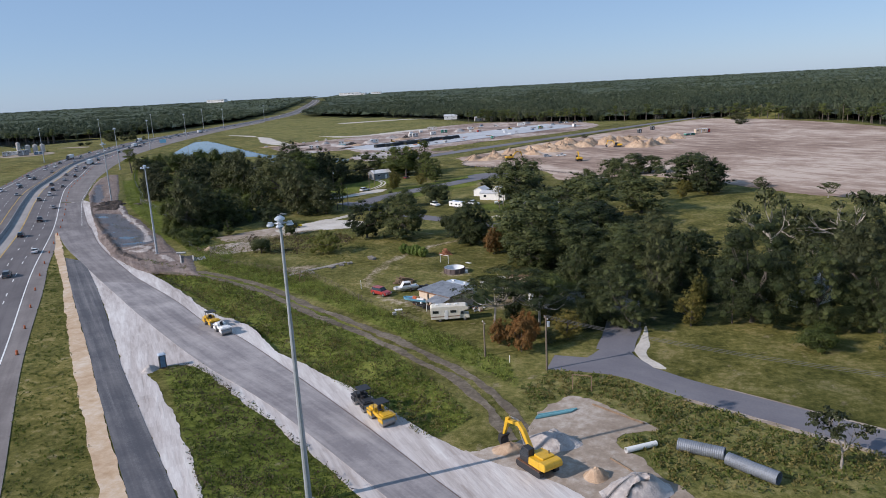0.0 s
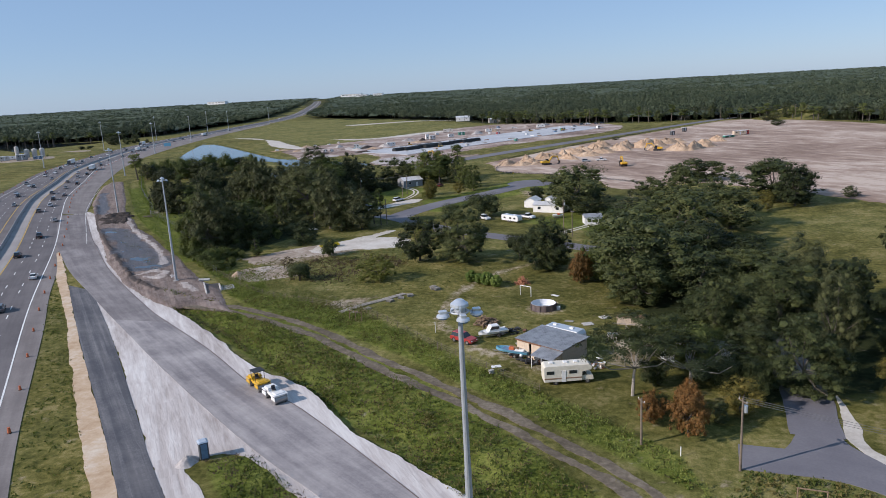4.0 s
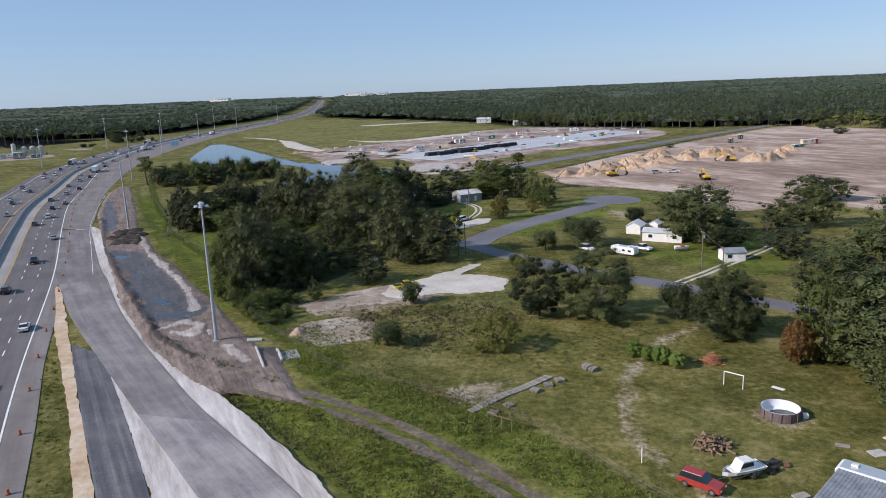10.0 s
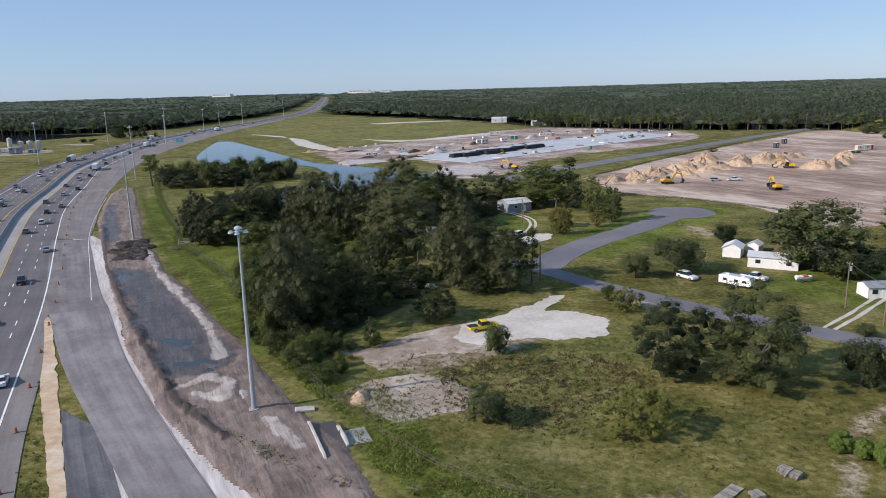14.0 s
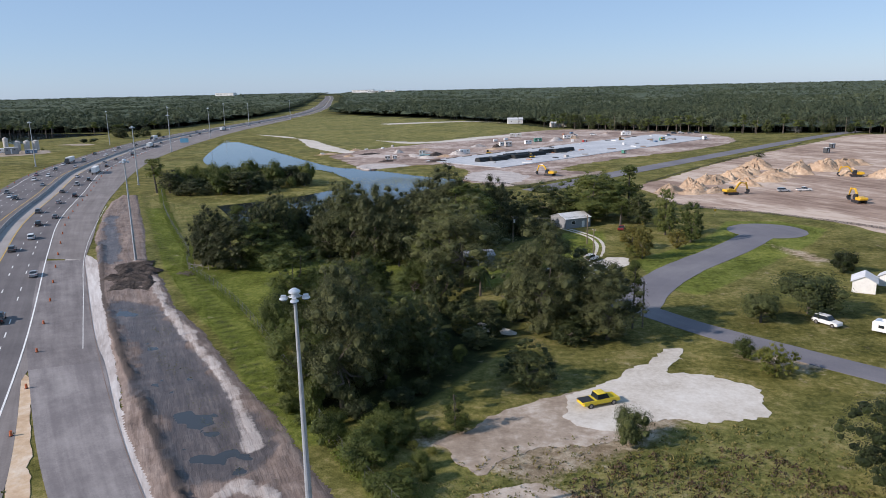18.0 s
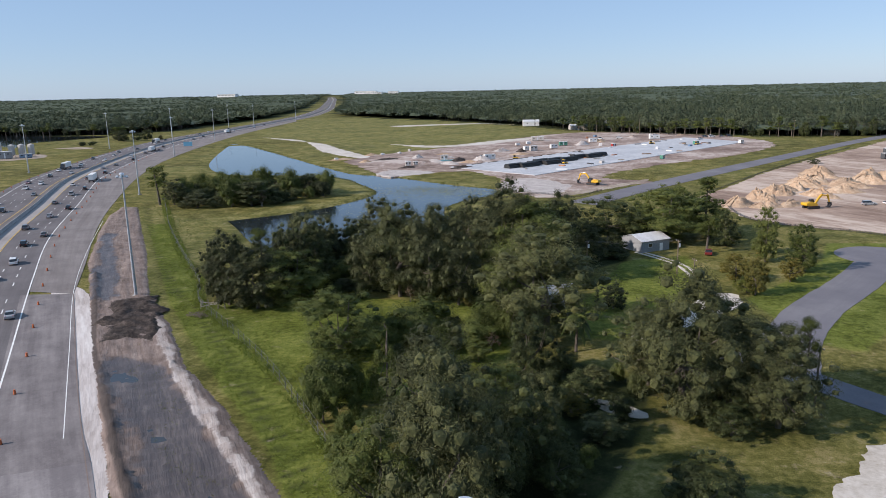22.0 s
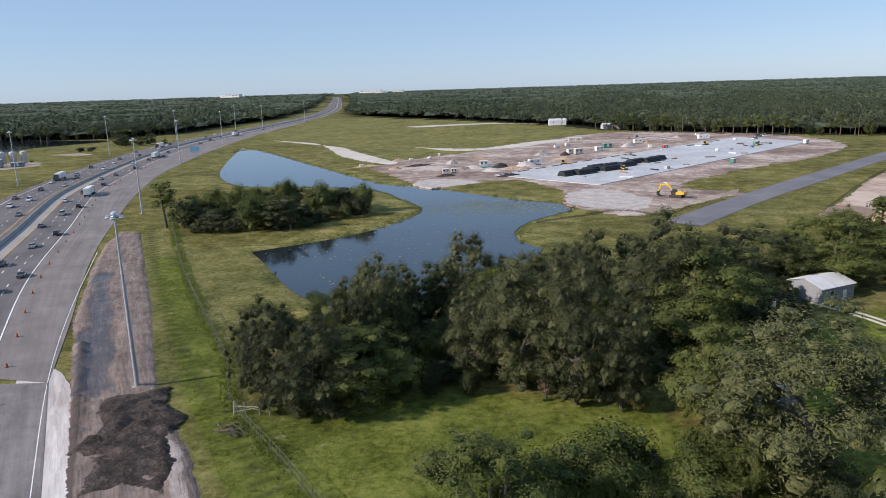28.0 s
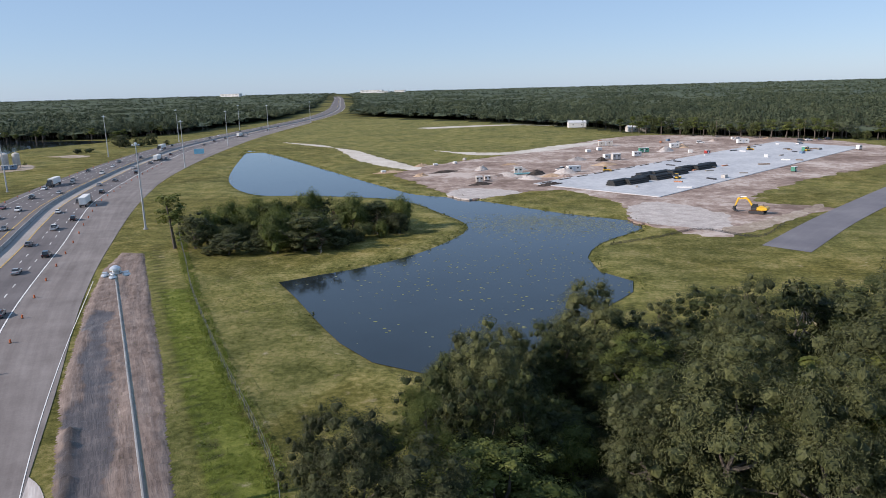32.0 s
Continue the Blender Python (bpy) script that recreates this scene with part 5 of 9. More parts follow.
def bare_tree(name, seed, h, w, bark, leaves, count, label):
    """Mostly leafless: forking branches with a thin scatter of leaves."""
    rnd = np.random.default_rng(seed)
    root = new(name)
    tagged(root, label, "tree")
    bm, tips = B(), []

    def grow(p, way, length, r, depth):
        q = p + way * length
        pipe(bm, [p, p.lerp(q, 0.5) + Vector(rnd.normal(scale=0.06 * length, size=3)), q], r, r * 0.6, 5 if depth < 2 else 3)
        if depth == 4:
            tips.append(q)
            return
        for _ in range(3 if depth < 3 else 2):
            v = (way + Vector(rnd.normal(scale=0.55, size=3)) * (w / h) + Vector((0, 0, 0.12))).normalized()
            grow(q, v, length * rnd.uniform(0.62, 0.85), r * 0.58, depth + 1)

    grow(Vector((0, 0, -0.2)), Vector((0, 0, 1)), h * 0.3, 0.028 * h, 0)
    part("trunk", bm, bark, root)
    cen = np.array([tuple(t) for t in tips])
    verts, faces = leaf_quads(rnd, cen, np.full(len(cen), 0.06 * w), count, 0.028 * w + 0.05)
    crown = new("crown", mesh_of("crown", verts, faces.tolist(), leaves))
    crown.parent = root
    return root


def palm_tree(name, seed, h, label):
    rnd = np.random.default_rng(seed)
    root = new(name)
    tagged(root, label, "palm")
    bm = B()
    pipe(bm, [(0, 0, -0.2), (0.15, 0, h * 0.5), (0, 0, h)], 0.22, 0.17, 8)
    part("trunk", bm, "bark", root)
    bm = B()
    for k in range(26):
        a, up = 6.2832 * k / 26 + rnd.uniform(-0.15, 0.15), rnd.uniform(-0.5, 0.9)
        way, r = Vector((math.cos(a), math.sin(a), 0)), rnd.uniform(1.7, 2.4)
        across = Vector((-way.y, way.x, 0))
        last = None
        for i in range(5):
            u = i / 4
            p = Vector((0, 0, h)) + way * r * u + Vector((0, 0, up * r * u - 0.9 * r * u * u))
            wd = 0.42 * math.sin(math.pi * min(1, 0.15 + 0.85 * u)) + 0.02
            row = [bm.verts.new(p - across * wd + Vector((0, 0, -0.15 * wd))), bm.verts.new(p), bm.verts.new(p + across * wd + Vector((0, 0, -0.15 * wd)))]
            if last:
                bm.faces.new((last[0], last[1], row[1], row[0])), bm.faces.new((last[1], last[2], row[2], row[1]))
            last = row
    part("fronds", bm, "green_leaves", root)
    return root


KINDS = {}


def kind_of(key, sources, h, w):
    KINDS[key] = (sources, h, w)


OAK = "broad dark green oak with a dense rounded crown"
GREEN, GREY = "fresh green broadleaf tree with an uneven crown", "grey-green broadleaf tree with a loose crown"
kind_of("o", [crown_tree("oak_tree", s, 14, 13, "oak", "oak_leaves", label=OAK, count=24000, size=0.11, low=0.06) for s in (1, 2, 3, 4, 5)], 14, 13)
kind_of("g", [crown_tree("broadleaf_tree", s, 12, 9, "oak", "green_leaves", label=GREEN, count=19000, size=0.095, low=0.05) for s in (11, 12, 13)], 12, 9)
kind_of("w", [crown_tree("broadleaf_tree", s, 12, 10, "oak", "grey_leaves", label=GREY, count=22000, size=0.115, low=0.05, slim=0.3) for s in (14, 15, 16)], 12, 10)
kind_of("O", [crown_tree("oak_tree", s, 14, 13, "oak", "oak_leaves", label=OAK, count=7500, size=0.2, low=0.06) for s in (6, 7, 8)], 14, 13)
kind_of("G", [crown_tree("broadleaf_tree", s, 12, 9, "oak", "green_leaves", label=GREEN, count=5500, size=0.17, low=0.05) for s in (17, 18)], 12, 9)
kind_of("W", [crown_tree("broadleaf_tree", s, 12, 10, "oak", "grey_leaves", label=GREY, count=5500, size=0.18, low=0.06, slim=0.35) for s in (19, 20)], 12, 10)
kind_of("y", [crown_tree("broadleaf_tree", s, 8, 12, "oak", "yellow_leaves", label="broad yellow-green tree with a loose crown", count=8000, size=0.125, low=0.08) for s in (21, 22)], 8, 12)
kind_of("a", [crown_tree("broadleaf_tree", s, 14, 10, "oak", "amber_leaves", label="tall tree turning yellow and bronze in autumn", count=9000, size=0.15, low=0.08) for s in (24, 25)], 14, 10)
kind_of("r", [crown_tree("maple_tree", s, 7, 8, "oak", "orange_leaves", label="small tree with orange-red autumn leaves", count=6000, size=0.13, low=0.08) for s in (27, 28)], 7, 8)
kind_of("p", [crown_tree("pine_tree", s, 17, 8, "pine", "green_leaves", label="tall pine with a bare trunk and tufted crown", count=14000, size=0.12, slim=0.3) for s in (31, 32, 33)], 17, 8)
kind_of("P", [crown_tree("pine_tree", s, 17, 8, "pine", "green_leaves", label="tall pine with a bare trunk and tufted crown", count=900, size=0.42) for s in (34, 35, 36)], 17, 8)
kind_of("s", [crown_tree("shrub", s, 5, 7, "shrub", "oak_leaves", label="dense dark green shrub reaching to the ground", count=6000, size=0.11) for s in (41, 42)], 5, 7)
kind_of("l", [crown_tree("shrub", s, 4, 6, "shrub", "green_leaves", label="bright green bushy shrub", count=6000, size=0.1) for s in (43, 44)], 4, 6)
kind_of("c", [crown_tree("young_tree", s, 8, 5.5, "cone", "green_leaves", label="young tapering green tree", count=7000, size=0.12, slim=0.3) for s in (51, 52)], 8, 5.5)
kind_of("f", [crown_tree("oak_tree", s, 12, 18, "flat", "oak_leaves", "pale_bark", label="spreading old oak with pale bare limbs and thin flat foliage", count=9000, size=0.14, low=0.4) for s in (61, 62)], 12, 18)
kind_of("b", [bare_tree("bare_tree", s, 8, 8, "pale_bark", "grey_leaves", 700, "pale half-bare tree with thin branches") for s in (71, 72)], 8, 8)
kind_of("d", [bare_tree("dead_shrub", s, 5, 7, "pale_bark", "brown_leaves", 260, "grey leafless shrub of tangled twigs") for s in (73,)], 5, 7)
kind_of("m", [palm_tree("palm_tree", s, 3.6, "short cabbage palm with arching fronds") for s in (81, 82)], 5, 4.4)
USED, PLANTED = set(), []
GROUPS = {"o": "oaks", "g": "broadleaf trees", "w": "grey-green trees", "p": "pines", "s": "shrubs", "l": "shrubs", "m": "palms"}


def plant(key, x, y, h, w, seed):
    rnd = random.Random(seed)
    near_walk = -190 < x < -20 and 60 < y < 365 or y < 160
    sources, h0, w0 = KINDS[key if near_walk or key.upper() not in KINDS else key.upper()]
    src = sources[rnd.randrange(len(sources))]
    m = pose(x, y, height_at(x, y) - 0.05, 0, 0, rnd.uniform(0, 360)) @ Matrix.Diagonal((w / w0, w / w0, h / h0, 1))
    if src.name in USED:
        ob = copy_thing(src, m)
    else:
        USED.add(src.name)
        src.matrix_basis = m
        ob = src
    if key in GROUPS:
        tagged(ob, group=GROUPS[key])
    PLANTED.append((x, y, w))


def grove(rows, seed):
    for i, (x, y, h, w, key) in enumerate(rows):
        if key in "owga" and w > 1.5 * h:
            # a broad clump: several trunks growing close together
            rnd = random.Random(seed * 977 + i)
            n, turn = (2 if w < 1.8 * h else 3), rnd.uniform(-0.5, 0.5)
            for k in range(n):
                o = (k - (n - 1) / 2) * w * 0.9 / n
                plant(key, x + o * math.cos(turn), y + o * math.sin(turn) + rnd.uniform(-1.5, 1.5), h * rnd.uniform(0.82, 1.04), min(w * 1.6 / n, h * 1.2), seed * 100 + i + 40 * k)
            continue
        plant(key, x, y, h, w, seed * 100 + i)


grove([(32.7, 75.7, 7.4, 7.8, "b"), (73.9, 284.3, 5.1, 8.1, "w"), (87.4, 254.9, 6.5, 10.1, "b"), (2.9, 115, 5.5, 5.9, "a"), (-106, 206.8, 5.5, 4.6, "c"), (-82.8, 180.8, 5.0, 7.8, "s"), (-63.8, 181, 6.8, 10.5, "y"), (-84.5, 206.3, 5.5, 5.8, "s"), (-6.2, 198.3, 13.4, 14.8, "o")], 1)
grove([(9.8, 164.7, 11.6, 18.1, "o"), (-6.2, 162.8, 10.9, 13.1, "o"), (-7.5, 128.5, 9.5, 19.0, "f"), (33.2, 333.6, 11.9, 18.4, "o"), (44, 276, 11.2, 13.0, "a"), (7.2, 284.7, 9.2, 12.3, "o"), (7.3, 185.1, 14.0, 15.5, "o"), (17.2, 170.9, 10.1, 13.5, "o"), (-97.8, 222.1, 7.4, 9.1, "o")], 2)
grove([(-89.7, 189.5, 4.1, 6.2, "d"), (-23.8, 220.5, 2.6, 4.0, "s"), (-62.1, 231.1, 5.9, 8.4, "y"), (-32.4, 293.9, 5.5, 8.5, "s"), (-104.1, 290.7, 5.6, 6.6, "o"), (-81.4, 249.4, 12.4, 4.0, "p")], 3)
grove([(-84.4, 251.8, 10.9, 4.1, "p"), (-82.7, 363.6, 15.9, 13.3, "g"), (-74.8, 369.2, 16.1, 9.8, "p"), (-61, 324.3, 11.6, 8.2, "g"), (-65.2, 237.3, 3.4, 4.0, "l")], 4)


grove([(-274.8, 407.9, 15.6, 10.6, "p"), (-268.8, 408.4, 10.9, 12.2, "w"), (-257.8, 402.2, 8.4, 13.0, "w"), (-248.3, 403.1, 12.8, 12.9, "w"), (-235.5, 407.5, 12.4, 14.2, "w"), (-247.6, 453.3, 13.6, 9.7, "o"), (-223.9, 440, 12.1, 16.0, "o"), (-227.2, 411.6, 10.0, 11.1, "w"), (65.7, 113, 13.0, 12.6, "o"), (53, 108.5, 13.9, 12.6, "o")], 7)
grove([(78.1, 119.6, 12.2, 12.6, "o"), (40.4, 137.5, 12.2, 13.5, "o")], 8)

# the wood above the pond, then the thicket by the works and the trees round the grey house
grove([(-175.8, 288.7, 20.5, 12.7, "p"), (-181.1, 284.0, 16.5, 11.9, "w"), (-186.4, 288.6, 13.4, 7.7, "w"), (-174.2, 282.5, 10.2, 11.5, "w"), (-180.5, 290.8, 17.2, 11.4, "p"), (-170.7, 295.2, 16.6, 9.5, "o"), (-167.0, 298.9, 15.9, 10.5, "o"), (-162.7, 306.5, 15.3, 20.4, "o"), (-154.7, 296.6, 15.2, 12.2, "w"), (-147.5, 294.0, 15.4, 13.7, "w"), (-140.2, 289.8, 15.4, 11.2, "w"), (-134.3, 289.4, 12.6, 8.8, "w"), (-132.1, 288.6, 6.6, 5.0, "a"), (-144.4, 290.4, 4.9, 5.4, "d")], 11)
grove([(-126.9, 313.0, 17.1, 16.4, "w"), (-122.1, 320.8, 5.8, 9.5, "l"), (-130.2, 328.1, 7.1, 5.6, "m"), (-115.5, 324.9, 15.1, 10.3, "w"), (-108.9, 330.5, 7.5, 7.7, "w"), (-138.3, 329.7, 15.1, 15.7, "w"), (-130.2, 336.2, 16.2, 13.0, "b"), (-148.4, 326.0, 10.8, 12.6, "o"), (-156.1, 315.5, 12.2, 13.9, "o"), (-115.7, 343.8, 13.7, 16.7, "o"), (-102.8, 355.2, 14.3, 18.4, "o"), (-94.7, 356.0, 13.1, 13.7, "o"), (-124.0, 285.9, 11.2, 8.1, "g")], 12)
grove([(-147.6, 256.0, 10.2, 10.3, "g"), (-143.1, 264.2, 6.1, 10.1, "l"), (-137.0, 268.1, 4.9, 8.5, "l"), (-127.7, 267.2, 3.1, 6.3, "l"), (-137.0, 245.0, 11.4, 5.9, "c"), (-141.2, 243.7, 5.4, 6.1, "l"), (-144.2, 242.0, 4.6, 5.9, "l"), (-138.7, 232.0, 4.4, 5.8, "l"), (-132.8, 250.6, 4.2, 2.8, "c"), (-116.2, 272.9, 15.4, 19.4, "w"), (-122.1, 271.1, 11.9, 7.8, "g"), (-124.7, 264.6, 4.3, 5.3, "d"), (-117.5, 255.0, 10.6, 9.0, "o"), (-111.0, 266.3, 5.9, 4.2, "m")], 13)
grove([(-120.2, 237.8, 9.6, 10.1, "g"), (-111.2, 242.4, 8.6, 7.0, "a"), (-115.4, 231.7, 9.4, 10.3, "w"), (-126.4, 229.2, 12.7, 11.8, "w"), (-100.7, 254.3, 10.9, 9.9, "w"), (-97.4, 245.0, 15.8, 13.1, "w"), (-90.9, 247.7, 12.6, 12.8, "w"), (-98.7, 256.0, 8.2, 4.3, "a"), (-77.3, 313.8, 16.8, 12.2, "a"), (-75.4, 303.3, 16.7, 13.1, "a"), (-65.7, 314.9, 14.5, 9.7, "a"), (-76.8, 304.8, 3.8, 6.3, "y"), (-78.9, 340.9, 15.9, 14.3, "p")], 14)
grove([(-87.2, 355.1, 12.3, 16.0, "g"), (-104.5, 331.0, 8.5, 13.1, "o"), (-108.7, 344.2, 14.9, 17.5, "o"), (-121.8, 309.3, 15.1, 14.4, "g"), (-116.0, 318.2, 15.2, 13.0, "o"), (-128.2, 337.0, 15.4, 17.2, "o"), (-122.5, 211.2, 17.1, 11.2, "w"), (-119.2, 221.7, 15.6, 12.2, "o"), (-113.2, 224.5, 15.8, 11.2, "o"), (-110.2, 245.5, 10.9, 10.1, "o"), (-129.6, 214.1, 9.9, 7.4, "g"), (-125.0, 207.9, 6.7, 6.3, "l"), (-121.8, 219.5, 9.8, 9.4, "w")], 15)
grove([(-160, 322, 11.5, 12, "o"), (-150, 336, 9.3, 12, "w"), (-141, 344, 12.3, 13, "o"), (-170, 311, 12.9, 11, "w"), (-176, 301, 16.7, 10, "o"), (-152, 306, 13.6, 12, "o"), (-143, 316, 13.5, 12, "w"), (-134, 303, 17, 11, "o"), (-86.0, 243.0, 11.0, 11.0, "w"), (-92.0, 240.0, 10.0, 10.0, "o")], 19)
grove([(-177.4, 309.1, 12.9, 10.5, "o"), (-174.6, 309.2, 12.9, 12.0, "w"), (-171.6, 312.7, 12.9, 11.2, "o"), (-168.3, 314.7, 12.9, 10.5, "o"), (-164.6, 319.7, 12.9, 12.0, "o"), (-160.6, 323.4, 12.9, 11.2, "w"), (-156.1, 324.6, 12.9, 10.5, "o"), (-151.2, 328.8, 12.9, 12.0, "o"), (-144.6, 338.4, 12.9, 11.2, "o"), (-171.8, 303.4, 12.9, 10.5, "w"), (-163.3, 310.7, 12.9, 12.0, "o"), (-154.5, 315.9, 12.9, 11.2, "g"), (-177.5, 302.9, 12.9, 10.5, "o")], 20)
# the oaks round the homestead and along the lane
grove([(-18.4, 266.6, 17.3, 20.5, "o"), (-24.9, 190.4, 13.7, 14.6, "o"), (21.4, 248.4, 21.1, 13.1, "o"), (48.5, 284.0, 18.9, 24.3, "o"), (41.3, 261.2, 12.0, 10.3, "a"), (6.5, 208.7, 17.9, 22.4, "o"), (24.9, 234.1, 15.8, 19.3, "o"), (-5.4, 170.4, 18.4, 22.2, "o"), (4.2, 152.6, 15.8, 18.1, "o"), (15.3, 147.6, 16.0, 18.8, "o"), (7.9, 131.9, 13.5, 15.0, "o"), (20.8, 143.1, 11.5, 11.0, "o"), (-12.5, 180.2, 14.5, 10.8, "g"), (-17.0, 177.8, 7.3, 5.7, "r")], 16)
grove([(23.9, 122.3, 18.2, 9.4, "a"), (37.6, 147.9, 15.0, 11.8, "o"), (12.4, 121.8, 13.6, 12.7, "o"), (25.7, 147.8, 13.3, 11.2, "o"), (34.4, 124.8, 20.0, 17.4, "o"), (25.4, 124.6, 17.3, 8.4, "a"), (43.7, 122.2, 17.5, 14.4, "o"), (52.8, 128.4, 16.1, 11.9, "w"), (41.3, 111.5, 2.8, 4.8, "l"), (-16.8, 286.0, 15.3, 16.2, "o"), (-13.7, 258.2, 13.0, 16.1, "o"), (-48.7, 262.1, 8.7, 13.9, "s")], 17)
grove([(-58.6, 255.5, 6.4, 8.2, "s"), (-57.4, 199.4, 13.4, 13.4, "o"), (-46.4, 198.6, 15.2, 17.8, "o"), (-23.7, 190.5, 13.2, 11.2, "o"), (-31.7, 199.3, 7.7, 7.8, "s"), (0.3, 248.5, 9.6, 12.8, "w"), (0.9, 270.9, 8.0, 3.9, "b"), (18.5, 288.8, 16.9, 14.0, "o"), (-16.2, 179.4, 7.5, 5.4, "r"), (-4.5, 108.8, 7.1, 7.7, "r"), (-10.2, 120.2, 9.9, 16.0, "f"), (-2.3, 122.2, 9.9, 17.0, "f")], 18)


def fill_wood(poly, gap, kinds, h, w, seed, clear=0.34):
    """Trees at random inside a wood, kept clear of those that stand already."""
    rnd = random.Random(seed)
    q = np.array(poly)
    tries = int((np.ptp(q[:, 0]) * np.ptp(q[:, 1])) / gap ** 2 * 6)
    for i in range(tries):
        x, y = rnd.uniform(q[:, 0].min(), q[:, 0].max()), rnd.uniform(q[:, 1].min(), q[:, 1].max())
        if not inside(np.array([x]), np.array([y]), poly)[0] or any(math.hypot(x - a, y - b) < max(gap, clear * c) for a, b, c in PLANTED):
            continue
        s = rnd.uniform(0.75, 1.2)
        plant(rnd.choice(kinds), x, y, h * s, w * rnd.uniform(0.8, 1.15), seed * 1000 + i)


fill_wood([(3.0, 137.0), (25.8, 127.5), (43.3, 140.0), (42.0, 158.0), (26.0, 168.0), (15.0, 190.0), (9.3, 222.0), (-1.0, 208.3), (-6.0, 184.7), (-3.0, 156.0)], 7.5, "oooow", 11.5, 11, 301, 0.42)
fill_wood([(-186.0, 287.0), (-172.0, 285.0), (-160.0, 293.0), (-134.0, 290.0), (-123.0, 309.0), (-104.0, 330.0), (-97.4, 355.0), (-120.0, 351.0), (-140.0, 334.0), (-160.0, 316.0), (-178.0, 299.0)], 6.5, "oowwg", 10.0, 10.0, 302, 0.42)
fill_wood([(-187.0, 286.0), (-172.0, 282.0), (-158.0, 290.0), (-131.0, 286.0), (-121.0, 306.0), (-140.0, 316.0), (-176.0, 299.0)], 4.6, "slsw", 3.6, 5.0, 314, 0.25)
fill_wood([(-131.0, 206.0), (-116.0, 206.0), (-107.0, 232.0), (-102.0, 252.0), (-112.0, 262.0), (-126.0, 242.0)], 4.2, "slslw", 3.4, 4.6, 315, 0.25)
fill_wood([(-129.0, 209.0), (-118.0, 208.0), (-110.0, 232.0), (-104.0, 250.0), (-112.0, 258.0), (-126.0, 238.0)], 4.6, "lgwcl", 7.0, 6.5, 303, 0.3)
fill_wood([(-275.2, 417.9), (-257.0, 400.3), (-229.3, 405.1), (-213.7, 434.7), (-224.9, 453.1), (-250.2, 457.1), (-264.0, 440.6)], 4.6, "slwswd", 6.5, 8, 304)
fill_wood([(41.0, 256.5), (58.8, 269.0), (52.3, 292.1), (33.1, 290.3)], 8.0, "oow", 13, 11, 306)
fill_wood([(-95.9, 357.6), (-74.8, 344.6), (-63.8, 328.3), (-62.0, 341.5), (-79.3, 365.7), (-95.8, 370.6)], 8.0, "ogp", 12.5, 9, 307)
fill_wood([(-9.3, 111.1), (-1.9, 108.6), (5.8, 118.0), (9.2, 132.3), (-2.1, 137.7), (-10.9, 123.9)], 5.0, "slr", 5, 6, 308)
fill_wood([(27.4, 128.8), (31.4, 120.9), (40.8, 128.1), (52.2, 119.0), (70.0, 140.0), (80.4, 180.0), (74.0, 192.0), (56.3, 192.0), (44.0, 170.0)], 8.0, "oooob", 12.5, 11, 309, 0.42)
fill_wood([(-11.5, 135.9), (-5.3, 146.6), (12.5, 149.6), (6.0, 122.0), (0.5, 118.0), (-8.5, 119.7)], 4.5, "sslwg", 5.0, 6.5, 310, 0.2)
fill_wood([(-9.5, 119.7), (-1.0, 117.0), (0.3, 112.9), (-9.5, 111.7), (-13.0, 117.0)], 3.5, "llsw", 2.6, 4.0, 311, 0.3)
fill_wood([(-150.0, 262.0), (-138.1, 272.0), (-125.0, 274.0), (-122.0, 262.0), (-133.0, 255.0)], 4.0, "lgwsl", 3.8, 4.6, 312, 0.25)
fill_wood([(-147.0, 246.0), (-135.0, 238.0), (-128.0, 218.0), (-132.0, 214.0), (-138.0, 226.0), (-146.0, 238.0)], 3.4, "llgcl", 4.2, 4.2, 313, 0.25)
fill_wood([(-129.0, 216.0), (-126.5, 205.5), (-119.5, 199.5), (-113.5, 192.5), (-108.0, 189.5), (-106.0, 197.0), (-110.0, 207.0), (-118.0, 212.0)], 2.3, "lly", 2.4, 3.6, 316, 0.15)
# ---- far woods ----


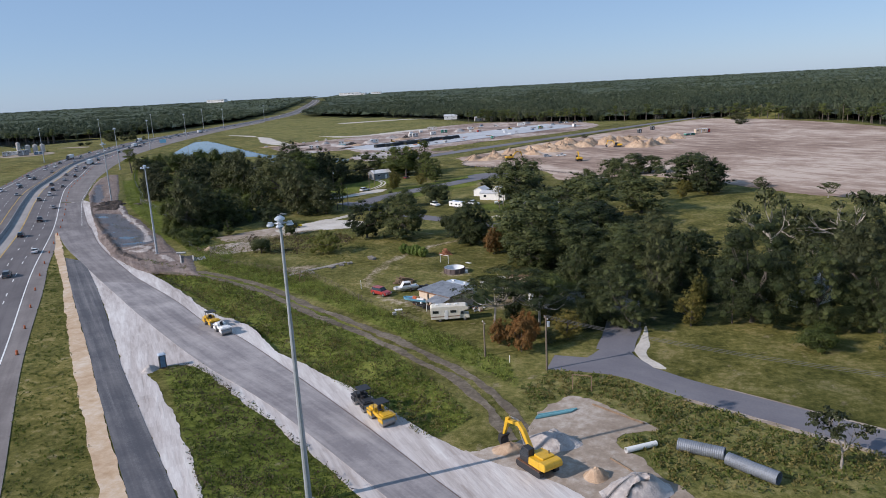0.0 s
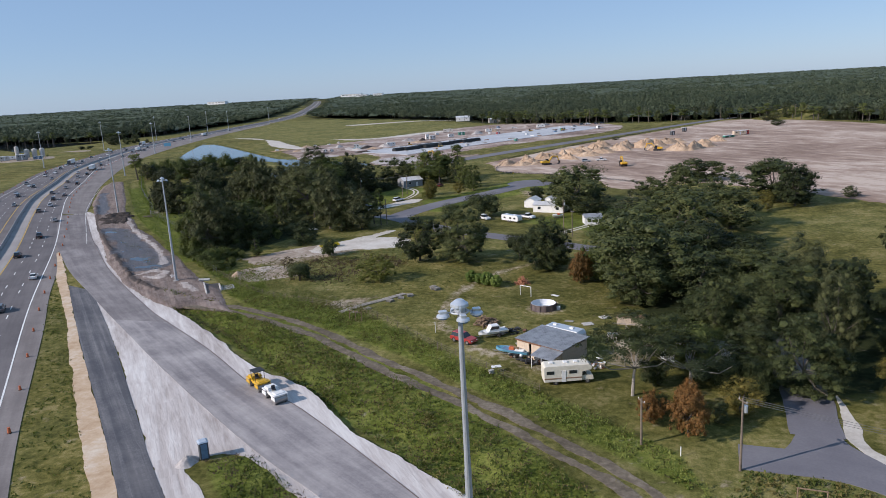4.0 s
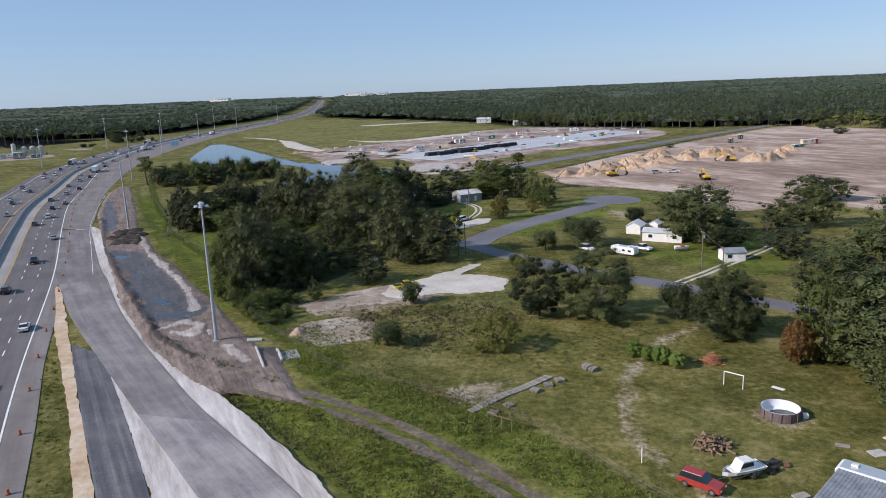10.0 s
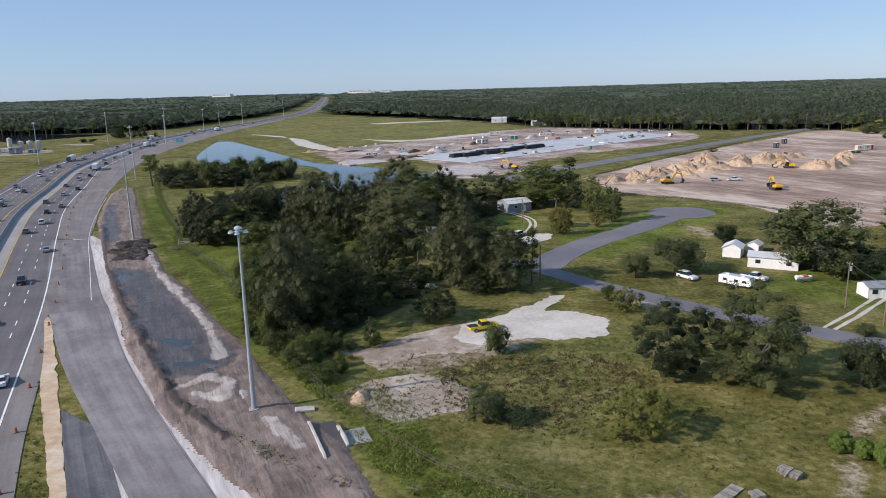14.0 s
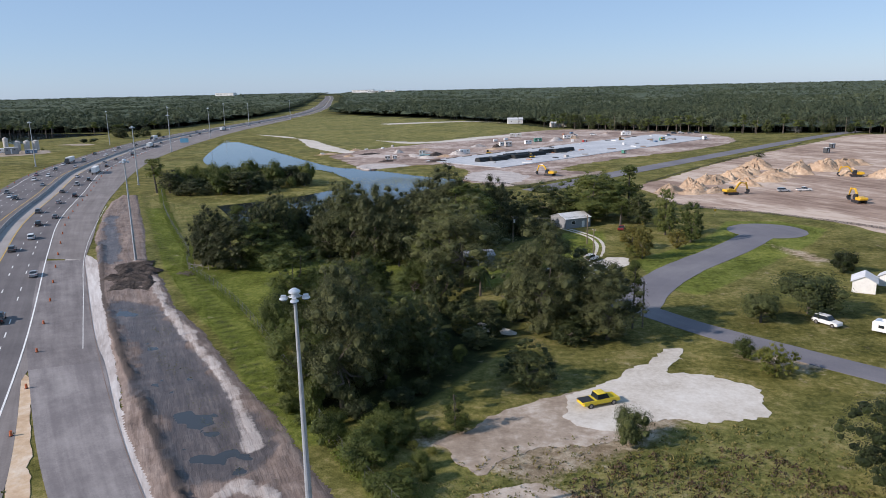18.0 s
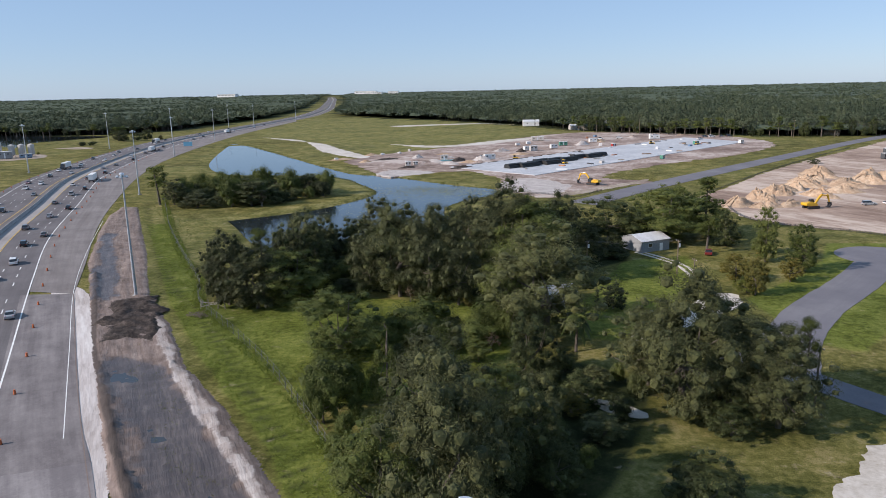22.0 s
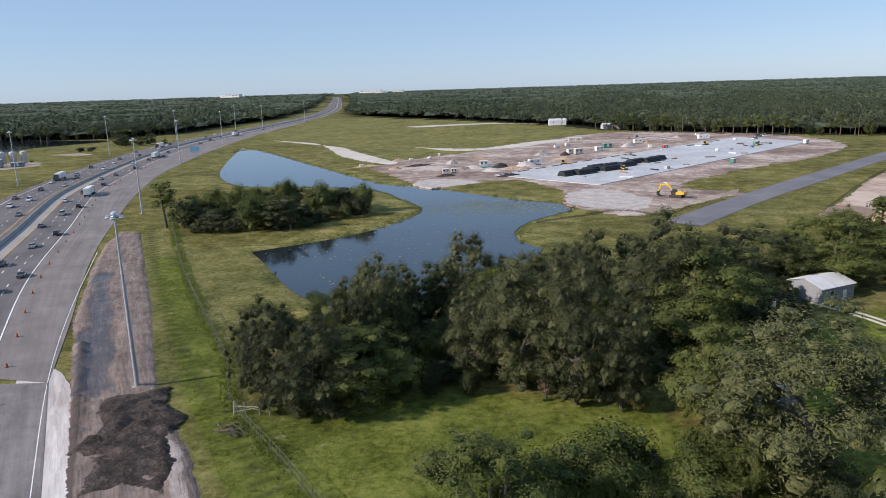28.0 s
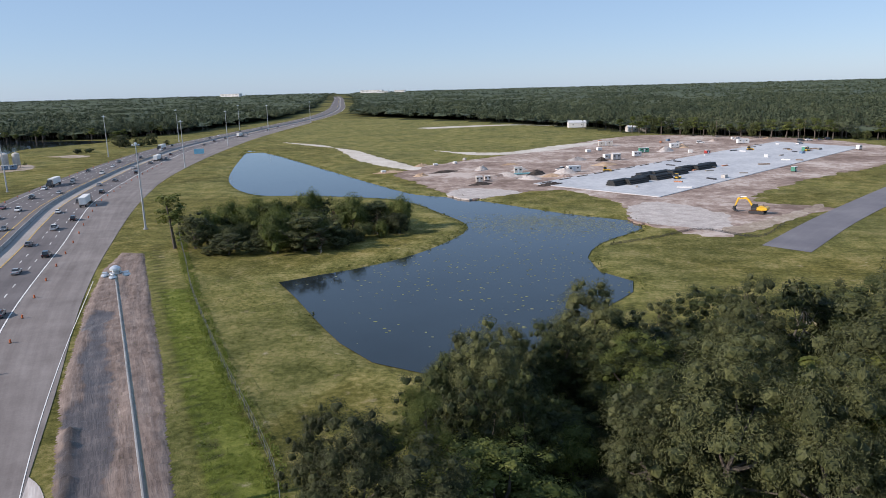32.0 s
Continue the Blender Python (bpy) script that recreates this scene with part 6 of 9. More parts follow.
def woodland(name, poly, seed, label, skip=None):
    """Woods to the horizon: many small crowns near their edge, broader ones farther off, over a dark understorey."""
    rnd = np.random.default_rng(seed)
    verts, faces, tv, tf = [], [], [], []
    total = 0
    for r0, r1, gap, quads, size, hh, wide in ((380, 1050, 7.0, 60, 0.72, 13.5, 4.2), (1050, 1700, 9.5, 22, 1.2, 12.5, 4.4), (1700, 2700, 16, 12, 1.8, 12.5, 5.5), (2700, 5000, 32, 8, 2.8, 12.5, 8)):
        n = int((2 * r1 / gap) * (r1 / gap))
        x, y = rnd.uniform(-r1 * 0.98, r1 * 0.98, n), rnd.uniform(0, r1, n) + 150
        rr = np.hypot(x + 80, y - 150)
        look_ok = np.abs(np.arctan2(x + 80 + 0.09 * y, y - 40)) < radians(50)
        ok = (rr > r0) & (rr < r1) & look_ok & inside(x, y, poly)
        x, y = x[ok], y[ok]
        h = hh * (rnd.uniform(0.55, 1.35, len(x)) if r0 < 1600 else rnd.uniform(0.8, 1.15, len(x))) * (0.75 + 0.5 * np.array([noise.noise((a * 0.006, b * 0.006, seed)) * 0.5 + 0.5 for a, b in zip(x, y)]))
        tall = rnd.uniform(size=len(x)) < (0.14 if r0 < 1000 else 0.03)
        h = np.where(tall, h * 1.3, h)
        z = far_rise(x, y)
        w = wide * rnd.uniform(0.65, 1.3, len(x)) * np.where(tall, 0.7, 1)
        k = quads
        u = rnd.normal(size=(len(x), k, 3))
        u /= np.linalg.norm(u, axis=2)[..., None]
        u[..., 2] = np.abs(u[..., 2]) * 1.3 - 0.4
        c = np.stack([x, y, z + h * 0.68], 1)[:, None] + u * np.stack([1.2 * w, 1.2 * w, h * 0.32], 1)[:, None] * rnd.uniform(0.55, 1.05, (len(x), k, 1))
        nr = u * (1, 1, 1.2) + rnd.normal(scale=0.16, size=u.shape)
        nr /= np.linalg.norm(nr, axis=2)[..., None]
        t = np.cross(nr, rnd.normal(size=u.shape))
        t /= np.linalg.norm(t, axis=2)[..., None] + 1e-9
        b = np.cross(nr, t)
        s = size * rnd.uniform(0.6, 1.3, (len(x), k, 1))
        q = np.stack([c - t * s, c - b * s * 0.7, c + t * s, c + b * s * 0.7], 2).reshape(-1, 3)
        faces.append(np.arange(len(q)).reshape(-1, 4) + total)
        verts.append(q)
        total += len(q)
        if r0 < 1000:
            for a, bb, zz, hk in zip(x, y, z, h):
                i = len(tv)
                for g in range(3):
                    tv += [(a + 0.2 * math.cos(2.1 * g), bb + 0.2 * math.sin(2.1 * g), zz - 0.2), (a + 0.1 * math.cos(2.1 * g), bb + 0.1 * math.sin(2.1 * g), zz + hk * 0.75)]
                tf += [(i, i + 2, i + 3, i + 1), (i + 2, i + 4, i + 5, i + 3), (i + 4, i, i + 1, i + 5)]
    me = bpy.data.meshes.new(name)
    v, f = np.concatenate(verts), np.concatenate(faces)
    me.vertices.add(len(v)), me.loops.add(f.size), me.polygons.add(len(f))
    me.vertices.foreach_set("co", v.ravel())
    me.loops.foreach_set("vertex_index", f.ravel())
    me.polygons.foreach_set("loop_start", np.arange(0, f.size, 4))
    me.update(calc_edges=True)
    me.materials.append(MATS["hazed_forest_leaves"])
    root = tagged(new(name), label, "woods", kind="stuff")
    crowns = new("crowns", me)
    crowns.parent = root
    tagged(crowns, kind="stuff")
    if tf:
        tr = new("trunks", mesh_of("trunks", tv, tf, "bark"))
        tr.parent = root
        tagged(tr, kind="stuff")
    return len(f)


def canopy(name, poly, seed):
    """A rough leafy understorey inside the woods, so that no ground shows between the crowns."""
    xs = np.concatenate([np.arange(-1500, 1500, 14.0), np.arange(1500, 4600, 45.0), np.arange(-4600, -1500, 45.0)])
    xs = np.sort(xs)
    ys = np.concatenate([np.arange(160, 1400, 14.0), np.arange(1400, 5000, 40.0)])
    gx, gy = np.meshgrid(xs, ys)
    px, py = gx.ravel(), gy.ravel()
    d = inside(px, py, poly)
    rnd = np.random.default_rng(seed)
    deep = np.clip((np.hypot(px + 80, py - 150) - 900) / 500, 0, 1)
    pz = far_rise(px, py) + np.where(d, rnd.uniform(3.0, 8.0, len(px)) + 4.0 * deep, 0)
    idx = np.arange(len(px)).reshape(gx.shape)
    q = np.stack([idx[:-1, :-1], idx[:-1, 1:], idx[1:, 1:], idx[1:, :-1]], -1).reshape(-1, 4)
    ok = d[q].all(1) & (np.hypot(px[q[:, 0]], py[q[:, 0]] - 100) < 4700)
    q = q[ok]
    used = np.unique(q)
    remap = np.full(len(px), -1)
    remap[used] = np.arange(len(used))
    me = mesh_of(name, np.stack([px, py, pz], 1)[used].tolist(), remap[q].tolist(), "hazed_forest_leaves", True)
    tagged(new(name, me), "dense dark understorey of the far woods", "woods", kind="stuff")


woodland("woods", FOREST_EDGE, 5, "wide flat forest of pines and oaks reaching to the horizon")
woodland("woods", WEST_WOODS, 6, "dark pine forest beyond the highway")
for i, poly in enumerate((FOREST_EDGE, WEST_WOODS)):
    canopy("understorey", poly, 50 + i)

# pines along the edge of the woods
rnd = random.Random(91)
for edge, n in (([(-127, 890), (-65, 826), (-10, 798), (47, 764), (117, 765), (176, 708), (220, 628), (224, 536)], 64), ([(-905, 880), (-726, 868), (-645, 888), (-616, 968)], 22)):
    for q in even(edge, n):
        plant("p" if rnd.random() < 0.7 else "O", q.x + rnd.uniform(-3, 3), q.y + rnd.uniform(-6, 4), rnd.uniform(11, 18), rnd.uniform(6, 9), rnd.randrange(9999))
# ---- weeds and rough grass ----
leafage("bank_leaves", (0.062, 0.088, 0.014), (0.128, 0.166, 0.032), (0.205, 0.235, 0.058), 0.3)
WHITE_PAD = [(-92.1, 218.6), (-82.9, 229.2), (-66.3, 224.4), (-65.9, 217.9), (-72.0, 213.6), (-80.8, 213.2), (-87.4, 209.4)]


def tufts(name, poly, density, tall, wide, mat, label, seed, size=0.24, blades=8, keep=None, slim=0.45):
    """Bushy weeds over an area: many small leaf sprays, taller and thinner by chance."""
    rnd = np.random.default_rng(seed)
    q = np.array([tuple(p)[:2] for p in poly])
    lo, hi = q.min(0), q.max(0)
    n = int((hi[0] - lo[0]) * (hi[1] - lo[1]) * density)
    x, y = rnd.uniform(lo[0], hi[0], n), rnd.uniform(lo[1], hi[1], n)
    ok = inside(x, y, poly)
    if keep is not None:
        ok &= keep(x, y)
    patch = np.array([noise.noise((a * 0.16, b * 0.16, seed)) for a, b in zip(x, y)])
    ok &= rnd.uniform(-0.75, 0.45, n) < patch
    x, y, patch = x[ok], y[ok], patch[ok]
    z = land_height(x, y)
    h = tall * rnd.uniform(0.35, 1.35, len(x)) * (0.8 + 0.9 * patch)
    u = rnd.normal(size=(len(x), blades, 3))
    u /= np.linalg.norm(u, axis=2)[..., None]
    u[..., 2] = np.abs(u[..., 2])
    c = np.stack([x, y, z], 1)[:, None] + u * np.stack([np.full(len(x), wide), np.full(len(x), wide), h], 1)[:, None] * rnd.uniform(0.5, 1, (len(x), blades, 1))
    nr = u + rnd.normal(scale=0.6, size=u.shape)
    nr /= np.linalg.norm(nr, axis=2)[..., None]
    t = np.cross(nr, rnd.normal(size=u.shape)) + (0, 0, 0.6)
    t /= np.linalg.norm(t, axis=2)[..., None]
    b = np.cross(nr, t)
    s = size * rnd.uniform(0.6, 1.3, (len(x), blades, 1))
    v = np.stack([c - t * s, c - b * s * slim, c + t * s, c + b * s * slim], 2).reshape(-1, 3)
    v[:, 2] = np.maximum(v[:, 2], np.repeat(z, 4 * blades) - 0.05)
    me = mesh_of(name, v.tolist(), np.arange(len(v)).reshape(-1, 4).tolist(), mat)
    return tagged(new(name, me), label, "weeds", kind="stuff")


off_track = lambda x, y: line_gap(x, y, DIRT_ROAD) > 2.5
tufts("rough_grass", [(q.x, q.y) for q in side(DIRT_ROAD, -2.6)] + [(q.x, q.y) for q in side(DIRT_ROAD, 2.6)][::-1], 3.0, 0.25, 0.3, "dry_weed_leaves", "dry grass on the crown of the track", 33, 0.11, 6, lambda x, y: (line_gap(x, y, DIRT_ROAD) < 0.6) | (line_gap(x, y, DIRT_ROAD) > 1.9), slim=0.25)
tufts("weeds", GRASS_BANDS["ditch_weeds"], 2.0, 1.3, 0.5, "weed_leaves", "tall green weeds along the wet ditch", 1, 0.2, 8, off_track, 0.35)
tufts("weeds", GRASS_BANDS["ditch_weeds"], 2.0, 1.1, 0.5, "dry_weed_leaves", "yellowing weeds along the wet ditch", 2, 0.19, 7, off_track, 0.35)
tufts("weeds", GRASS_BANDS["ditch_weeds"], 0.9, 1.4, 0.5, "brown_leaves", "brown seeding stalks along the wet ditch", 34, 0.18, 7, off_track, 0.3)
tufts("weeds", GRASS_BANDS["back_weeds"], 1.0, 1.2, 0.5, "dry_weed_leaves", "yellowing weeds on the ditch bank", 35, 0.19, 7, off_track, 0.35)
tufts("weeds", GRASS_BANDS["back_weeds"], 2.6, 1.3, 0.5, "bank_leaves", "bright green weeds on the ditch bank", 3, 0.2, 8, off_track, 0.35)
tufts("weeds", DRY_BANDS["back_edge"], 1.6, 1.1, 0.6, "dry_weed_leaves", "yellow-green weeds along the yard edge", 4, 0.15, 8, slim=0.3)
tufts("weeds", DRY_BANDS["ramp_edge"], 1.0, 0.8, 0.5, "grey_leaves", "grey-green weeds along the ramp edge", 5, 0.22, 7, off_track)
tufts("weeds", GRASS_BANDS["island"], 2.8, 1.0, 0.5, "weed_leaves", "dense green weeds between the ramps", 6, 0.18, 8, slim=0.35)
tufts("weeds", GRASS_BANDS["island"], 1.7, 1.0, 0.5, "brown_leaves", "brown seeding weeds between the ramps", 7, 0.18, 7, slim=0.35)
FENCE_RUN = curve([(-289.8, 434.9), (-260.4, 389.4), (-220.6, 331.4), (-196.3, 298.8), (-187.4, 283.2), (-154.6, 248.1), (-133.6, 220.4), (-119.9, 200.8), (-107.5, 186.9)], 6)
tufts("weeds", GRASS_BANDS["fence_green"], 4.0, 0.45, 0.35, "bank_leaves", "lush green grass along the fence", 8, 0.13, 7, slim=0.22)
tufts("weeds", [(-294, 434), (-285, 440), (-215, 334), (-180, 283), (-128, 221), (-103, 188), (-111, 183), (-160, 246), (-200, 296), (-228, 330)], 5.0, 1.2, 0.5, "bank_leaves", "tall bright green weeds climbing the fence", 31, 0.17, 8, lambda x, y: line_gap(x, y, FENCE_RUN) < 1.3)
tufts("weeds", GRASS_BANDS["meadow"], 3.2, 0.4, 0.35, "bank_leaves", "rough meadow grass beside the wood", 9, 0.12, 6, slim=0.22)
tufts("weeds", GRASS_BANDS["pond_side"], 2.0, 0.4, 0.4, "reed_leaves", "rough weeds above the pond", 10, 0.14, 6, slim=0.22)
tufts("weeds", DRY_BANDS["weedy_lot"], 0.55, 0.5, 0.6, "dry_weed_leaves", "thin dry weeds on the sandy lot", 11, 0.2, 7)
tufts("weeds", DRY_BANDS["yard_south"], 2.4, 0.6, 0.45, "dry_weed_leaves", "rough yellowing weeds beside the lane", 12, 0.2, 7, lambda x, y: (line_gap(x, y, LANE) > 3.6) & (within(x, y, SAND_YARD) > 0.5))
tufts("weeds", DRY_BANDS["yard_south"], 1.6, 0.8, 0.5, "weed_leaves", "green weeds round the stored pipes", 13, 0.22, 7, lambda x, y: (line_gap(x, y, LANE) > 3.6) & (within(x, y, SAND_YARD) > 0.5))
YARD = [(-100, 186), (-83, 172), (-60, 159), (-41, 141), (-20, 122), (-14, 128), (-10, 150), (-14, 172), (-22, 186), (-50, 188), (-58, 205), (-72, 212)]
tufts("turf", YARD, 1.5, 0.14, 0.25, "reed_leaves", "patchy mown grass of the yard", 21, 0.12, 5, slim=0.25)
tufts("turf", YARD, 1.1, 0.16, 0.25, "dry_weed_leaves", "dry grass in the yard", 22, 0.12, 5, slim=0.25)
BANK = [(-112, 191), (-103, 196), (-92, 184), (-80, 173), (-62, 161), (-54, 153), (-64, 149), (-82, 157), (-97, 170), (-104, 180)]
tufts("weeds", BANK, 3.0, 0.9, 0.45, "weed_leaves", "lush green weeds on the ditch bank", 23, 0.14, 8, slim=0.3)
tufts("weeds", BANK, 0.9, 1.0, 0.5, "dry_weed_leaves", "yellowing weeds on the ditch bank", 24, 0.13, 7, slim=0.3)
tufts("lush_grass", GRASS_BANDS["culvert_slope"], 4.0, 0.5, 0.35, "bank_leaves", "lush bright green grass on the culvert slope", 28, 0.16, 7)
PATCH = [(-100, 205), (-60, 216), (-42, 200), (-30, 186), (-55, 172), (-75, 176), (-98, 190)]
tufts("weeds", PATCH, 0.6, 0.55, 0.45, "reed_leaves", "scattered weeds on the sandy ground", 25, 0.18, 6, lambda x, y: (line_gap(x, y, STREET) > 5) & (within(x, y, WHITE_PAD) > 0))
SCRUB = [(-92, 196), (-84, 204), (-70, 207), (-60, 199), (-62, 186), (-74, 178), (-88, 182)]
tufts("brush", SCRUB, 1.3, 0.7, 0.5, "brown_leaves", "dead brown brush and cut stems", 26, 0.2, 8)
tufts("brush", SCRUB, 0.7, 0.6, 0.5, "dry_weed_leaves", "dry yellow brush on the sandy ground", 27, 0.18, 7)
MARGIN = [(-225, 385), (-212, 350), (-195, 345), (-180, 350), (-160, 360), (-140, 395), (-140, 440), (-100, 470), (-200, 560), (-300, 640), (-420, 760), (-440, 750), (-330, 600), (-280, 520), (-290, 470), (-270, 410)]
tufts("reeds", MARGIN, 0.55, 0.9, 0.6, "reed_leaves", "yellow-green reeds round the pond edge", 14, 0.26, 6, lambda x, y: np.abs(within(x, y, POND_EDGE) - 1.0) < 1.6)
VERGE = [(-118, 190), (-140, 214), (-165, 243), (-190, 276), (-215, 312), (-245, 356), (-275, 405), (-283, 402), (-252, 350), (-222, 304), (-196, 268), (-170, 236), (-146, 210), (-124, 188)]
tufts("rough_grass", VERGE, 3.0, 0.28, 0.35, "reed_leaves", "rough mown grass on the verge by the fence", 15, 0.11, 6, slim=0.22)
STRIP = GRASS_L + GRASS_R[::-1]
tufts("rough_grass", STRIP, 1.3, 0.32, 0.4, "weed_leaves", "rough grass strip beside the highway shoulder", 16, 0.17, 6)

# floating leaves on the pond
rnd = np.random.default_rng(77)
lv, lf = [], []
for cx, cy, sx, sy, n in ((-168, 452, 22, 9, 2600), (-172, 462, 14, 6, 900), (-165, 410, 26, 26, 520), (-180, 375, 22, 22, 260), (-205, 395, 12, 10, 60)):
    xs, ys = rnd.normal(cx, sx, n), rnd.normal(cy, sy, n)
    good = within(xs, ys, POND_EDGE) < -1.2
    for x, y in zip(xs[good], ys[good]):
        k, r = len(lv), rnd.uniform(0.1, 0.42)
        m = 7
        lv += [(x + r * rnd.uniform(0.6, 1.3) * math.cos(6.2832 * j / m), y + 0.6 * r * rnd.uniform(0.6, 1.3) * math.sin(6.2832 * j / m), -0.485) for j in range(m)]
        lf.append(tuple(range(k, k + m)))
tagged(new("lily_pads", mesh_of("lily_pads", lv, lf, "algae_leaves")), "scattered floating lily leaves and algae", "lily pads", kind="stuff")
# ---- paints and stuffs for the things ----
plain("yellow_paint", (0.62, 0.36, 0.02), 0.4, vary=0.1, coat=0.2)
plain("black_steel", (0.025, 0.025, 0.028), 0.55, vary=0.2)
plain("rubber", (0.028, 0.027, 0.026), 0.85, vary=0.2)
plain("glass_dark", (0.02, 0.026, 0.032), 0.08, vary=0.05, spec=0.8)
plain("steel", (0.33, 0.32, 0.31), 0.4, metal=0.7, vary=0.15)
plain("rusty_steel", (0.20, 0.10, 0.06), 0.8, vary=0.3, bump=0.3)
plain("dark_plastic", (0.06, 0.065, 0.07), 0.6, vary=0.1)
plain("orange_plastic", (0.48, 0.12, 0.04), 0.6, vary=0.12)
plain("grey_timber", (0.30, 0.28, 0.25), 0.9, vary=0.22, bump=0.5, jitter=0.35)
plain("brown_timber", (0.22, 0.15, 0.095), 0.9, vary=0.25, bump=0.5, jitter=0.3)
plain("tan_wall", (0.55, 0.44, 0.33), 0.85, vary=0.12)
plain("cream_shell", (0.66, 0.62, 0.52), 0.5, vary=0.08)
plain("brown_stripe", (0.25, 0.15, 0.09), 0.5, vary=0.1)
plain("white_shell", (0.74, 0.74, 0.72), 0.45, vary=0.07)
plain("red_paint", (0.33, 0.035, 0.03), 0.35, vary=0.15, coat=0.3)
plain("blue_paint", (0.12, 0.33, 0.47), 0.4, vary=0.15)
plain("blue_shade", (0.12, 0.20, 0.30), 0.5, vary=0.15)
plain("yellow_car", (0.68, 0.50, 0.01), 0.3, vary=0.06, coat=0.5)
plain("car_white", (0.72, 0.72, 0.71), 0.3, vary=0.04, coat=0.5)
plain("car_black", (0.018, 0.018, 0.02), 0.25, vary=0.05, coat=0.6)
plain("car_grey", (0.12, 0.125, 0.13), 0.3, metal=0.3, vary=0.05, coat=0.5)
plain("car_silver", (0.42, 0.43, 0.44), 0.3, metal=0.4, vary=0.05, coat=0.5)
plain("car_maroon", (0.16, 0.02, 0.02), 0.3, vary=0.05, coat=0.5)
plain("tin_roof", (0.34, 0.345, 0.355), 0.5, metal=0.45, vary=0.28, scale=0.7, bump=0.2)
plain("tin_roof_white", (0.62, 0.63, 0.64), 0.5, metal=0.2, vary=0.1, scale=0.7)
plain("grey_siding", (0.24, 0.25, 0.26), 0.7, vary=0.1)
plain("liner_white", (0.72, 0.75, 0.78), 0.4, vary=0.04)
plain("pool_wall", (0.13, 0.10, 0.095), 0.7, vary=0.2)
plain("concrete_pale", (0.46, 0.44, 0.41), 0.9, vary=0.2, scale=0.8, bump=0.3)
plain("pvc_white", (0.72, 0.72, 0.69), 0.4, vary=0.08)
plain("pvc_blue", (0.15, 0.36, 0.40), 0.5, vary=0.15, jitter=0.3)
plain("pipe_black", (0.022, 0.024, 0.024), 0.55, vary=0.15, jitter=0.4)
plain("tarp_tan", (0.45, 0.36, 0.28), 0.9, vary=0.2)
plain("terracotta", (0.40, 0.17, 0.09), 0.8, vary=0.2)
plain("green_box", (0.05, 0.22, 0.16), 0.6, vary=0.1)
plain("pole_wood", (0.17, 0.135, 0.10), 0.9, vary=0.25, bump=0.3)
plain("wire", (0.10, 0.10, 0.10), 0.6, vary=0.05)
plain("fence_wire", (0.15, 0.16, 0.15), 0.5, metal=0.5, vary=0.1)


def flank(bm, outline, y0, y1, taper=0.0, bevel=0.0):
    """A side outline in x and z drawn out along y; taper narrows its upper points."""
    zs = [z for _, z in outline]
    lo, hi, mid = min(zs), max(zs), (y0 + y1) / 2

    def ring(y):
        return [bm.verts.new((x, mid + (y - mid) * (1 - taper * (z - lo) / (hi - lo)), z)) for x, z in outline]

    a, b = ring(y0), ring(y1)
    n = len(a)
    fs = [bm.faces.new(a[::-1]), bm.faces.new(b)] + [bm.faces.new((a[i], a[(i + 1) % n], b[(i + 1) % n], b[i])) for i in range(n)]
    if bevel:
        bmesh.ops.bevel(bm, geom=list({e for f in fs for e in f.edges}), offset=bevel, segments=1, affect="EDGES", clamp_overlap=True)
    bmesh.ops.recalc_face_normals(bm, faces=bm.faces[:])
    return bm


def wheels(root, spots, r, w, name="wheel"):
    for x, y in spots:
        bm = B()
        rod(bm, (x, y - w / 2, r), (x, y + w / 2, r), r, n=16)
        wh = part(name, bm, "rubber", root)
        bm = B()
        rod(bm, (x, y - w / 2 - 0.015, r), (x, y + w / 2 + 0.015, r), r * 0.58, n=12)
        part("rim", bm, "steel", wh, "metal wheel rim")


def lamps(root, x, ys, z, mat, nm, sz=(0.06, 0.32, 0.14)):
    for y in ys:
        part(nm, box(B(), (x, y, z), sz, 0, 0.02), mat, root)


plain("lamp_red", (0.42, 0.02, 0.02), 0.3, vary=0.05)


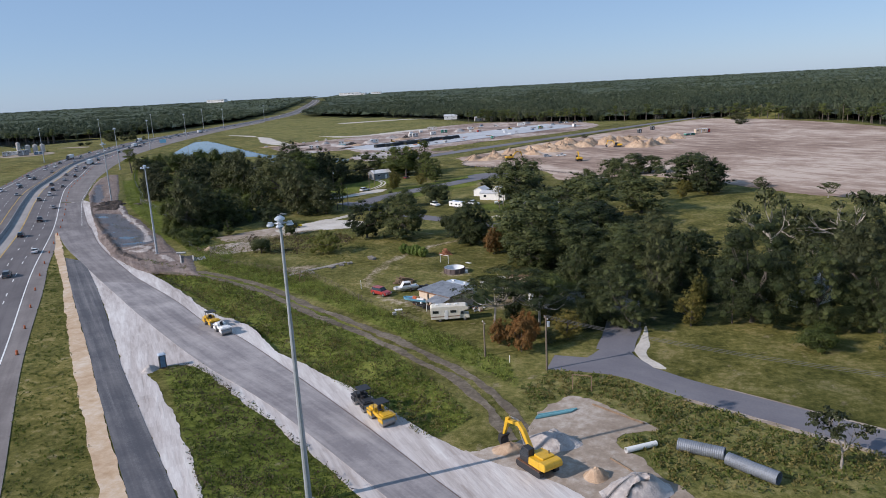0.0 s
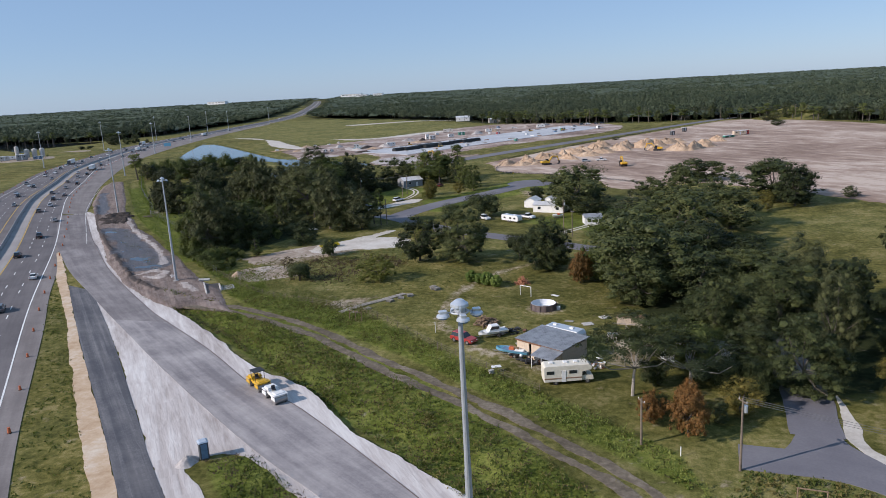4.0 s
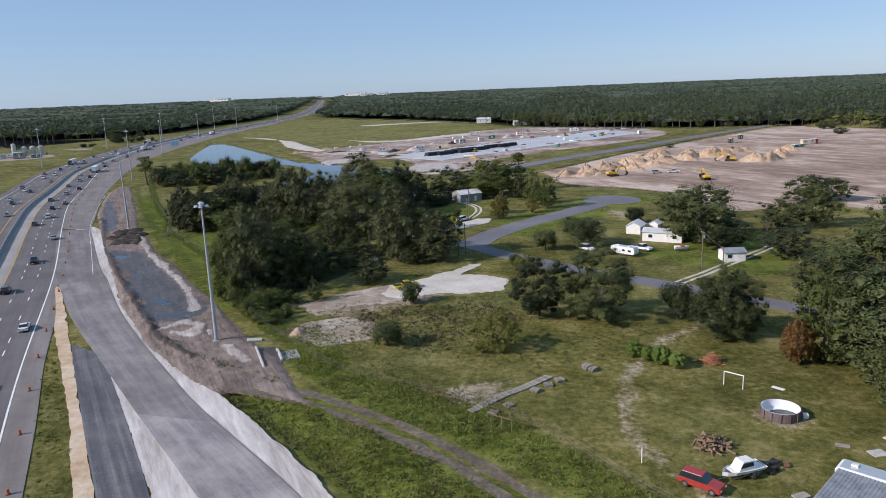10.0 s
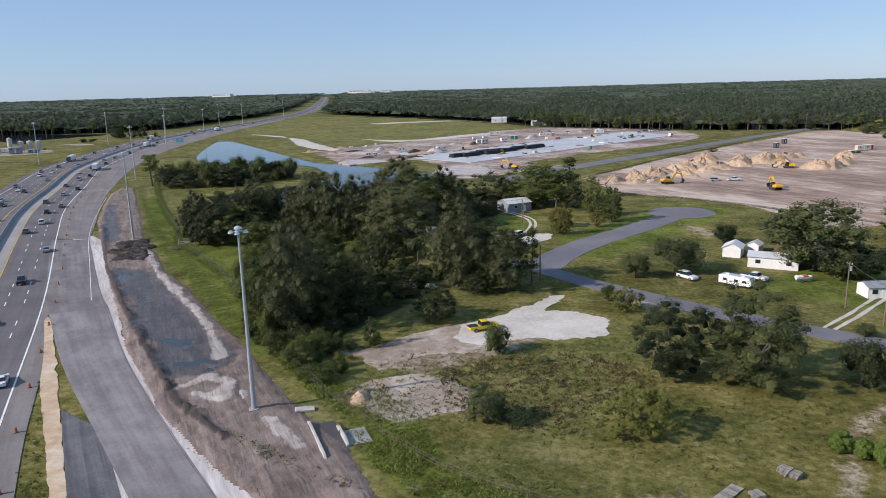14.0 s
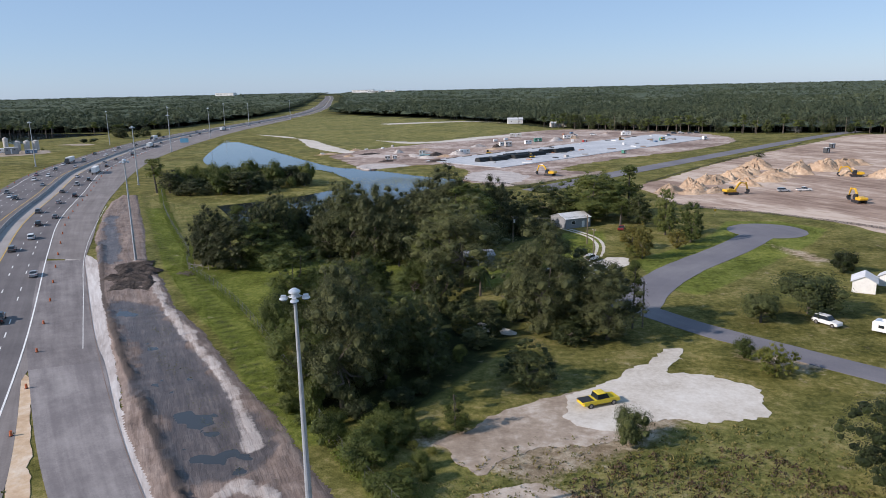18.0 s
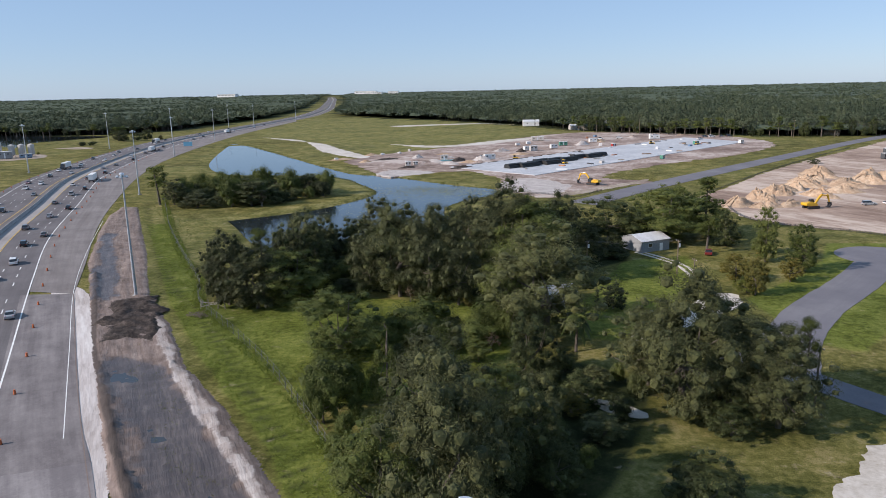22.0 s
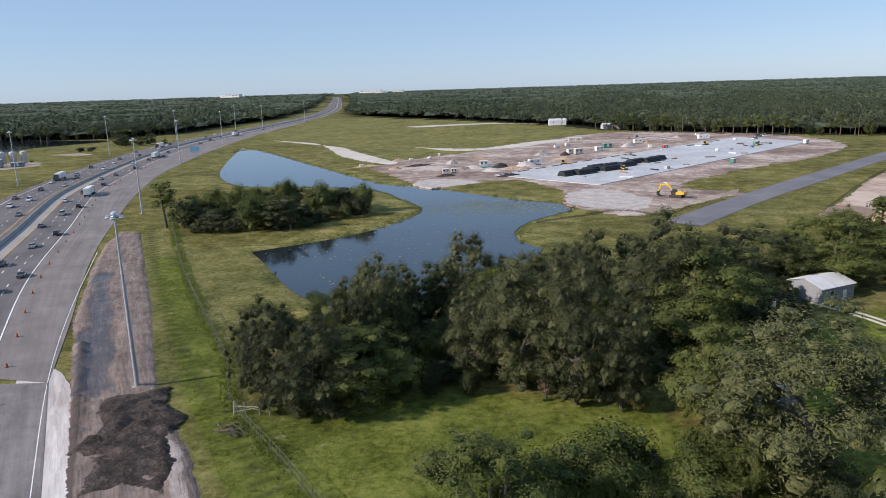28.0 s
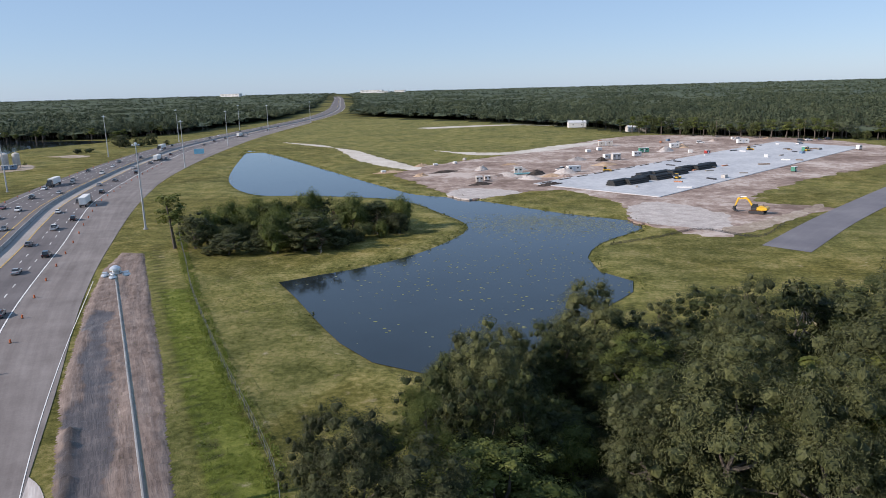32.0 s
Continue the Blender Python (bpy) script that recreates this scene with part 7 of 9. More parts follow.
def motor_car(style, paint, label, name):
    """A car with its nose towards +x, at the origin."""
    root = tagged(new(name), label, "car")
    L, W = {"saloon": (4.7, 1.8), "suv": (4.8, 1.92), "pickup": (5.7, 2.0), "van": (5.2, 2.0)}[style]
    h = L / 2
    if style == "saloon":
        low = [(-h, 0.35), (-h, 0.85), (-h + 0.9, 0.95), (h - 1.3, 0.92), (h - 0.1, 0.72), (h, 0.35)]
        top = [(-h + 0.75, 0.9), (-h + 1.35, 1.4), (-0.1, 1.44), (h - 1.35, 0.9)]
        roof = [(-h + 1.3, 1.38), (-h + 1.45, 1.45), (-0.2, 1.47), (0.0, 1.39)]
    elif style == "suv":
        low = [(-h, 0.4), (-h, 1.0), (-h + 0.3, 1.08), (h - 1.4, 1.06), (h - 0.15, 0.92), (h, 0.4)]
        top = [(-h + 0.1, 1.0), (-h + 0.4, 1.7), (0.3, 1.74), (h - 1.45, 1.02)]
        roof = [(-h + 0.35, 1.68), (-h + 0.5, 1.77), (0.15, 1.78), (0.35, 1.7)]
    elif style == "pickup":
        low = [(-h, 0.5), (-h, 1.08), (-0.5, 1.08), (h - 1.6, 1.12), (h - 0.15, 1.02), (h, 0.5)]
        top = [(-0.75, 1.05), (-0.6, 1.78), (0.75, 1.8), (h - 1.6, 1.08)]
        roof = [(-0.62, 1.76), (-0.5, 1.84), (0.6, 1.85), (0.8, 1.77)]
    else:
        low = [(-h, 0.4), (-h, 1.1), (h - 1.2, 1.1), (h - 0.1, 0.95), (h, 0.4)]
        top = [(-h + 0.04, 1.05), (-h + 0.12, 2.0), (h - 1.9, 2.05), (h - 1.0, 1.05)]
        roof = [(-h + 0.08, 1.95), (-h + 0.2, 2.08), (h - 2.1, 2.1), (h - 1.86, 2.0)]
    part("body", flank(B(), low, -W / 2, W / 2, 0.06, 0.05), paint, root)
    part("glazing", flank(B(), top, -W / 2 + 0.1, W / 2 - 0.1, 0.22, 0.03), "glass_dark", root, "dark glass")
    part("roof", flank(B(), roof, -W / 2 + 0.24, W / 2 - 0.24, 0.1, 0.02), paint, root)
    if style == "pickup":
        bm = B()
        box(bm, (-h / 2 - 0.68, 0, 1.095), (L / 2 - 1.0, W - 0.36, 0.03))
        part("load_bed", bm, "black_steel", root, "open black load bed")
    wheels(root, [(sx * h * 0.62, sy * (W / 2 - 0.12)) for sx in (-1, 1) for sy in (-1, 1)], 0.34 if style == "saloon" else 0.39, 0.24)
    lamps(root, h - 0.03, (-W / 2 + 0.3, W / 2 - 0.3), 0.72, "white_shell", "headlight")
    lamps(root, -h + 0.02, (-W / 2 + 0.25, W / 2 - 0.25), 0.82, "lamp_red", "tail_light")
    return root


FLEET = {}
for key, style, paint, label, name in (
    ("sw", "saloon", "car_white", "white saloon car on the highway", "car"), ("sg", "saloon", "car_grey", "dark grey saloon car on the highway", "car"),
    ("ss", "saloon", "car_silver", "silver saloon car on the highway", "car"), ("ub", "suv", "car_black", "black sport utility car on the highway", "car"),
    ("ug", "suv", "car_grey", "grey sport utility car on the highway", "car"), ("uw", "suv", "car_white", "white sport utility car", "car"),
    ("pw", "pickup", "car_white", "white pickup truck with an open bed", "pickup_truck"), ("pb", "pickup", "car_black", "black pickup truck with an open bed", "pickup_truck"),
    ("vw", "van", "car_white", "white delivery van on the highway", "van"), ("sm", "saloon", "car_maroon", "dark red saloon car", "car"), ("py", "pickup", "yellow_car", "bright yellow pickup truck parked on white sand", "pickup_truck"),
    ("us", "suv", "car_silver", "silver sport utility car", "car"),
):
    FLEET[key] = motor_car(style, paint, label, name)
PARKED = set()


def put(src, x, y, turn, z=None, key=None, label="", group="", scale=1.0):
    """Sets a finished thing down: the first time itself, then copies of it."""
    m = pose(x, y, height_at(x, y) if z is None else z, 0, 0, turn) @ Matrix.Diagonal((scale, scale, scale, 1))
    if src.name in PARKED:
        ob = copy_thing(src, m)
    else:
        PARKED.add(src.name)
        src.matrix_basis = m
        ob = src
    return tagged(ob, label, group=group)


def on_road(y, off):
    i = min(range(1, len(MEDIAN) - 1), key=lambda k: abs(MEDIAN[k].y - y))
    t = (MEDIAN[i + 1] - MEDIAN[i - 1]).normalized()
    q = MEDIAN[i] + t * ((y - MEDIAN[i].y) / max(t.y, 0.2))
    return q.x + t.y * off, q.y - t.x * off, math.degrees(math.atan2(t.y, t.x))


def drive(y, lane, key):
    off = (6.6, 10.3, 14.1, -5.5, -9.2, -13.0, -16.8)[lane]
    x, yy, a = on_road(y, off)
    put(FLEET[key], x, yy, a if off > 0 else a + 180, 0.1 + float(far_rise(x, yy)), group="highway traffic")


for row in (
    "150 1 ug|176 2 sw|205 0 ub|232 1 pb|262 2 ss|291 0 ug|305 1 uw|326 1 ub|338 2 sg|352 0 ug|372 1 ss|388 2 ub|404 0 sg|426 1 pw|441 2 ub|459 0 sw|482 1 ug|508 2 ub|536 0 ss|552 1 sg|585 2 ub|612 0 uw|640 1 ug|668 2 sg|700 1 ub|742 0 sw|790 2 ug|835 1 ub|880 0 sg|940 1 uw|1010 2 ub|1080 0 ug",
    "262 4 sw|290 5 ug|318 3 sg|341 6 uw|352 4 ub|366 5 ss|391 4 ub|398 5 sw|412 6 ug|432 3 sg|455 5 pw|470 4 uw|478 6 sm|502 5 ub|515 3 ss|532 6 sw|549 4 ug|563 5 sg|590 3 uw|604 6 ub|628 4 sw|655 5 ug|680 3 pb|712 6 sg|748 4 uw|790 5 ub|830 3 ss|880 4 ug|930 6 sw|990 5 ub|1060 4 sg",
):
    for item in row.split("|"):
        y, lane, key = item.split()
        drive(float(y), int(lane), key)


def semi_truck(label, paint):
    root = tagged(new("semi_truck"), label, "truck")
    part("trailer", box(B(), (-2.6, 0, 2.55), (12.2, 2.5, 2.8), 0, 0.05), "white_shell", root)
    part("chassis", box(B(), (-0.6, 0, 0.85), (15.6, 1.1, 0.35)), "black_steel", root)
    cab = part("cab", flank(B(), [(4.2, 0.7), (4.2, 3.3), (5.4, 3.5), (6.3, 2.2), (7.6, 1.9), (7.7, 0.7)], -1.2, 1.2, 0.08, 0.06), paint, root)
    part("windscreen", flank(B(), [(5.5, 2.3), (5.52, 3.2), (5.6, 3.25), (6.2, 2.3)], -1.08, 1.08, 0.1), "glass_dark", cab)
    wheels(root, [(x, s * 1.0) for x in (6.7, 3.6, 2.4, -6.8, -8.0) for s in (-1, 1)], 0.5, 0.45)
    return root


TRUCK = semi_truck("white box lorry with a dark cab on the highway", "car_black")
for y, off in ((476, 14.1), (662, 10.3), (905, 14.1)):
    x, yy, a = on_road(y, off)
    put(TRUCK, x, yy, a, 0.1, group="highway traffic")
for y, off in ((545, -16.8), (762, -13.0)):
    x, yy, a = on_road(y, off)
    put(TRUCK, x, yy, a + 180, 0.1, group="highway traffic")

# traffic drums along both shoulders
drum = tagged(new("traffic_drum"), "orange and white traffic drum on the shoulder", "traffic drum", "traffic drums")
bm = B()
rod(bm, (0, 0, 0.08), (0, 0, 1.0), 0.29, 0.22, 12)
body = part("body", bm, "orange_plastic", drum)
for z in (0.42, 0.78):
    bm = B()
    rod(bm, (0, 0, z - 0.07), (0, 0, z + 0.07), 0.285 - 0.07 * z, n=12)
    part("band", bm, "white_paint", body, "white reflective band")
bm = B()
rod(bm, (0, 0, 0), (0, 0, 0.09), 0.42, 0.36, 12)
part("base", bm, "rubber", drum)
for y in np.arange(92, 640, 13.5):
    x, yy, a = on_road(y, 18.2 if y < 230 else 18.6)
    put(drum, x, yy, a, 0.09, scale=0.85)
for y in np.arange(330, 700, 15.0):
    x, yy, a = on_road(y, -21.2)
    put(drum, x, yy, a, 0.1, scale=0.85)

# ---- earth machines ----


def excavator(label, paint):
    """A tracked digger looking along +x, its bucket lowered ahead."""
    root = tagged(new("excavator"), label, "excavator")
    for s in (-1, 1):
        bm = B()
        flank(bm, [(-2.3, 0.25), (-2.0, 0.02), (2.0, 0.02), (2.3, 0.25), (2.3, 0.7), (2.0, 0.92), (-2.0, 0.92), (-2.3, 0.7)], s * 1.25 - 0.3, s * 1.25 + 0.3, 0, 0.03)
        tr = part("track", bm, "black_steel", root)
        for k in range(16):
            part("track_shoe", box(B(), (-2.05 + 0.273 * k, s * 1.25, 0.95), (0.2, 0.64, 0.06)), "rusty_steel", tr)
    bm = B()
    box(bm, (0, 0, 0.62), (2.6, 1.9, 0.5)), rod(bm, (0, 0, 0.8), (0, 0, 1.1), 0.75, n=18)
    part("undercarriage", bm, "black_steel", root)
    part("house", flank(B(), [(-2.0, 1.1), (-2.0, 2.05), (0.7, 2.05), (1.35, 1.6), (1.35, 1.1)], -1.45, 1.45, 0.03, 0.06), paint, root)
    part("counterweight", flank(B(), [(-3.0, 1.2), (-3.15, 1.7), (-2.9, 2.15), (-1.95, 2.2), (-1.95, 1.1)], -1.48, 1.48, 0.04, 0.1), paint, root)
    part("engine_hood", box(B(), (-1.1, -0.2, 2.18), (1.7, 1.9, 0.28), 0, 0.06), paint, root)
    bm = B()
    rod(bm, (-1.3, -0.8, 2.2), (-1.3, -0.8, 2.75), 0.07)
    part("exhaust", bm, "black_steel", root)
    cab = part("cab", flank(B(), [(-0.1, 1.1), (-0.1, 2.95), (1.15, 3.0), (1.65, 2.1), (1.65, 1.1)], 0.45, 1.45, 0.06, 0.05), "black_steel", root, "black cab")
    part("cab_window", flank(B(), [(0.0, 1.9), (0.02, 2.85), (1.1, 2.9), (1.55, 2.1), (1.5, 1.75)], 0.42, 1.48, 0.1), "glass_dark", cab)
    bm = B()
    flank(bm, [(0.8, 1.5), (2.6, 4.0), (3.6, 4.75), (6.1, 4.1), (6.15, 3.8), (3.7, 4.2), (3.0, 3.6), (1.4, 1.4)], -0.5, 0.05, 0, 0.04)
    part("boom", bm, paint, root)
    bm = B()
    flank(bm, [(5.6, 4.6), (6.3, 4.4), (7.1, 1.7), (6.85, 1.5), (5.9, 3.7)], -0.42, -0.03, 0, 0.03)
    part("stick", bm, paint, root)
    bm = B()
    flank(bm, [(6.4, 1.9), (7.35, 1.75), (7.55, 0.9), (6.9, 0.15), (6.0, 0.2), (6.15, 0.45), (6.8, 0.5), (6.95, 1.2)], -0.85, 0.4, 0, 0.02)
    part("bucket", bm, "black_steel", root)
    for a, b in (((1.6, -0.62, 1.5), (3.2, -0.62, 3.7)), ((1.6, 0.16, 1.5), (3.2, 0.16, 3.7)), ((3.6, -0.22, 4.85), (5.7, -0.22, 4.75)), ((5.9, -0.22, 4.2), (6.75, -0.22, 2.2))):
        bm = B()
        rod(bm, a, Vector(a).lerp(Vector(b), 0.55), 0.1), rod(bm, Vector(a).lerp(Vector(b), 0.5), b, 0.055)
        part("hydraulic_cylinder", bm, "steel", root)
    return root


DIGGER = excavator("yellow tracked excavator with a black bucket", "yellow_paint")
put(DIGGER, 0.0, 72.5, 133, 0.1, label="yellow tracked excavator with its arm bent over a sand heap", group="earth machines", scale=0.92)
put(DIGGER, -105.4, 472.5, 150, 0.1, group="earth machines", scale=1.15)
put(DIGGER, -33.5, 413, 25, 0.1, group="earth machines", scale=1.1)
put(DIGGER, 5.5, 395, 100, 0.1, group="earth machines", scale=1.1)
put(DIGGER, 30, 470, 170, 0.1, group="earth machines", scale=1.1)


def road_roller(label, paint, roof):
    root = tagged(new("road_roller"), label, "road roller")
    for x, w in ((1.55, 1.9), (-1.55, 1.9)):
        bm = B()
        rod(bm, (x, -w / 2, 0.62), (x, w / 2, 0.62), 0.62, n=24)
        part("drum", bm, "steel", root, "smooth steel drum")
        bm = B()
        for s in (-1, 1):
            box(bm, (x, s * (w / 2 + 0.06), 0.85), (1.25, 0.1, 0.5), 0, 0.02)
        box(bm, (x, 0, 1.36), (1.3, w + 0.2, 0.18), 0, 0.03)
        part("yoke", bm, paint, root)
    part("body", flank(B(), [(-2.1, 1.1), (-2.0, 1.7), (-0.6, 1.75), (-0.5, 1.25), (0.6, 1.25), (0.8, 1.6), (1.9, 1.55), (2.0, 1.1), (0.5, 0.75), (-0.5, 0.75)], -0.75, 0.75, 0.04, 0.04), paint, root)
    bm = B()
    box(bm, (-0.2, 0, 1.5), (0.5, 0.55, 0.16), 0, 0.04), box(bm, (-0.45, 0, 1.8), (0.14, 0.55, 0.55), 0, 0.04)
    part("seat", bm, "black_steel", root)
    if roof:
        for x in (-0.75, 0.75):
            for y in (-0.72, 0.72):
                bm = B()
                rod(bm, (x, y, 1.4), (x, y, 2.75), 0.045, n=6)
                part("roof_post", bm, "black_steel", root)
        part("roof", box(B(), (0, 0, 2.8), (1.9, 1.75, 0.1), 0, 0.03), "black_steel", root, "black canopy roof")
    return root


def bulldozer(label):
    root = tagged(new("bulldozer"), label, "bulldozer")
    for s in (-1, 1):
        part("track", flank(B(), [(-1.6, 0.3), (-1.3, 0.02), (1.3, 0.02), (1.6, 0.35), (1.2, 0.85), (-1.2, 0.85)], s * 0.95 - 0.26, s * 0.95 + 0.26, 0, 0.03), "black_steel", root)
    part("body", flank(B(), [(-1.5, 0.7), (-1.5, 1.3), (0.2, 1.35), (1.7, 1.25), (1.75, 0.6)], -0.62, 0.62, 0.05, 0.04), "yellow_paint", root)
    cab = part("cab", flank(B(), [(-1.3, 1.25), (-1.25, 2.55), (-0.1, 2.55), (0.2, 1.3)], -0.66, 0.66, 0.08, 0.04), "glass_dark", root, "glazed dark cab")
    part("cab_roof", box(B(), (-0.65, 0, 2.62), (1.5, 1.45, 0.12), 0, 0.04), "yellow_paint", cab)
    part("blade", flank(B(), [(2.1, 0.05), (2.3, 0.1), (2.15, 0.6), (2.35, 1.05), (2.2, 1.08), (2.0, 0.6)], -1.4, 1.4, 0, 0.0), "yellow_paint", root)
    bm = B()
    for s in (-1, 1):
        box(bm, (1.2, s * 0.72, 0.55), (1.9, 0.12, 0.16))
    part("push_arm", bm, "black_steel", root)
    return root


put(road_roller("yellow double-drum road roller with a black canopy", "yellow_paint", True), -65.2, 119.6, -42, 0.12, group="earth machines")
put(road_roller("dark and yellow road roller with a cab roof", "black_steel", True), -24.6, 86.6, -50, 0.12, group="earth machines")
put(road_roller("sand-yellow road roller with a cab roof", "yellow_paint", True), -21.0, 82.6, -46, 0.12, group="earth machines")
put(road_roller("white open double-drum road roller", "white_shell", False), -60.8, 115.6, -42, 0.12, group="earth machines")
DOZER = bulldozer("yellow tracked bulldozer with a dark glazed cab")
for x, y, a in ((14, 500, 40), (-60, 700, 20), (-120, 560, 70), (-150, 590, 10), (-30, 690, 60)):
    put(DOZER, x, y, a, 0.1, group="earth machines", scale=1.0)


def heap(name, x, y, rx, ry, h, mat, label, seed, turn=0.0, category="heap", rough=0.0):
    """A loose heap of earth: a lumpy cone that spreads out at its foot."""
    rings, seg, bm = (13, 36, B()) if rough else (8, 22, B())
    rnd = random.Random(seed)
    rows = []
    for i in range(rings):
        u = i / (rings - 1)
        row = []
        for k in range(seg):
            a = 6.2832 * k / seg
            wob = 1 + 0.22 * noise.noise((math.cos(a) * 1.3 + seed, math.sin(a) * 1.3, u)) + 0.1 * noise.noise((math.cos(a) * 4, math.sin(a) * 4 + seed, u * 3))
            hz = h * (0.5 + 0.5 * math.cos(math.pi * u)) ** 0.85 * (1 + 0.25 * noise.noise((a, u * 4, seed))) - 0.15 * u
            if rough:
                hz += rough * (1 - u) ** 0.5 * (noise.noise((rx * u * math.cos(a) * 1.1, ry * u * math.sin(a) * 1.1, seed)) + 0.6 * noise.noise((rx * u * math.cos(a) * 2.6, ry * u * math.sin(a) * 2.6, seed)))
            row.append(bm.verts.new((rx * u * wob * math.cos(a), ry * u * wob * math.sin(a), hz + rnd.uniform(-0.02, 0.02) * h)))
        rows.append(row)
    for a, b in zip(rows, rows[1:]):
        for k in range(seg):
            bm.faces.new((a[k], b[k], b[(k + 1) % seg], a[(k + 1) % seg]))
    bmesh.ops.remove_doubles(bm, verts=bm.verts[:], dist=0.02)
    bmesh.ops.recalc_face_normals(bm, faces=bm.faces[:])
    ob = part(name, bm, mat, None, smooth=True)
    ob.matrix_basis = pose(x, y, height_at(x, y) + 0.03, 0, 0, turn)
    return tagged(ob, label, category)


SAND_LABEL = "tall heap of pale orange sand on the earthworks site"
for i, (x, y, r, h) in enumerate(((-53, 424, 6, 3.2), (-46, 430, 7, 3.6), (-40, 444, 6, 3), (-30, 459, 7, 4), (-23, 470, 7, 4.2), (-15, 486, 8, 4), (-7, 497, 6, 3), (2, 512, 8, 4.5), (1, 472, 9, 3.6), (9, 484, 8, 4), (14, 494, 9, 5), (26, 499, 9, 5.2), (36, 508, 8, 4), (47, 525, 9, 4.5), (40, 472, 9, 4), (51, 476, 9, 4.5), (62, 484, 9, 4), (-36, 424, 5, 2.2), (-20, 440, 6, 2.4), (75, 520, 7, 3), (-49, 420, 5, 2.4), (-43, 437, 6, 3.1), (-35, 451, 7, 3.2), (-26, 464, 6, 3.4), (-19, 478, 7, 3.7), (-11, 491, 7, 3.2), (-3, 504, 7, 3.8), (5, 478, 8, 3.4), (20, 497, 8, 4.4), (31, 503, 8, 4.2), (42, 516, 8, 4), (-12, 452, 6, 2.2), (-4, 464, 7, 2.6), (30, 474, 7, 3))):
    lot = random.Random(700 + i)
    tagged(heap("sand_mound", x + lot.uniform(-4, 4), y + lot.uniform(-6, 6), r * lot.uniform(0.8, 1.7), r * lot.uniform(0.6, 1.0), h * lot.uniform(0.55, 1.12), "spoil", SAND_LABEL, 100 + i, lot.uniform(0, 180), "heap", lot.uniform(0.8, 1.7)), group="sand heaps")
for i, (x, y, rx, ry, h, m) in enumerate(((1.6, 78.6, 4.2, 2.6, 1.6, "grey_spoil"), (-3.5, 76.5, 2.6, 2.0, 0.9, "spoil"), (10.6, 68.6, 5.2, 3.4, 2.2, "grey_spoil"), (6.5, 71.5, 2.0, 1.6, 1.1, "spoil"), (-64.5, 97.5, 2.0, 1.5, 0.8, "grey_spoil"), (-101.6, 186, 3.6, 1.8, 0.9, "spoil"), (-119, 185, 3.5, 2.4, 0.4, "grey_spoil"), (-198, 577, 9, 5, 1.6, "grey_spoil"), (-186, 562, 8, 4, 1.8, "grey_spoil"), (-170, 585, 7, 4, 2.6, "grey_spoil"), (-176, 572, 8, 4, 1.4, "spoil"), (-150, 622, 10, 5, 1.4, "spoil"), (-110, 700, 9, 5, 3, "grey_spoil"), (-96, 730, 9, 5, 2, "spoil"))):
    heap("earth_mound", x, y, rx, ry, h, m, "lumpy heap of excavated sandy soil", 140 + i, 20 * i)
heap("mound", 185, 742, 46, 38, 11, "ground", "broad grassy mound above the site", 180, 0, "mound")
plain("pipe_steel", (0.20, 0.22, 0.25), 0.55, metal=0.3, vary=0.2, scale=0.8)
# ---- pipes, posts and fences ----


def tube_piece(bm, a, b, r, wall, n=20, ribs=0):
    """An open pipe with a wall; ribs makes it corrugated."""
    a, b = Vector(a), Vector(b)
    q = (b - a).to_track_quat("Z", "Y")
    steps = max(1, ribs * 2)
    outer, inner = [], []
    for i in range(steps + 1):
        c = a.lerp(b, i / steps)
        rr = r + (0.035 if ribs and i % 2 else 0)
        outer.append([bm.verts.new(c + q @ Vector((rr * math.cos(6.2832 * k / n), rr * math.sin(6.2832 * k / n), 0))) for k in range(n)])
    for i in (0, steps):
        c = a.lerp(b, i / steps)
        inner.append([bm.verts.new(c + q @ Vector(((r - wall) * math.cos(6.2832 * k / n), (r - wall) * math.sin(6.2832 * k / n), 0))) for k in range(n)])
    for k in range(n):
        j = (k + 1) % n
        for u, v in zip(outer, outer[1:]):
            bm.faces.new((u[k], u[j], v[j], v[k]))
        bm.faces.new((inner[0][j], inner[0][k], inner[1][k], inner[1][j]))
        bm.faces.new((outer[0][j], outer[0][k], inner[0][k], inner[0][j]))
        bm.faces.new((outer[-1][k], outer[-1][j], inner[1][j], inner[1][k]))
    return bm


for a, b in (((16.0, 78.3), (20.8, 76.4)), ((20.9, 75.4), (25.3, 71.6))):
    ob = part("culvert_pipe", tube_piece(B(), (*a, 0.75), (*b, 0.75), 0.72, 0.03, 24, 22), "pipe_steel")
    tagged(ob, "corrugated galvanised culvert pipe lying in the weeds", "pipe", "culvert pipes")
tagged(part("plastic_pipe", tube_piece(B(), (10.0, 76.9, 0.4), (13.6, 78.9, 0.4), 0.34, 0.03, 18), "pvc_white"), "white plastic pipe lying in the weeds", "pipe")
for k in range(5):
    tagged(part("plastic_pipe", tube_piece(B(), (-0.9 + 0.1 * k, 84.7 + 0.28 * k, 0.18 + 0.1 * (k % 2)), (3.6 + 0.2 * k, 87.0 + 0.25 * k, 0.18), 0.13, 0.02, 10), "pvc_blue"), "blue-green plastic pipe in a loose bundle", "pipe", "blue pipes")
for a, b in (((6.5, 89.5, 0.16), (12.8, 84.4, 0.16)), ((8.2, 75.5, 0.1), (10.6, 72.6, 0.1))):
    bm = B()
    rod(bm, a, b, 0.12, 0.1)
    tagged(part("timber_log", bm, "brown_timber"), "weathered timber pole lying on the sand", "log")

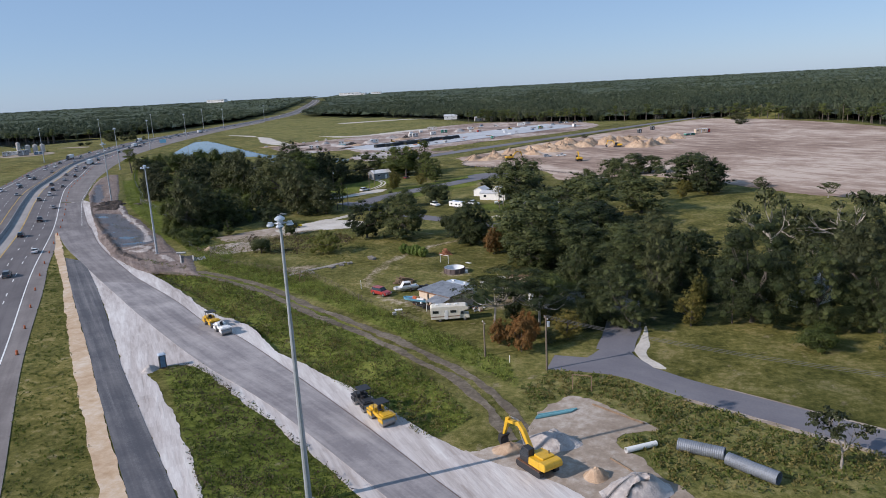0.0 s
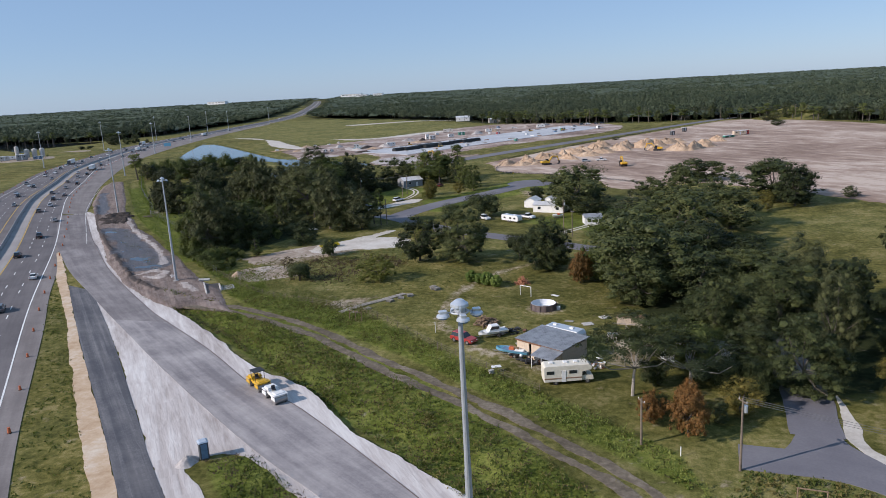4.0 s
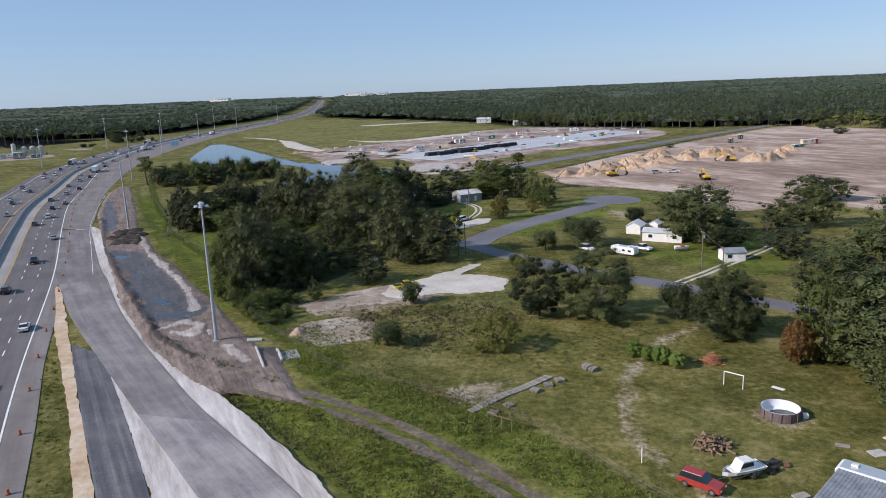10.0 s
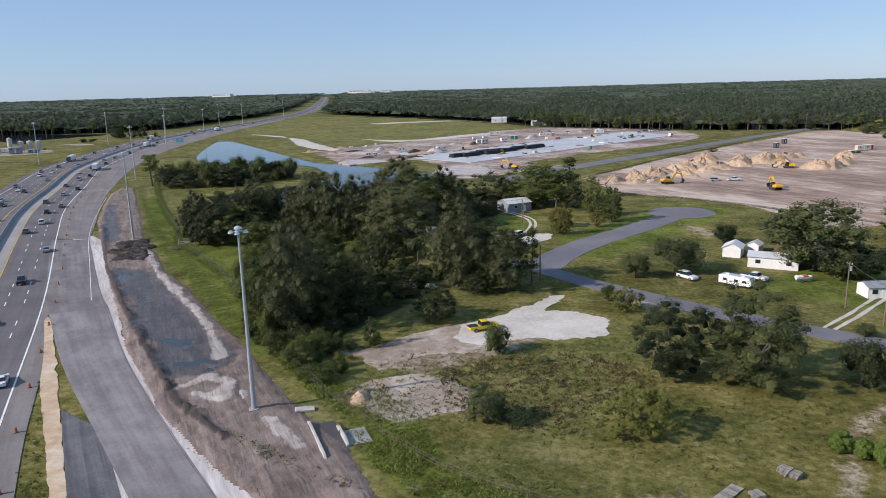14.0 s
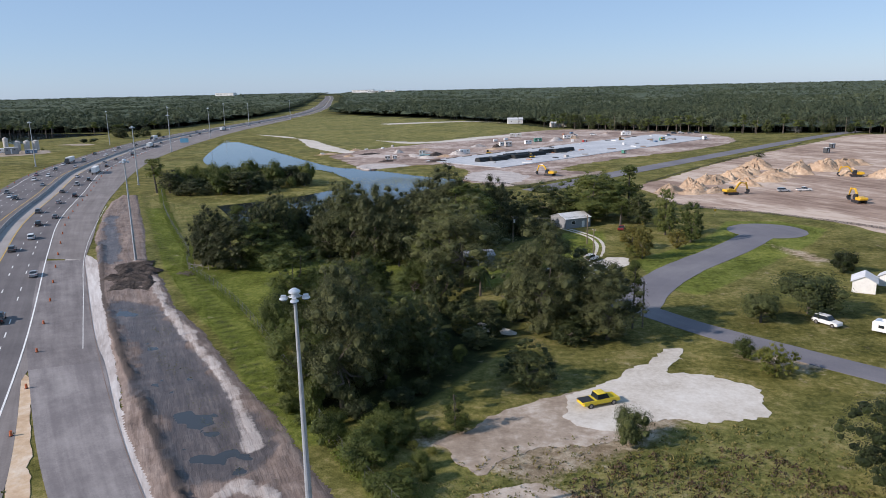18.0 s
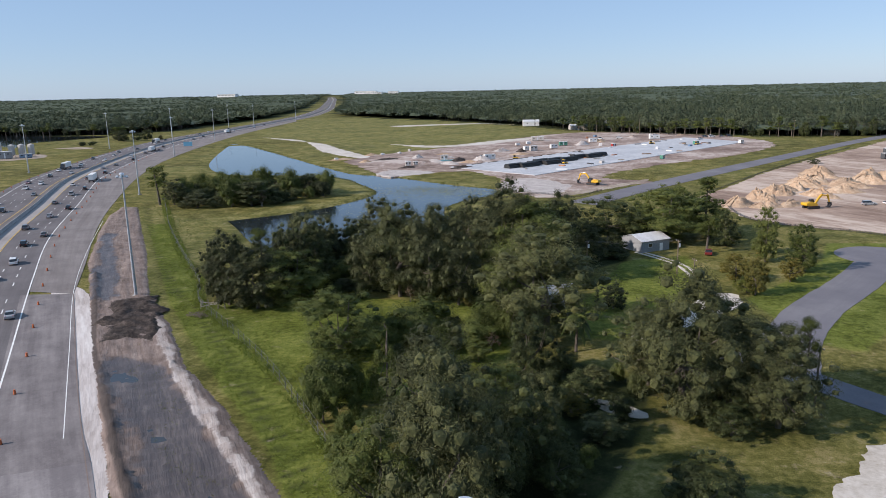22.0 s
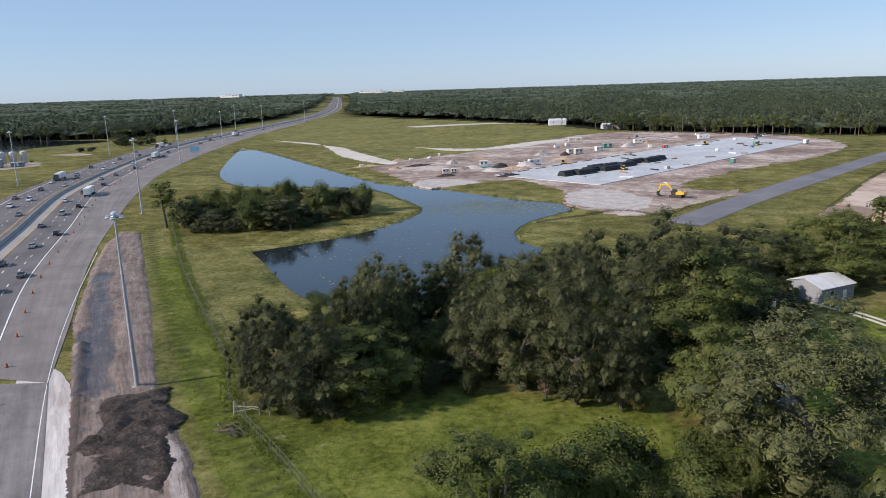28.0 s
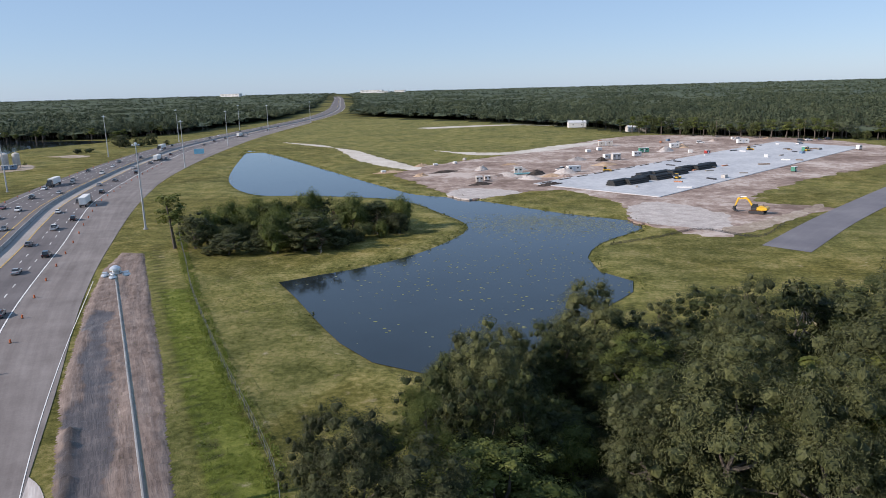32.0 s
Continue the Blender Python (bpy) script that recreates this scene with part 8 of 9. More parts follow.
# wooden utility poles with wires
POLES = [(-0.1, 101.3, 8.6, True), (-21.5, 236.8, 9.0, True), (-18.9, 226.1, 7.5, False), (-79.6, 250.3, 8.5, False), (-88.8, 318.9, 8.0, True), (-109.0, 318.5, 7.5, True), (-87.3, 304.9, 7.0, False), (-99.0, 262.0, 7.5, True), (-10.2, 106.4, 6.0, False), (31.0, 124.0, 8.0, False)]


def utility_pole(x, y, h, box_on):
    p = thing("utility_pole", x, y, None, 25, "weathered wooden utility pole" + (" with a grey transformer can" if box_on else ""), "utility pole", "utility poles")
    bm = B()
    rod(bm, (0, 0, -0.3), (0, 0, h), 0.16, 0.11, 10)
    part("pole", bm, "pole_wood", p)
    part("crossarm", box(B(), (0, 0, h - 0.35), (0.1, 1.5, 0.12)), "pole_wood", p)
    for s in (-0.65, 0, 0.65):
        bm = B()
        rod(bm, (0, s, h - 0.29), (0, s, h - 0.1), 0.05, 0.03, 6)
        part("insulator", bm, "white_paint", p)
    if box_on:
        bm = B()
        rod(bm, (0.36, 0, h - 1.7), (0.36, 0, h - 0.9), 0.24, n=14), box(bm, (0.14, 0, h - 1.3), (0.2, 0.2, 0.3))
        part("transformer", bm, "lamp_shell", p, "grey transformer can")


for row in POLES:
    utility_pole(*row)


def wire(a, b, sag):
    a, b = Vector(a), Vector(b)
    pts = [a.lerp(b, u) - Vector((0, 0, sag * 4 * u * (1 - u))) for u in np.linspace(0, 1, 15)]
    return tagged(part("power_line", pipe(B(), pts, 0.022, n=4), "wire"), "thin black overhead power line", "wire", "power lines")


for dy in (-0.6, 0, 0.6):
    wire((-0.1, 101.3 + dy, 8.5), (78, 74 + dy, 8.5), 2.2)
for dy in (-0.6, 0.6):
    wire((-109, 318.5 + dy, 7.4), (-88.8, 318.9 + dy, 7.9), 0.5)
    wire((-99, 262 + dy, 7.4), (-79.6, 250.3 + dy, 8.4), 0.5)
    wire((-21.5, 236.8 + dy, 8.9), (-18.9, 226.1 + dy, 7.4), 0.3)

FAR_POLES = [(-60.0, 818.0), (-4.0, 790.0), (52.0, 756.0), (118.0, 752.0), (170.0, 700.0), (213.0, 622.0), (216.0, 530.0)]
for x, y in FAR_POLES:
    utility_pole(x, y, 13.5, False)
for (xa, ya), (xb, yb) in zip(FAR_POLES, FAR_POLES[1:]):
    for dz in (0.0, -1.6, -3.0):
        wire((xa, ya, 13.3 + dz), (xb, yb, 13.3 + dz), 1.6)

# chain-link fence beside the verge, and the barbed fence of the yard
FENCE = even([(-289.8, 434.9), (-277.4, 415.2), (-260.4, 389.4), (-244.9, 365.5), (-220.6, 331.4), (-196.3, 298.8), (-187.4, 283.2), (-170.7, 266.0), (-154.6, 248.1), (-133.6, 220.4), (-119.9, 200.8), (-107.5, 186.9)], 96)


def fence(line, h, mat, label, wires, mesh_gap=0.0):
    root = tagged(new("fence"), label, "fence")
    bm0 = B()
    rod(bm0, (0, 0, -0.2), (0, 0, h), 0.05, n=6)
    post = part("post", bm0, mat, root)
    post.location = (line[0].x, line[0].y, height_at(line[0].x, line[0].y))
    for q in line[1:]:
        o = new("post", post.data)
        o.parent, o.location = root, (q.x, q.y, height_at(q.x, q.y))
    for z in wires:
        part("rail" if z == wires[-1] else "wire", pipe(B(), [(q.x, q.y, height_at(q.x, q.y) + z) for q in line], 0.022, n=4), mat, root)
    if mesh_gap:
        bm = B()
        for a, b in zip(line, line[1:]):
            n = int((b - a).length / mesh_gap)
            za, zb = height_at(a.x, a.y), height_at(b.x, b.y)
            for k in range(n):
                for u0, u1 in ((k / n, (k + 1) / n), ((k + 1) / n, k / n)):
                    p, q = a.lerp(b, u0), a.lerp(b, u1)
                    t = (b - a).normalized() * 0.011
                    v = [bm.verts.new((p.x - t.x, p.y - t.y, za + 0.08)), bm.verts.new((p.x + t.x, p.y + t.y, za + 0.08)), bm.verts.new((q.x + t.x, q.y + t.y, zb + h - 0.05)), bm.verts.new((q.x - t.x, q.y - t.y, zb + h - 0.05))]
                    bm.faces.new(v)
        part("chain_link", bm, mat, root, "grey woven wire")


fence(FENCE, 1.9, "fence_wire", "grey chain-link fence overgrown with weeds", (0.1, 1.0, 1.85), 0.9)
fence(even([(-107, 187), (-87, 169), (-60.2, 156.7), (-41.6, 137.9), (-22.9, 120.6)], 28), 1.3, "pole_wood", "old wooden post and wire fence of the yard", (0.4, 0.8, 1.15))
fence(even([(-60.4, 422), (-56.5, 388), (-31, 370), (-10.2, 352), (22, 318)], 40), 0.8, "black_steel", "low black silt fence at the edge of the site", (0.15, 0.4, 0.7), 0.1)
fence(even([(-62.5, 446), (-15, 536), (60, 659)], 50), 0.8, "black_steel", "low black silt fence beside the access road", (0.15, 0.4, 0.7), 0.1)
for x, y, h, m, lab in ((-42.8, 145.2, 2.0, "white_paint", "single white post standing in the grass"), (-40.7, 136.4, 1.5, "pole_wood", "weathered grey wooden post in the grass"), (-6.0, 104.0, 1.2, "white_paint", "short white marker post")):
    bm = B()
    rod(bm, (0, 0, -0.2), (0, 0, h), 0.06, n=8)
    ob = part("post", bm, m)
    ob.matrix_basis = pose(x, y, 0)
    tagged(ob, lab, "post")


def bar_frame(x0, y0, x1, y1, h, mat, label, mid=False):
    t = thing("bar_frame", (x0 + x1) / 2, (y0 + y1) / 2, None, math.degrees(math.atan2(y1 - y0, x1 - x0)), label, "frame")
    w = math.hypot(x1 - x0, y1 - y0) / 2
    for s in (-1, 1) + ((0,) if mid else ()):
        bm = B()
        rod(bm, (s * w, 0, -0.2), (s * w, 0, h), 0.07, n=8)
        part("upright", bm, mat, t)
    bm = B()
    rod(bm, (-w - 0.08, 0, h - 0.05), (w + 0.08, 0, h - 0.05), 0.07, n=8)
    part("crossbar", bm, mat, t)


bar_frame(-29.3, 169.0, -27.0, 167.5, 2.1, "white_paint", "white metal bar frame standing in the grass")
bar_frame(-61.2, 152.2, -58.4, 150.9, 1.9, "brown_timber", "brown timber frame of three posts and a rail", True)
bar_frame(3.8, 94.5, 6.4, 94.0, 2.3, "brown_timber", "wooden frame of two posts and a crossbar")

# broken timber gate in the fence, with a drift of dead branches before it
gate = thing("broken_gate", -183.2, 280.9, None, 3, "broken grey timber gate leaning in the weeds", "gate")
for u, lean in ((-0.5, 0.15), (-0.17, -0.1), (0.2, 0.2), (0.5, -0.15)):
    bm = B()
    rod(bm, (u * 5.2, 0, -0.2), (u * 5.2 + lean, 0.1, 1.9), 0.1, 0.08, n=7)
    part("gate_post", bm, "grey_timber", gate)
for z0, z1 in ((0.4, 1.5), (1.5, 0.5), (1.2, 1.3)):
    bm = B()
    rod(bm, (-0.48 * 5.2, 0.08, z0), (0.46 * 5.2, 0.12, z1), 0.06, 0.05, n=6)
    part("rail", bm, "grey_timber", gate)
for i in range(16):
    lot = random.Random(1500 + i)
    bm, a = B(), math.radians(-25 + lot.uniform(-28, 28))
    x, y, n = -183.7 + lot.uniform(-2.2, 2.2), 276.4 + lot.uniform(-1.4, 1.4), lot.uniform(0.9, 2.4)
    pipe(bm, [(x - n * math.cos(a), y - n * math.sin(a), 0.15), (x, y, 0.3 + lot.uniform(0, 0.4)), (x + n * math.cos(a), y + n * math.sin(a), 0.2)], 0.09, 0.04, 6)
    tagged(part("branch", bm, "bark"), "dead branch lying on the churned verge", "branch", "dead branches")

# concrete culvert mouth in the ditch
cul = thing("culvert_headwall", -101.8, 174.0, -0.1, math.degrees(math.atan2(-9.9, 6.2)), "pale concrete culvert mouth with slanting wing walls", "culvert")
for yy, x0, x1, h0, h1 in ((-1.7, -6.0, 5.6, 0.15, 0.8), (1.6, -2.9, 2.9, 0.4, 0.75)):
    part("wing_wall", flank(B(), [(x0, -0.4), (x0, h0), (x0 + 1.2, h1), (x1 - 1.0, h1), (x1, h0), (x1, -0.4)], yy - 0.16, yy + 0.16, 0, 0.02), "concrete_pale", cul)
# the floor's dark colour stands in for shade between the walls
part("apron", box(B(), (-0.3, 0, 0.08), (9.0, 3.1, 0.16)), "shaded_wet_mud", cul, "wet floor, coloured dark for the shade between the walls")
part("side_apron", box(B(), (0.6, 3.3, 0.06), (4.2, 3.0, 0.2), 0, 0.03), "barrier_concrete", cul, "flat grey concrete apron")
# no hole here: a black disc paints the darkness inside the pipe
bm = B()
rod(bm, (-0.8, 1.4, 0.42), (-0.8, 1.43, 0.42), 0.3, n=18)
part("pipe_mouth", bm, "black_steel", cul, "flat black disc for the shade inside a pipe")
slab_bit = part("concrete_piece", box(B(), (0, 0, 0), (2.6, 1.1, 0.3), 0, 0.04), "concrete_pale")
slab_bit.matrix_basis = pose(-108.0, 181.3, 0.25, 6, 4, 25)
tagged(slab_bit, "broken slab of pale concrete on the mud", "concrete")

# portable toilet
wc = thing("portable_toilet", -62.8, 98.7, 0.1, 40, "dark grey portable toilet beside the new ramp", "toilet")
part("cabin", box(B(), (0, 0, 1.1), (1.1, 1.1, 2.2), 0, 0.04), "dark_plastic", wc)
part("roof", flank(B(), [(-0.62, 2.2), (-0.4, 2.36), (0.4, 2.36), (0.62, 2.2)], -0.62, 0.62, 0.15), "lamp_shell", wc, "pale plastic roof")
part("door", box(B(), (0, -0.57, 1.12), (0.75, 0.04, 1.9), 0, 0.01), "blue_shade", wc)

# ---- the homestead ----


def corrugated(bm, x0, x1, y0, y1, z0, z1, pitch=0.35, thick=0.03, depth=0.05):
    """A ribbed metal roof sheet, ribs running along y, sloping from z0 at y0 to z1 at y1."""
    n = max(2, int((x1 - x0) / (pitch / 2)))
    rows = []
    for y, z in ((y0, z0), (y1, z1)):
        up = [bm.verts.new((x0 + (x1 - x0) * i / n, y, z + (depth if i % 2 else 0))) for i in range(n + 1)]
        dn = [bm.verts.new((x0 + (x1 - x0) * i / n, y, z + (depth if i % 2 else 0) - thick)) for i in range(n + 1)]
        rows.append((up, dn))
    (a, al), (b, bl) = rows
    for i in range(n):
        bm.faces.new((a[i], a[i + 1], b[i + 1], b[i]))
        bm.faces.new((al[i + 1], al[i], bl[i], bl[i + 1]))
        bm.faces.new((a[i + 1], a[i], al[i], al[i + 1]))
        bm.faces.new((b[i], b[i + 1], bl[i + 1], bl[i]))
    bm.faces.new((a[0], b[0], bl[0], al[0])), bm.faces.new((b[n], a[n], al[n], bl[n]))
    return bm


barn = thing("workshop", -21.7, 134.8, None, -36, "low tan workshop with a rusty corrugated metal roof", "building")
for x, y, sx, sy in ((0, 3.2, 9.0, 0.16), (-4.45, 0, 0.16, 6.4), (4.45, 0, 0.16, 6.4)):
    part("wall", box(B(), (x, y, 1.35), (sx, sy, 2.7)), "tan_wall", barn)
for x, w in ((-3.2, 2.4), (-0.6, 1.9), (3.3, 2.0)):
    part("wall_panel", box(B(), (x, -3.15, 1.35), (w, 0.14, 2.7)), "tan_wall", barn)
part("eaves_beam", box(B(), (0, -3.28, 2.72), (9.4, 0.12, 0.26)), "rusty_steel", barn, "rust-red eaves board")
part("roof", corrugated(B(), -4.8, 4.8, -3.55, 3.6, 2.95, 3.25), "tin_roof", barn, "grey corrugated metal with rust streaks")
part("lean_to_roof", corrugated(B(), 0.7, 4.9, -6.3, -3.4, 2.15, 2.75), "tin_roof", barn, "lower corrugated awning")
for x in (0.9, 2.8, 4.7):
    bm = B()
    rod(bm, (x, -6.15, 0), (x, -6.15, 2.15), 0.06, n=6)
    part("awning_post", bm, "white_paint", barn)
for x in (-4.0, -3.3, -2.6):
    part("leaning_board", box(B(), (x - 1.2, -3.9, 0.85), (0.5, 0.06, 1.8), 8), "brown_timber", barn)


def camper_trailer(name, x, y, turn, L, W, H, shell, label, category="caravan"):
    t = thing(name, x, y, None, turn, label, category)
    h = L / 2
    part("shell", flank(B(), [(-h, 0.5), (-h - 0.05, H - 0.25), (-h + 0.25, H), (h - 0.4, H), (h, H - 0.5), (h + 0.05, 0.9), (h - 0.35, 0.5)], -W / 2, W / 2, 0.02, 0.06), shell, t)
    part("roof_panel", box(B(), (0, 0, H + 0.02), (L - 0.7, W - 0.4, 0.05)), "lamp_shell", t)
    for k in (-0.28, 0.2):
        part("roof_vent", box(B(), (k * L, 0.1, H + 0.14), (0.7, 0.55, 0.22), 0, 0.04), "white_shell", t)
    for s in (-1, 1):
        for k in (-0.3, 0.05, 0.3):
            part("window", box(B(), (k * L, s * (W / 2 + 0.01), H * 0.62), (0.85, 0.05, 0.5), 0, 0.02), "glass_dark", t)
    part("door", box(B(), (L * 0.18, -W / 2 - 0.02, 1.3), (0.65, 0.05, 1.6), 0, 0.02), "white_shell", t)
    wheels(t, [(-0.5, -W / 2 + 0.1), (0.4, -W / 2 + 0.1), (-0.5, W / 2 - 0.1), (0.4, W / 2 - 0.1)], 0.34, 0.22)
    return t


camper_trailer("travel_trailer", -19.7, 140.9, -34, 7.0, 2.4, 2.7, "white_shell", "long white travel trailer with roof vents behind the workshop")

rv = thing("motorhome", -19.1, 124.6, None, 13, "old cream motorhome with brown stripes and a cab", "motorhome")
part("shell", flank(B(), [(-3.6, 0.5), (-3.65, 2.7), (-3.4, 2.95), (3.0, 2.95), (3.45, 2.6), (3.3, 2.1), (1.9, 1.95), (1.9, 0.5)], -1.15, 1.15, 0.02, 0.06), "cream_shell", rv)
part("cab", flank(B(), [(1.85, 0.5), (1.85, 1.9), (2.3, 1.95), (2.75, 1.25), (3.6, 1.1), (3.65, 0.5)], -0.98, 0.98, 0.08, 0.04), "cream_shell", rv)
part("windscreen", flank(B(), [(1.95, 1.3), (1.95, 1.86), (2.32, 1.9), (2.72, 1.3)], -1.0, 1.0, 0.1), "glass_dark", rv)
for s in (-1, 1):
    part("stripe", box(B(), (-0.85, s * 1.165, 1.05), (5.4, 0.02, 0.16)), "brown_stripe", rv)
    for x in (-2.7, 0.6, -0.9):
        part("window", box(B(), (x, s * 1.16, 1.95), (1.1 if x != -0.9 else 0.35, 0.05, 0.5), 0, 0.02), "glass_dark", rv)
part("door", box(B(), (-0.75, -1.17, 1.35), (0.62, 0.04, 1.75), 0, 0.02), "white_shell", rv)
for x in (-2.4, -0.3, 1.2):
    part("roof_vent", box(B(), (x, 0.1, 3.05), (0.6, 0.6, 0.2), 0, 0.04), "white_shell", rv)
wheels(rv, [(-1.9, -0.95), (-1.9, 0.95), (2.75, -0.85), (2.75, 0.85)], 0.37, 0.24)

put(motor_car("suv", "red_paint", "old red sport utility car parked on the grass", "car"), -36.9, 140.6, -32)
put(FLEET["py"], -88.0, 217.1, 31)


def motor_boat(name, x, y, turn, L, W, hull, label, cabin):
    t = thing(name, x, y, None, turn, label, "boat")
    bm = B()
    secs = []
    for u, w, k in ((-0.5, 0.92, 0.35), (-0.1, 1.0, 0.32), (0.25, 0.82, 0.36), (0.42, 0.42, 0.5), (0.5, 0.03, 0.7)):
        secs.append([bm.verts.new((u * L, s * w * W / 2 * f, z)) for s, f, z in ((-1, 1, 1.15 + 0.25 * max(0, u)), (-1, 0.8, 0.75), (0, 0, k), (1, 0.8, 0.75), (1, 1, 1.15 + 0.25 * max(0, u)))])
    for a, b in zip(secs, secs[1:]):
        for k in range(4):
            bm.faces.new((a[k], b[k], b[k + 1], a[k + 1]))
    bm.faces.new(secs[0])
    bmesh.ops.recalc_face_normals(bm, faces=bm.faces[:])
    part("hull", bm, hull, t)
    part("deck", flank(B(), [(-0.48 * L, 1.0), (-0.48 * L, 1.06), (0.3 * L, 1.12), (0.3 * L, 1.04)], -W * 0.4, W * 0.4, 0.1), "white_shell" if cabin else "blue_shade", t)
    if cabin:
        part("cabin", flank(B(), [(-0.22 * L, 1.05), (-0.2 * L, 2.1), (0.08 * L, 2.15), (0.2 * L, 1.05)], -W * 0.34, W * 0.34, 0.1, 0.03), "white_shell", t)
        part("cabin_window", flank(B(), [(-0.18 * L, 1.5), (-0.17 * L, 1.95), (0.07 * L, 2.0), (0.15 * L, 1.5)], -W * 0.345, W * 0.345, 0.1), "glass_dark", t)
    else:
        part("console", box(B(), (0, 0, 1.3), (0.9, 0.9, 0.5), 0, 0.05), "orange_plastic", t)
        part("cover", box(B(), (-0.25 * L, 0.1, 1.2), (1.6, 1.2, 0.3), 5, 0.08), "white_shell", t)
    bm = B()
    for s in (-0.6, 0.6):
        box(bm, (-0.1, s, 0.42), (L * 0.8, 0.08, 0.1))
    box(bm, (-0.5, 0, 0.42), (0.1, W * 0.9, 0.1)), box(bm, (L * 0.5, 0, 0.42), (L * 0.25, 0.08, 0.08))
    part("trailer_frame", bm, "steel", t)
    wheels(t, [(-0.8, -W / 2 + 0.05), (-0.8, W / 2 - 0.05)], 0.3, 0.18)
    return t


motor_boat("cabin_boat", -32.2, 143.4, 210, 5.4, 2.1, "white_shell", "white cabin boat on a trailer in the grass", True)
motor_boat("speed_boat", -28.0, 134.6, 160, 5.8, 2.0, "blue_paint", "light blue speedboat on a trailer, full of clutter", False)


def clutter(name, x, y, n, spread_x, spread_y, h, mats, label, seed, turn=0, category="clutter"):
    """A heap of odds and ends: each piece a part."""
    rnd = random.Random(seed)
    t = thing(name, x, y, None, turn, label, category)
    for k in range(n):
        s = (rnd.uniform(0.3, 1.0), rnd.uniform(0.25, 0.8), rnd.uniform(0.15, 0.5))
        part("piece", box(B(), (rnd.gauss(0, spread_x), rnd.gauss(0, spread_y), s[2] / 2 + rnd.uniform(0, h)), s, rnd.uniform(0, 180), 0.03, rnd.uniform(-25, 25)), rnd.choice(mats), t)


JUNK = ["black_steel", "dark_plastic", "rusty_steel", "grey_timber", "white_shell", "steel"]
clutter("scrap_pile", -24.2, 130.9, 30, 1.3, 0.7, 0.5, ["black_steel", "dark_plastic", "rusty_steel", "black_steel"], "dark pile of scrap parts under the awning", 1, -36)
clutter("scrap_pile", -29.6, 145.0, 26, 1.2, 0.8, 0.6, ["black_steel", "black_steel", "rusty_steel", "grey_timber"], "dark heap of scrap and timber behind the boat", 2, 20)
clutter("scrap_pile", -27.0, 133.8, 14, 0.9, 0.5, 0.5, JUNK, "jumble of tools and boxes beside the boat", 3, -20)
clutter("scrap_pile", -14.6, 130.6, 18, 1.2, 0.8, 0.5, JUNK + ["tan_wall"], "jumble of household things beside the workshop", 4, -30)


def log_pile(name, x, y, n, r, h, mat, label, seed, length=2.2, thick=0.16):
    rnd = random.Random(seed)
    t = thing(name, x, y, None, 0, label, "wood pile")
    for k in range(n):
        a, d = rnd.uniform(0, 6.28), r * rnd.uniform(0, 1) ** 0.7
        z = max(0.12, h * (1 - d / r) * rnd.uniform(0.3, 1))
        c, w = Vector((d * math.cos(a), d * math.sin(a), z)), Vector((rnd.gauss(0, 1), rnd.gauss(0, 1), rnd.gauss(0, 0.35))).normalized() * length * rnd.uniform(0.3, 0.6)
        bm = B()
        rod(bm, c - w, c + w, thick * rnd.uniform(0.6, 1.3), thick * rnd.uniform(0.4, 1), 7)
        part("log", bm, mat, t)


log_pile("log_pile", -34.3, 150.0, 60, 2.1, 1.5, "brown_timber", "pile of cut logs and a tree stump", 5)
log_pile("brush_pile", -29.5, 177.4, 130, 1.4, 1.9, "terracotta", "rounded pile of dry reddish brush", 6, 1.2, 0.06)

pool = thing("swimming_pool", -24.1, 159.4, None, 0, "round above-ground pool, nearly empty, with a white liner", "pool")
tube = tube_piece(B(), (0, 0, 0.0), (0, 0, 1.25), 2.45, 0.06, 36)
part("wall", tube, "pool_wall", pool, "dark wood-pattern wall")
bm = B()
rod(bm, (0, 0, 0.05), (0, 0, 0.12), 2.38, n=36)
part("floor", bm, "liner_white", pool, "white liner floor")
part("liner", tube_piece(B(), (0, 0, 0.1), (0, 0, 1.27), 2.39, 0.04, 36), "liner_white", pool, "white liner")
bm = B()
rod(bm, (0.3, -0.4, 0.12), (0.3, -0.4, 0.2), 1.9, n=30)
part("water", bm, "puddle_water", pool)
for k in range(14):
    a = 6.2832 * k / 14
    part("support", box(B(), (2.52 * math.cos(a), 2.52 * math.sin(a), 0.62), (0.1, 0.1, 1.24), math.degrees(a)), "pool_wall", pool)
bm = B()
box(bm, (2.9, -0.5, 0.35), (0.7, 0.6, 0.7), 0, 0.05)
part("pump", bm, "white_shell", pool)

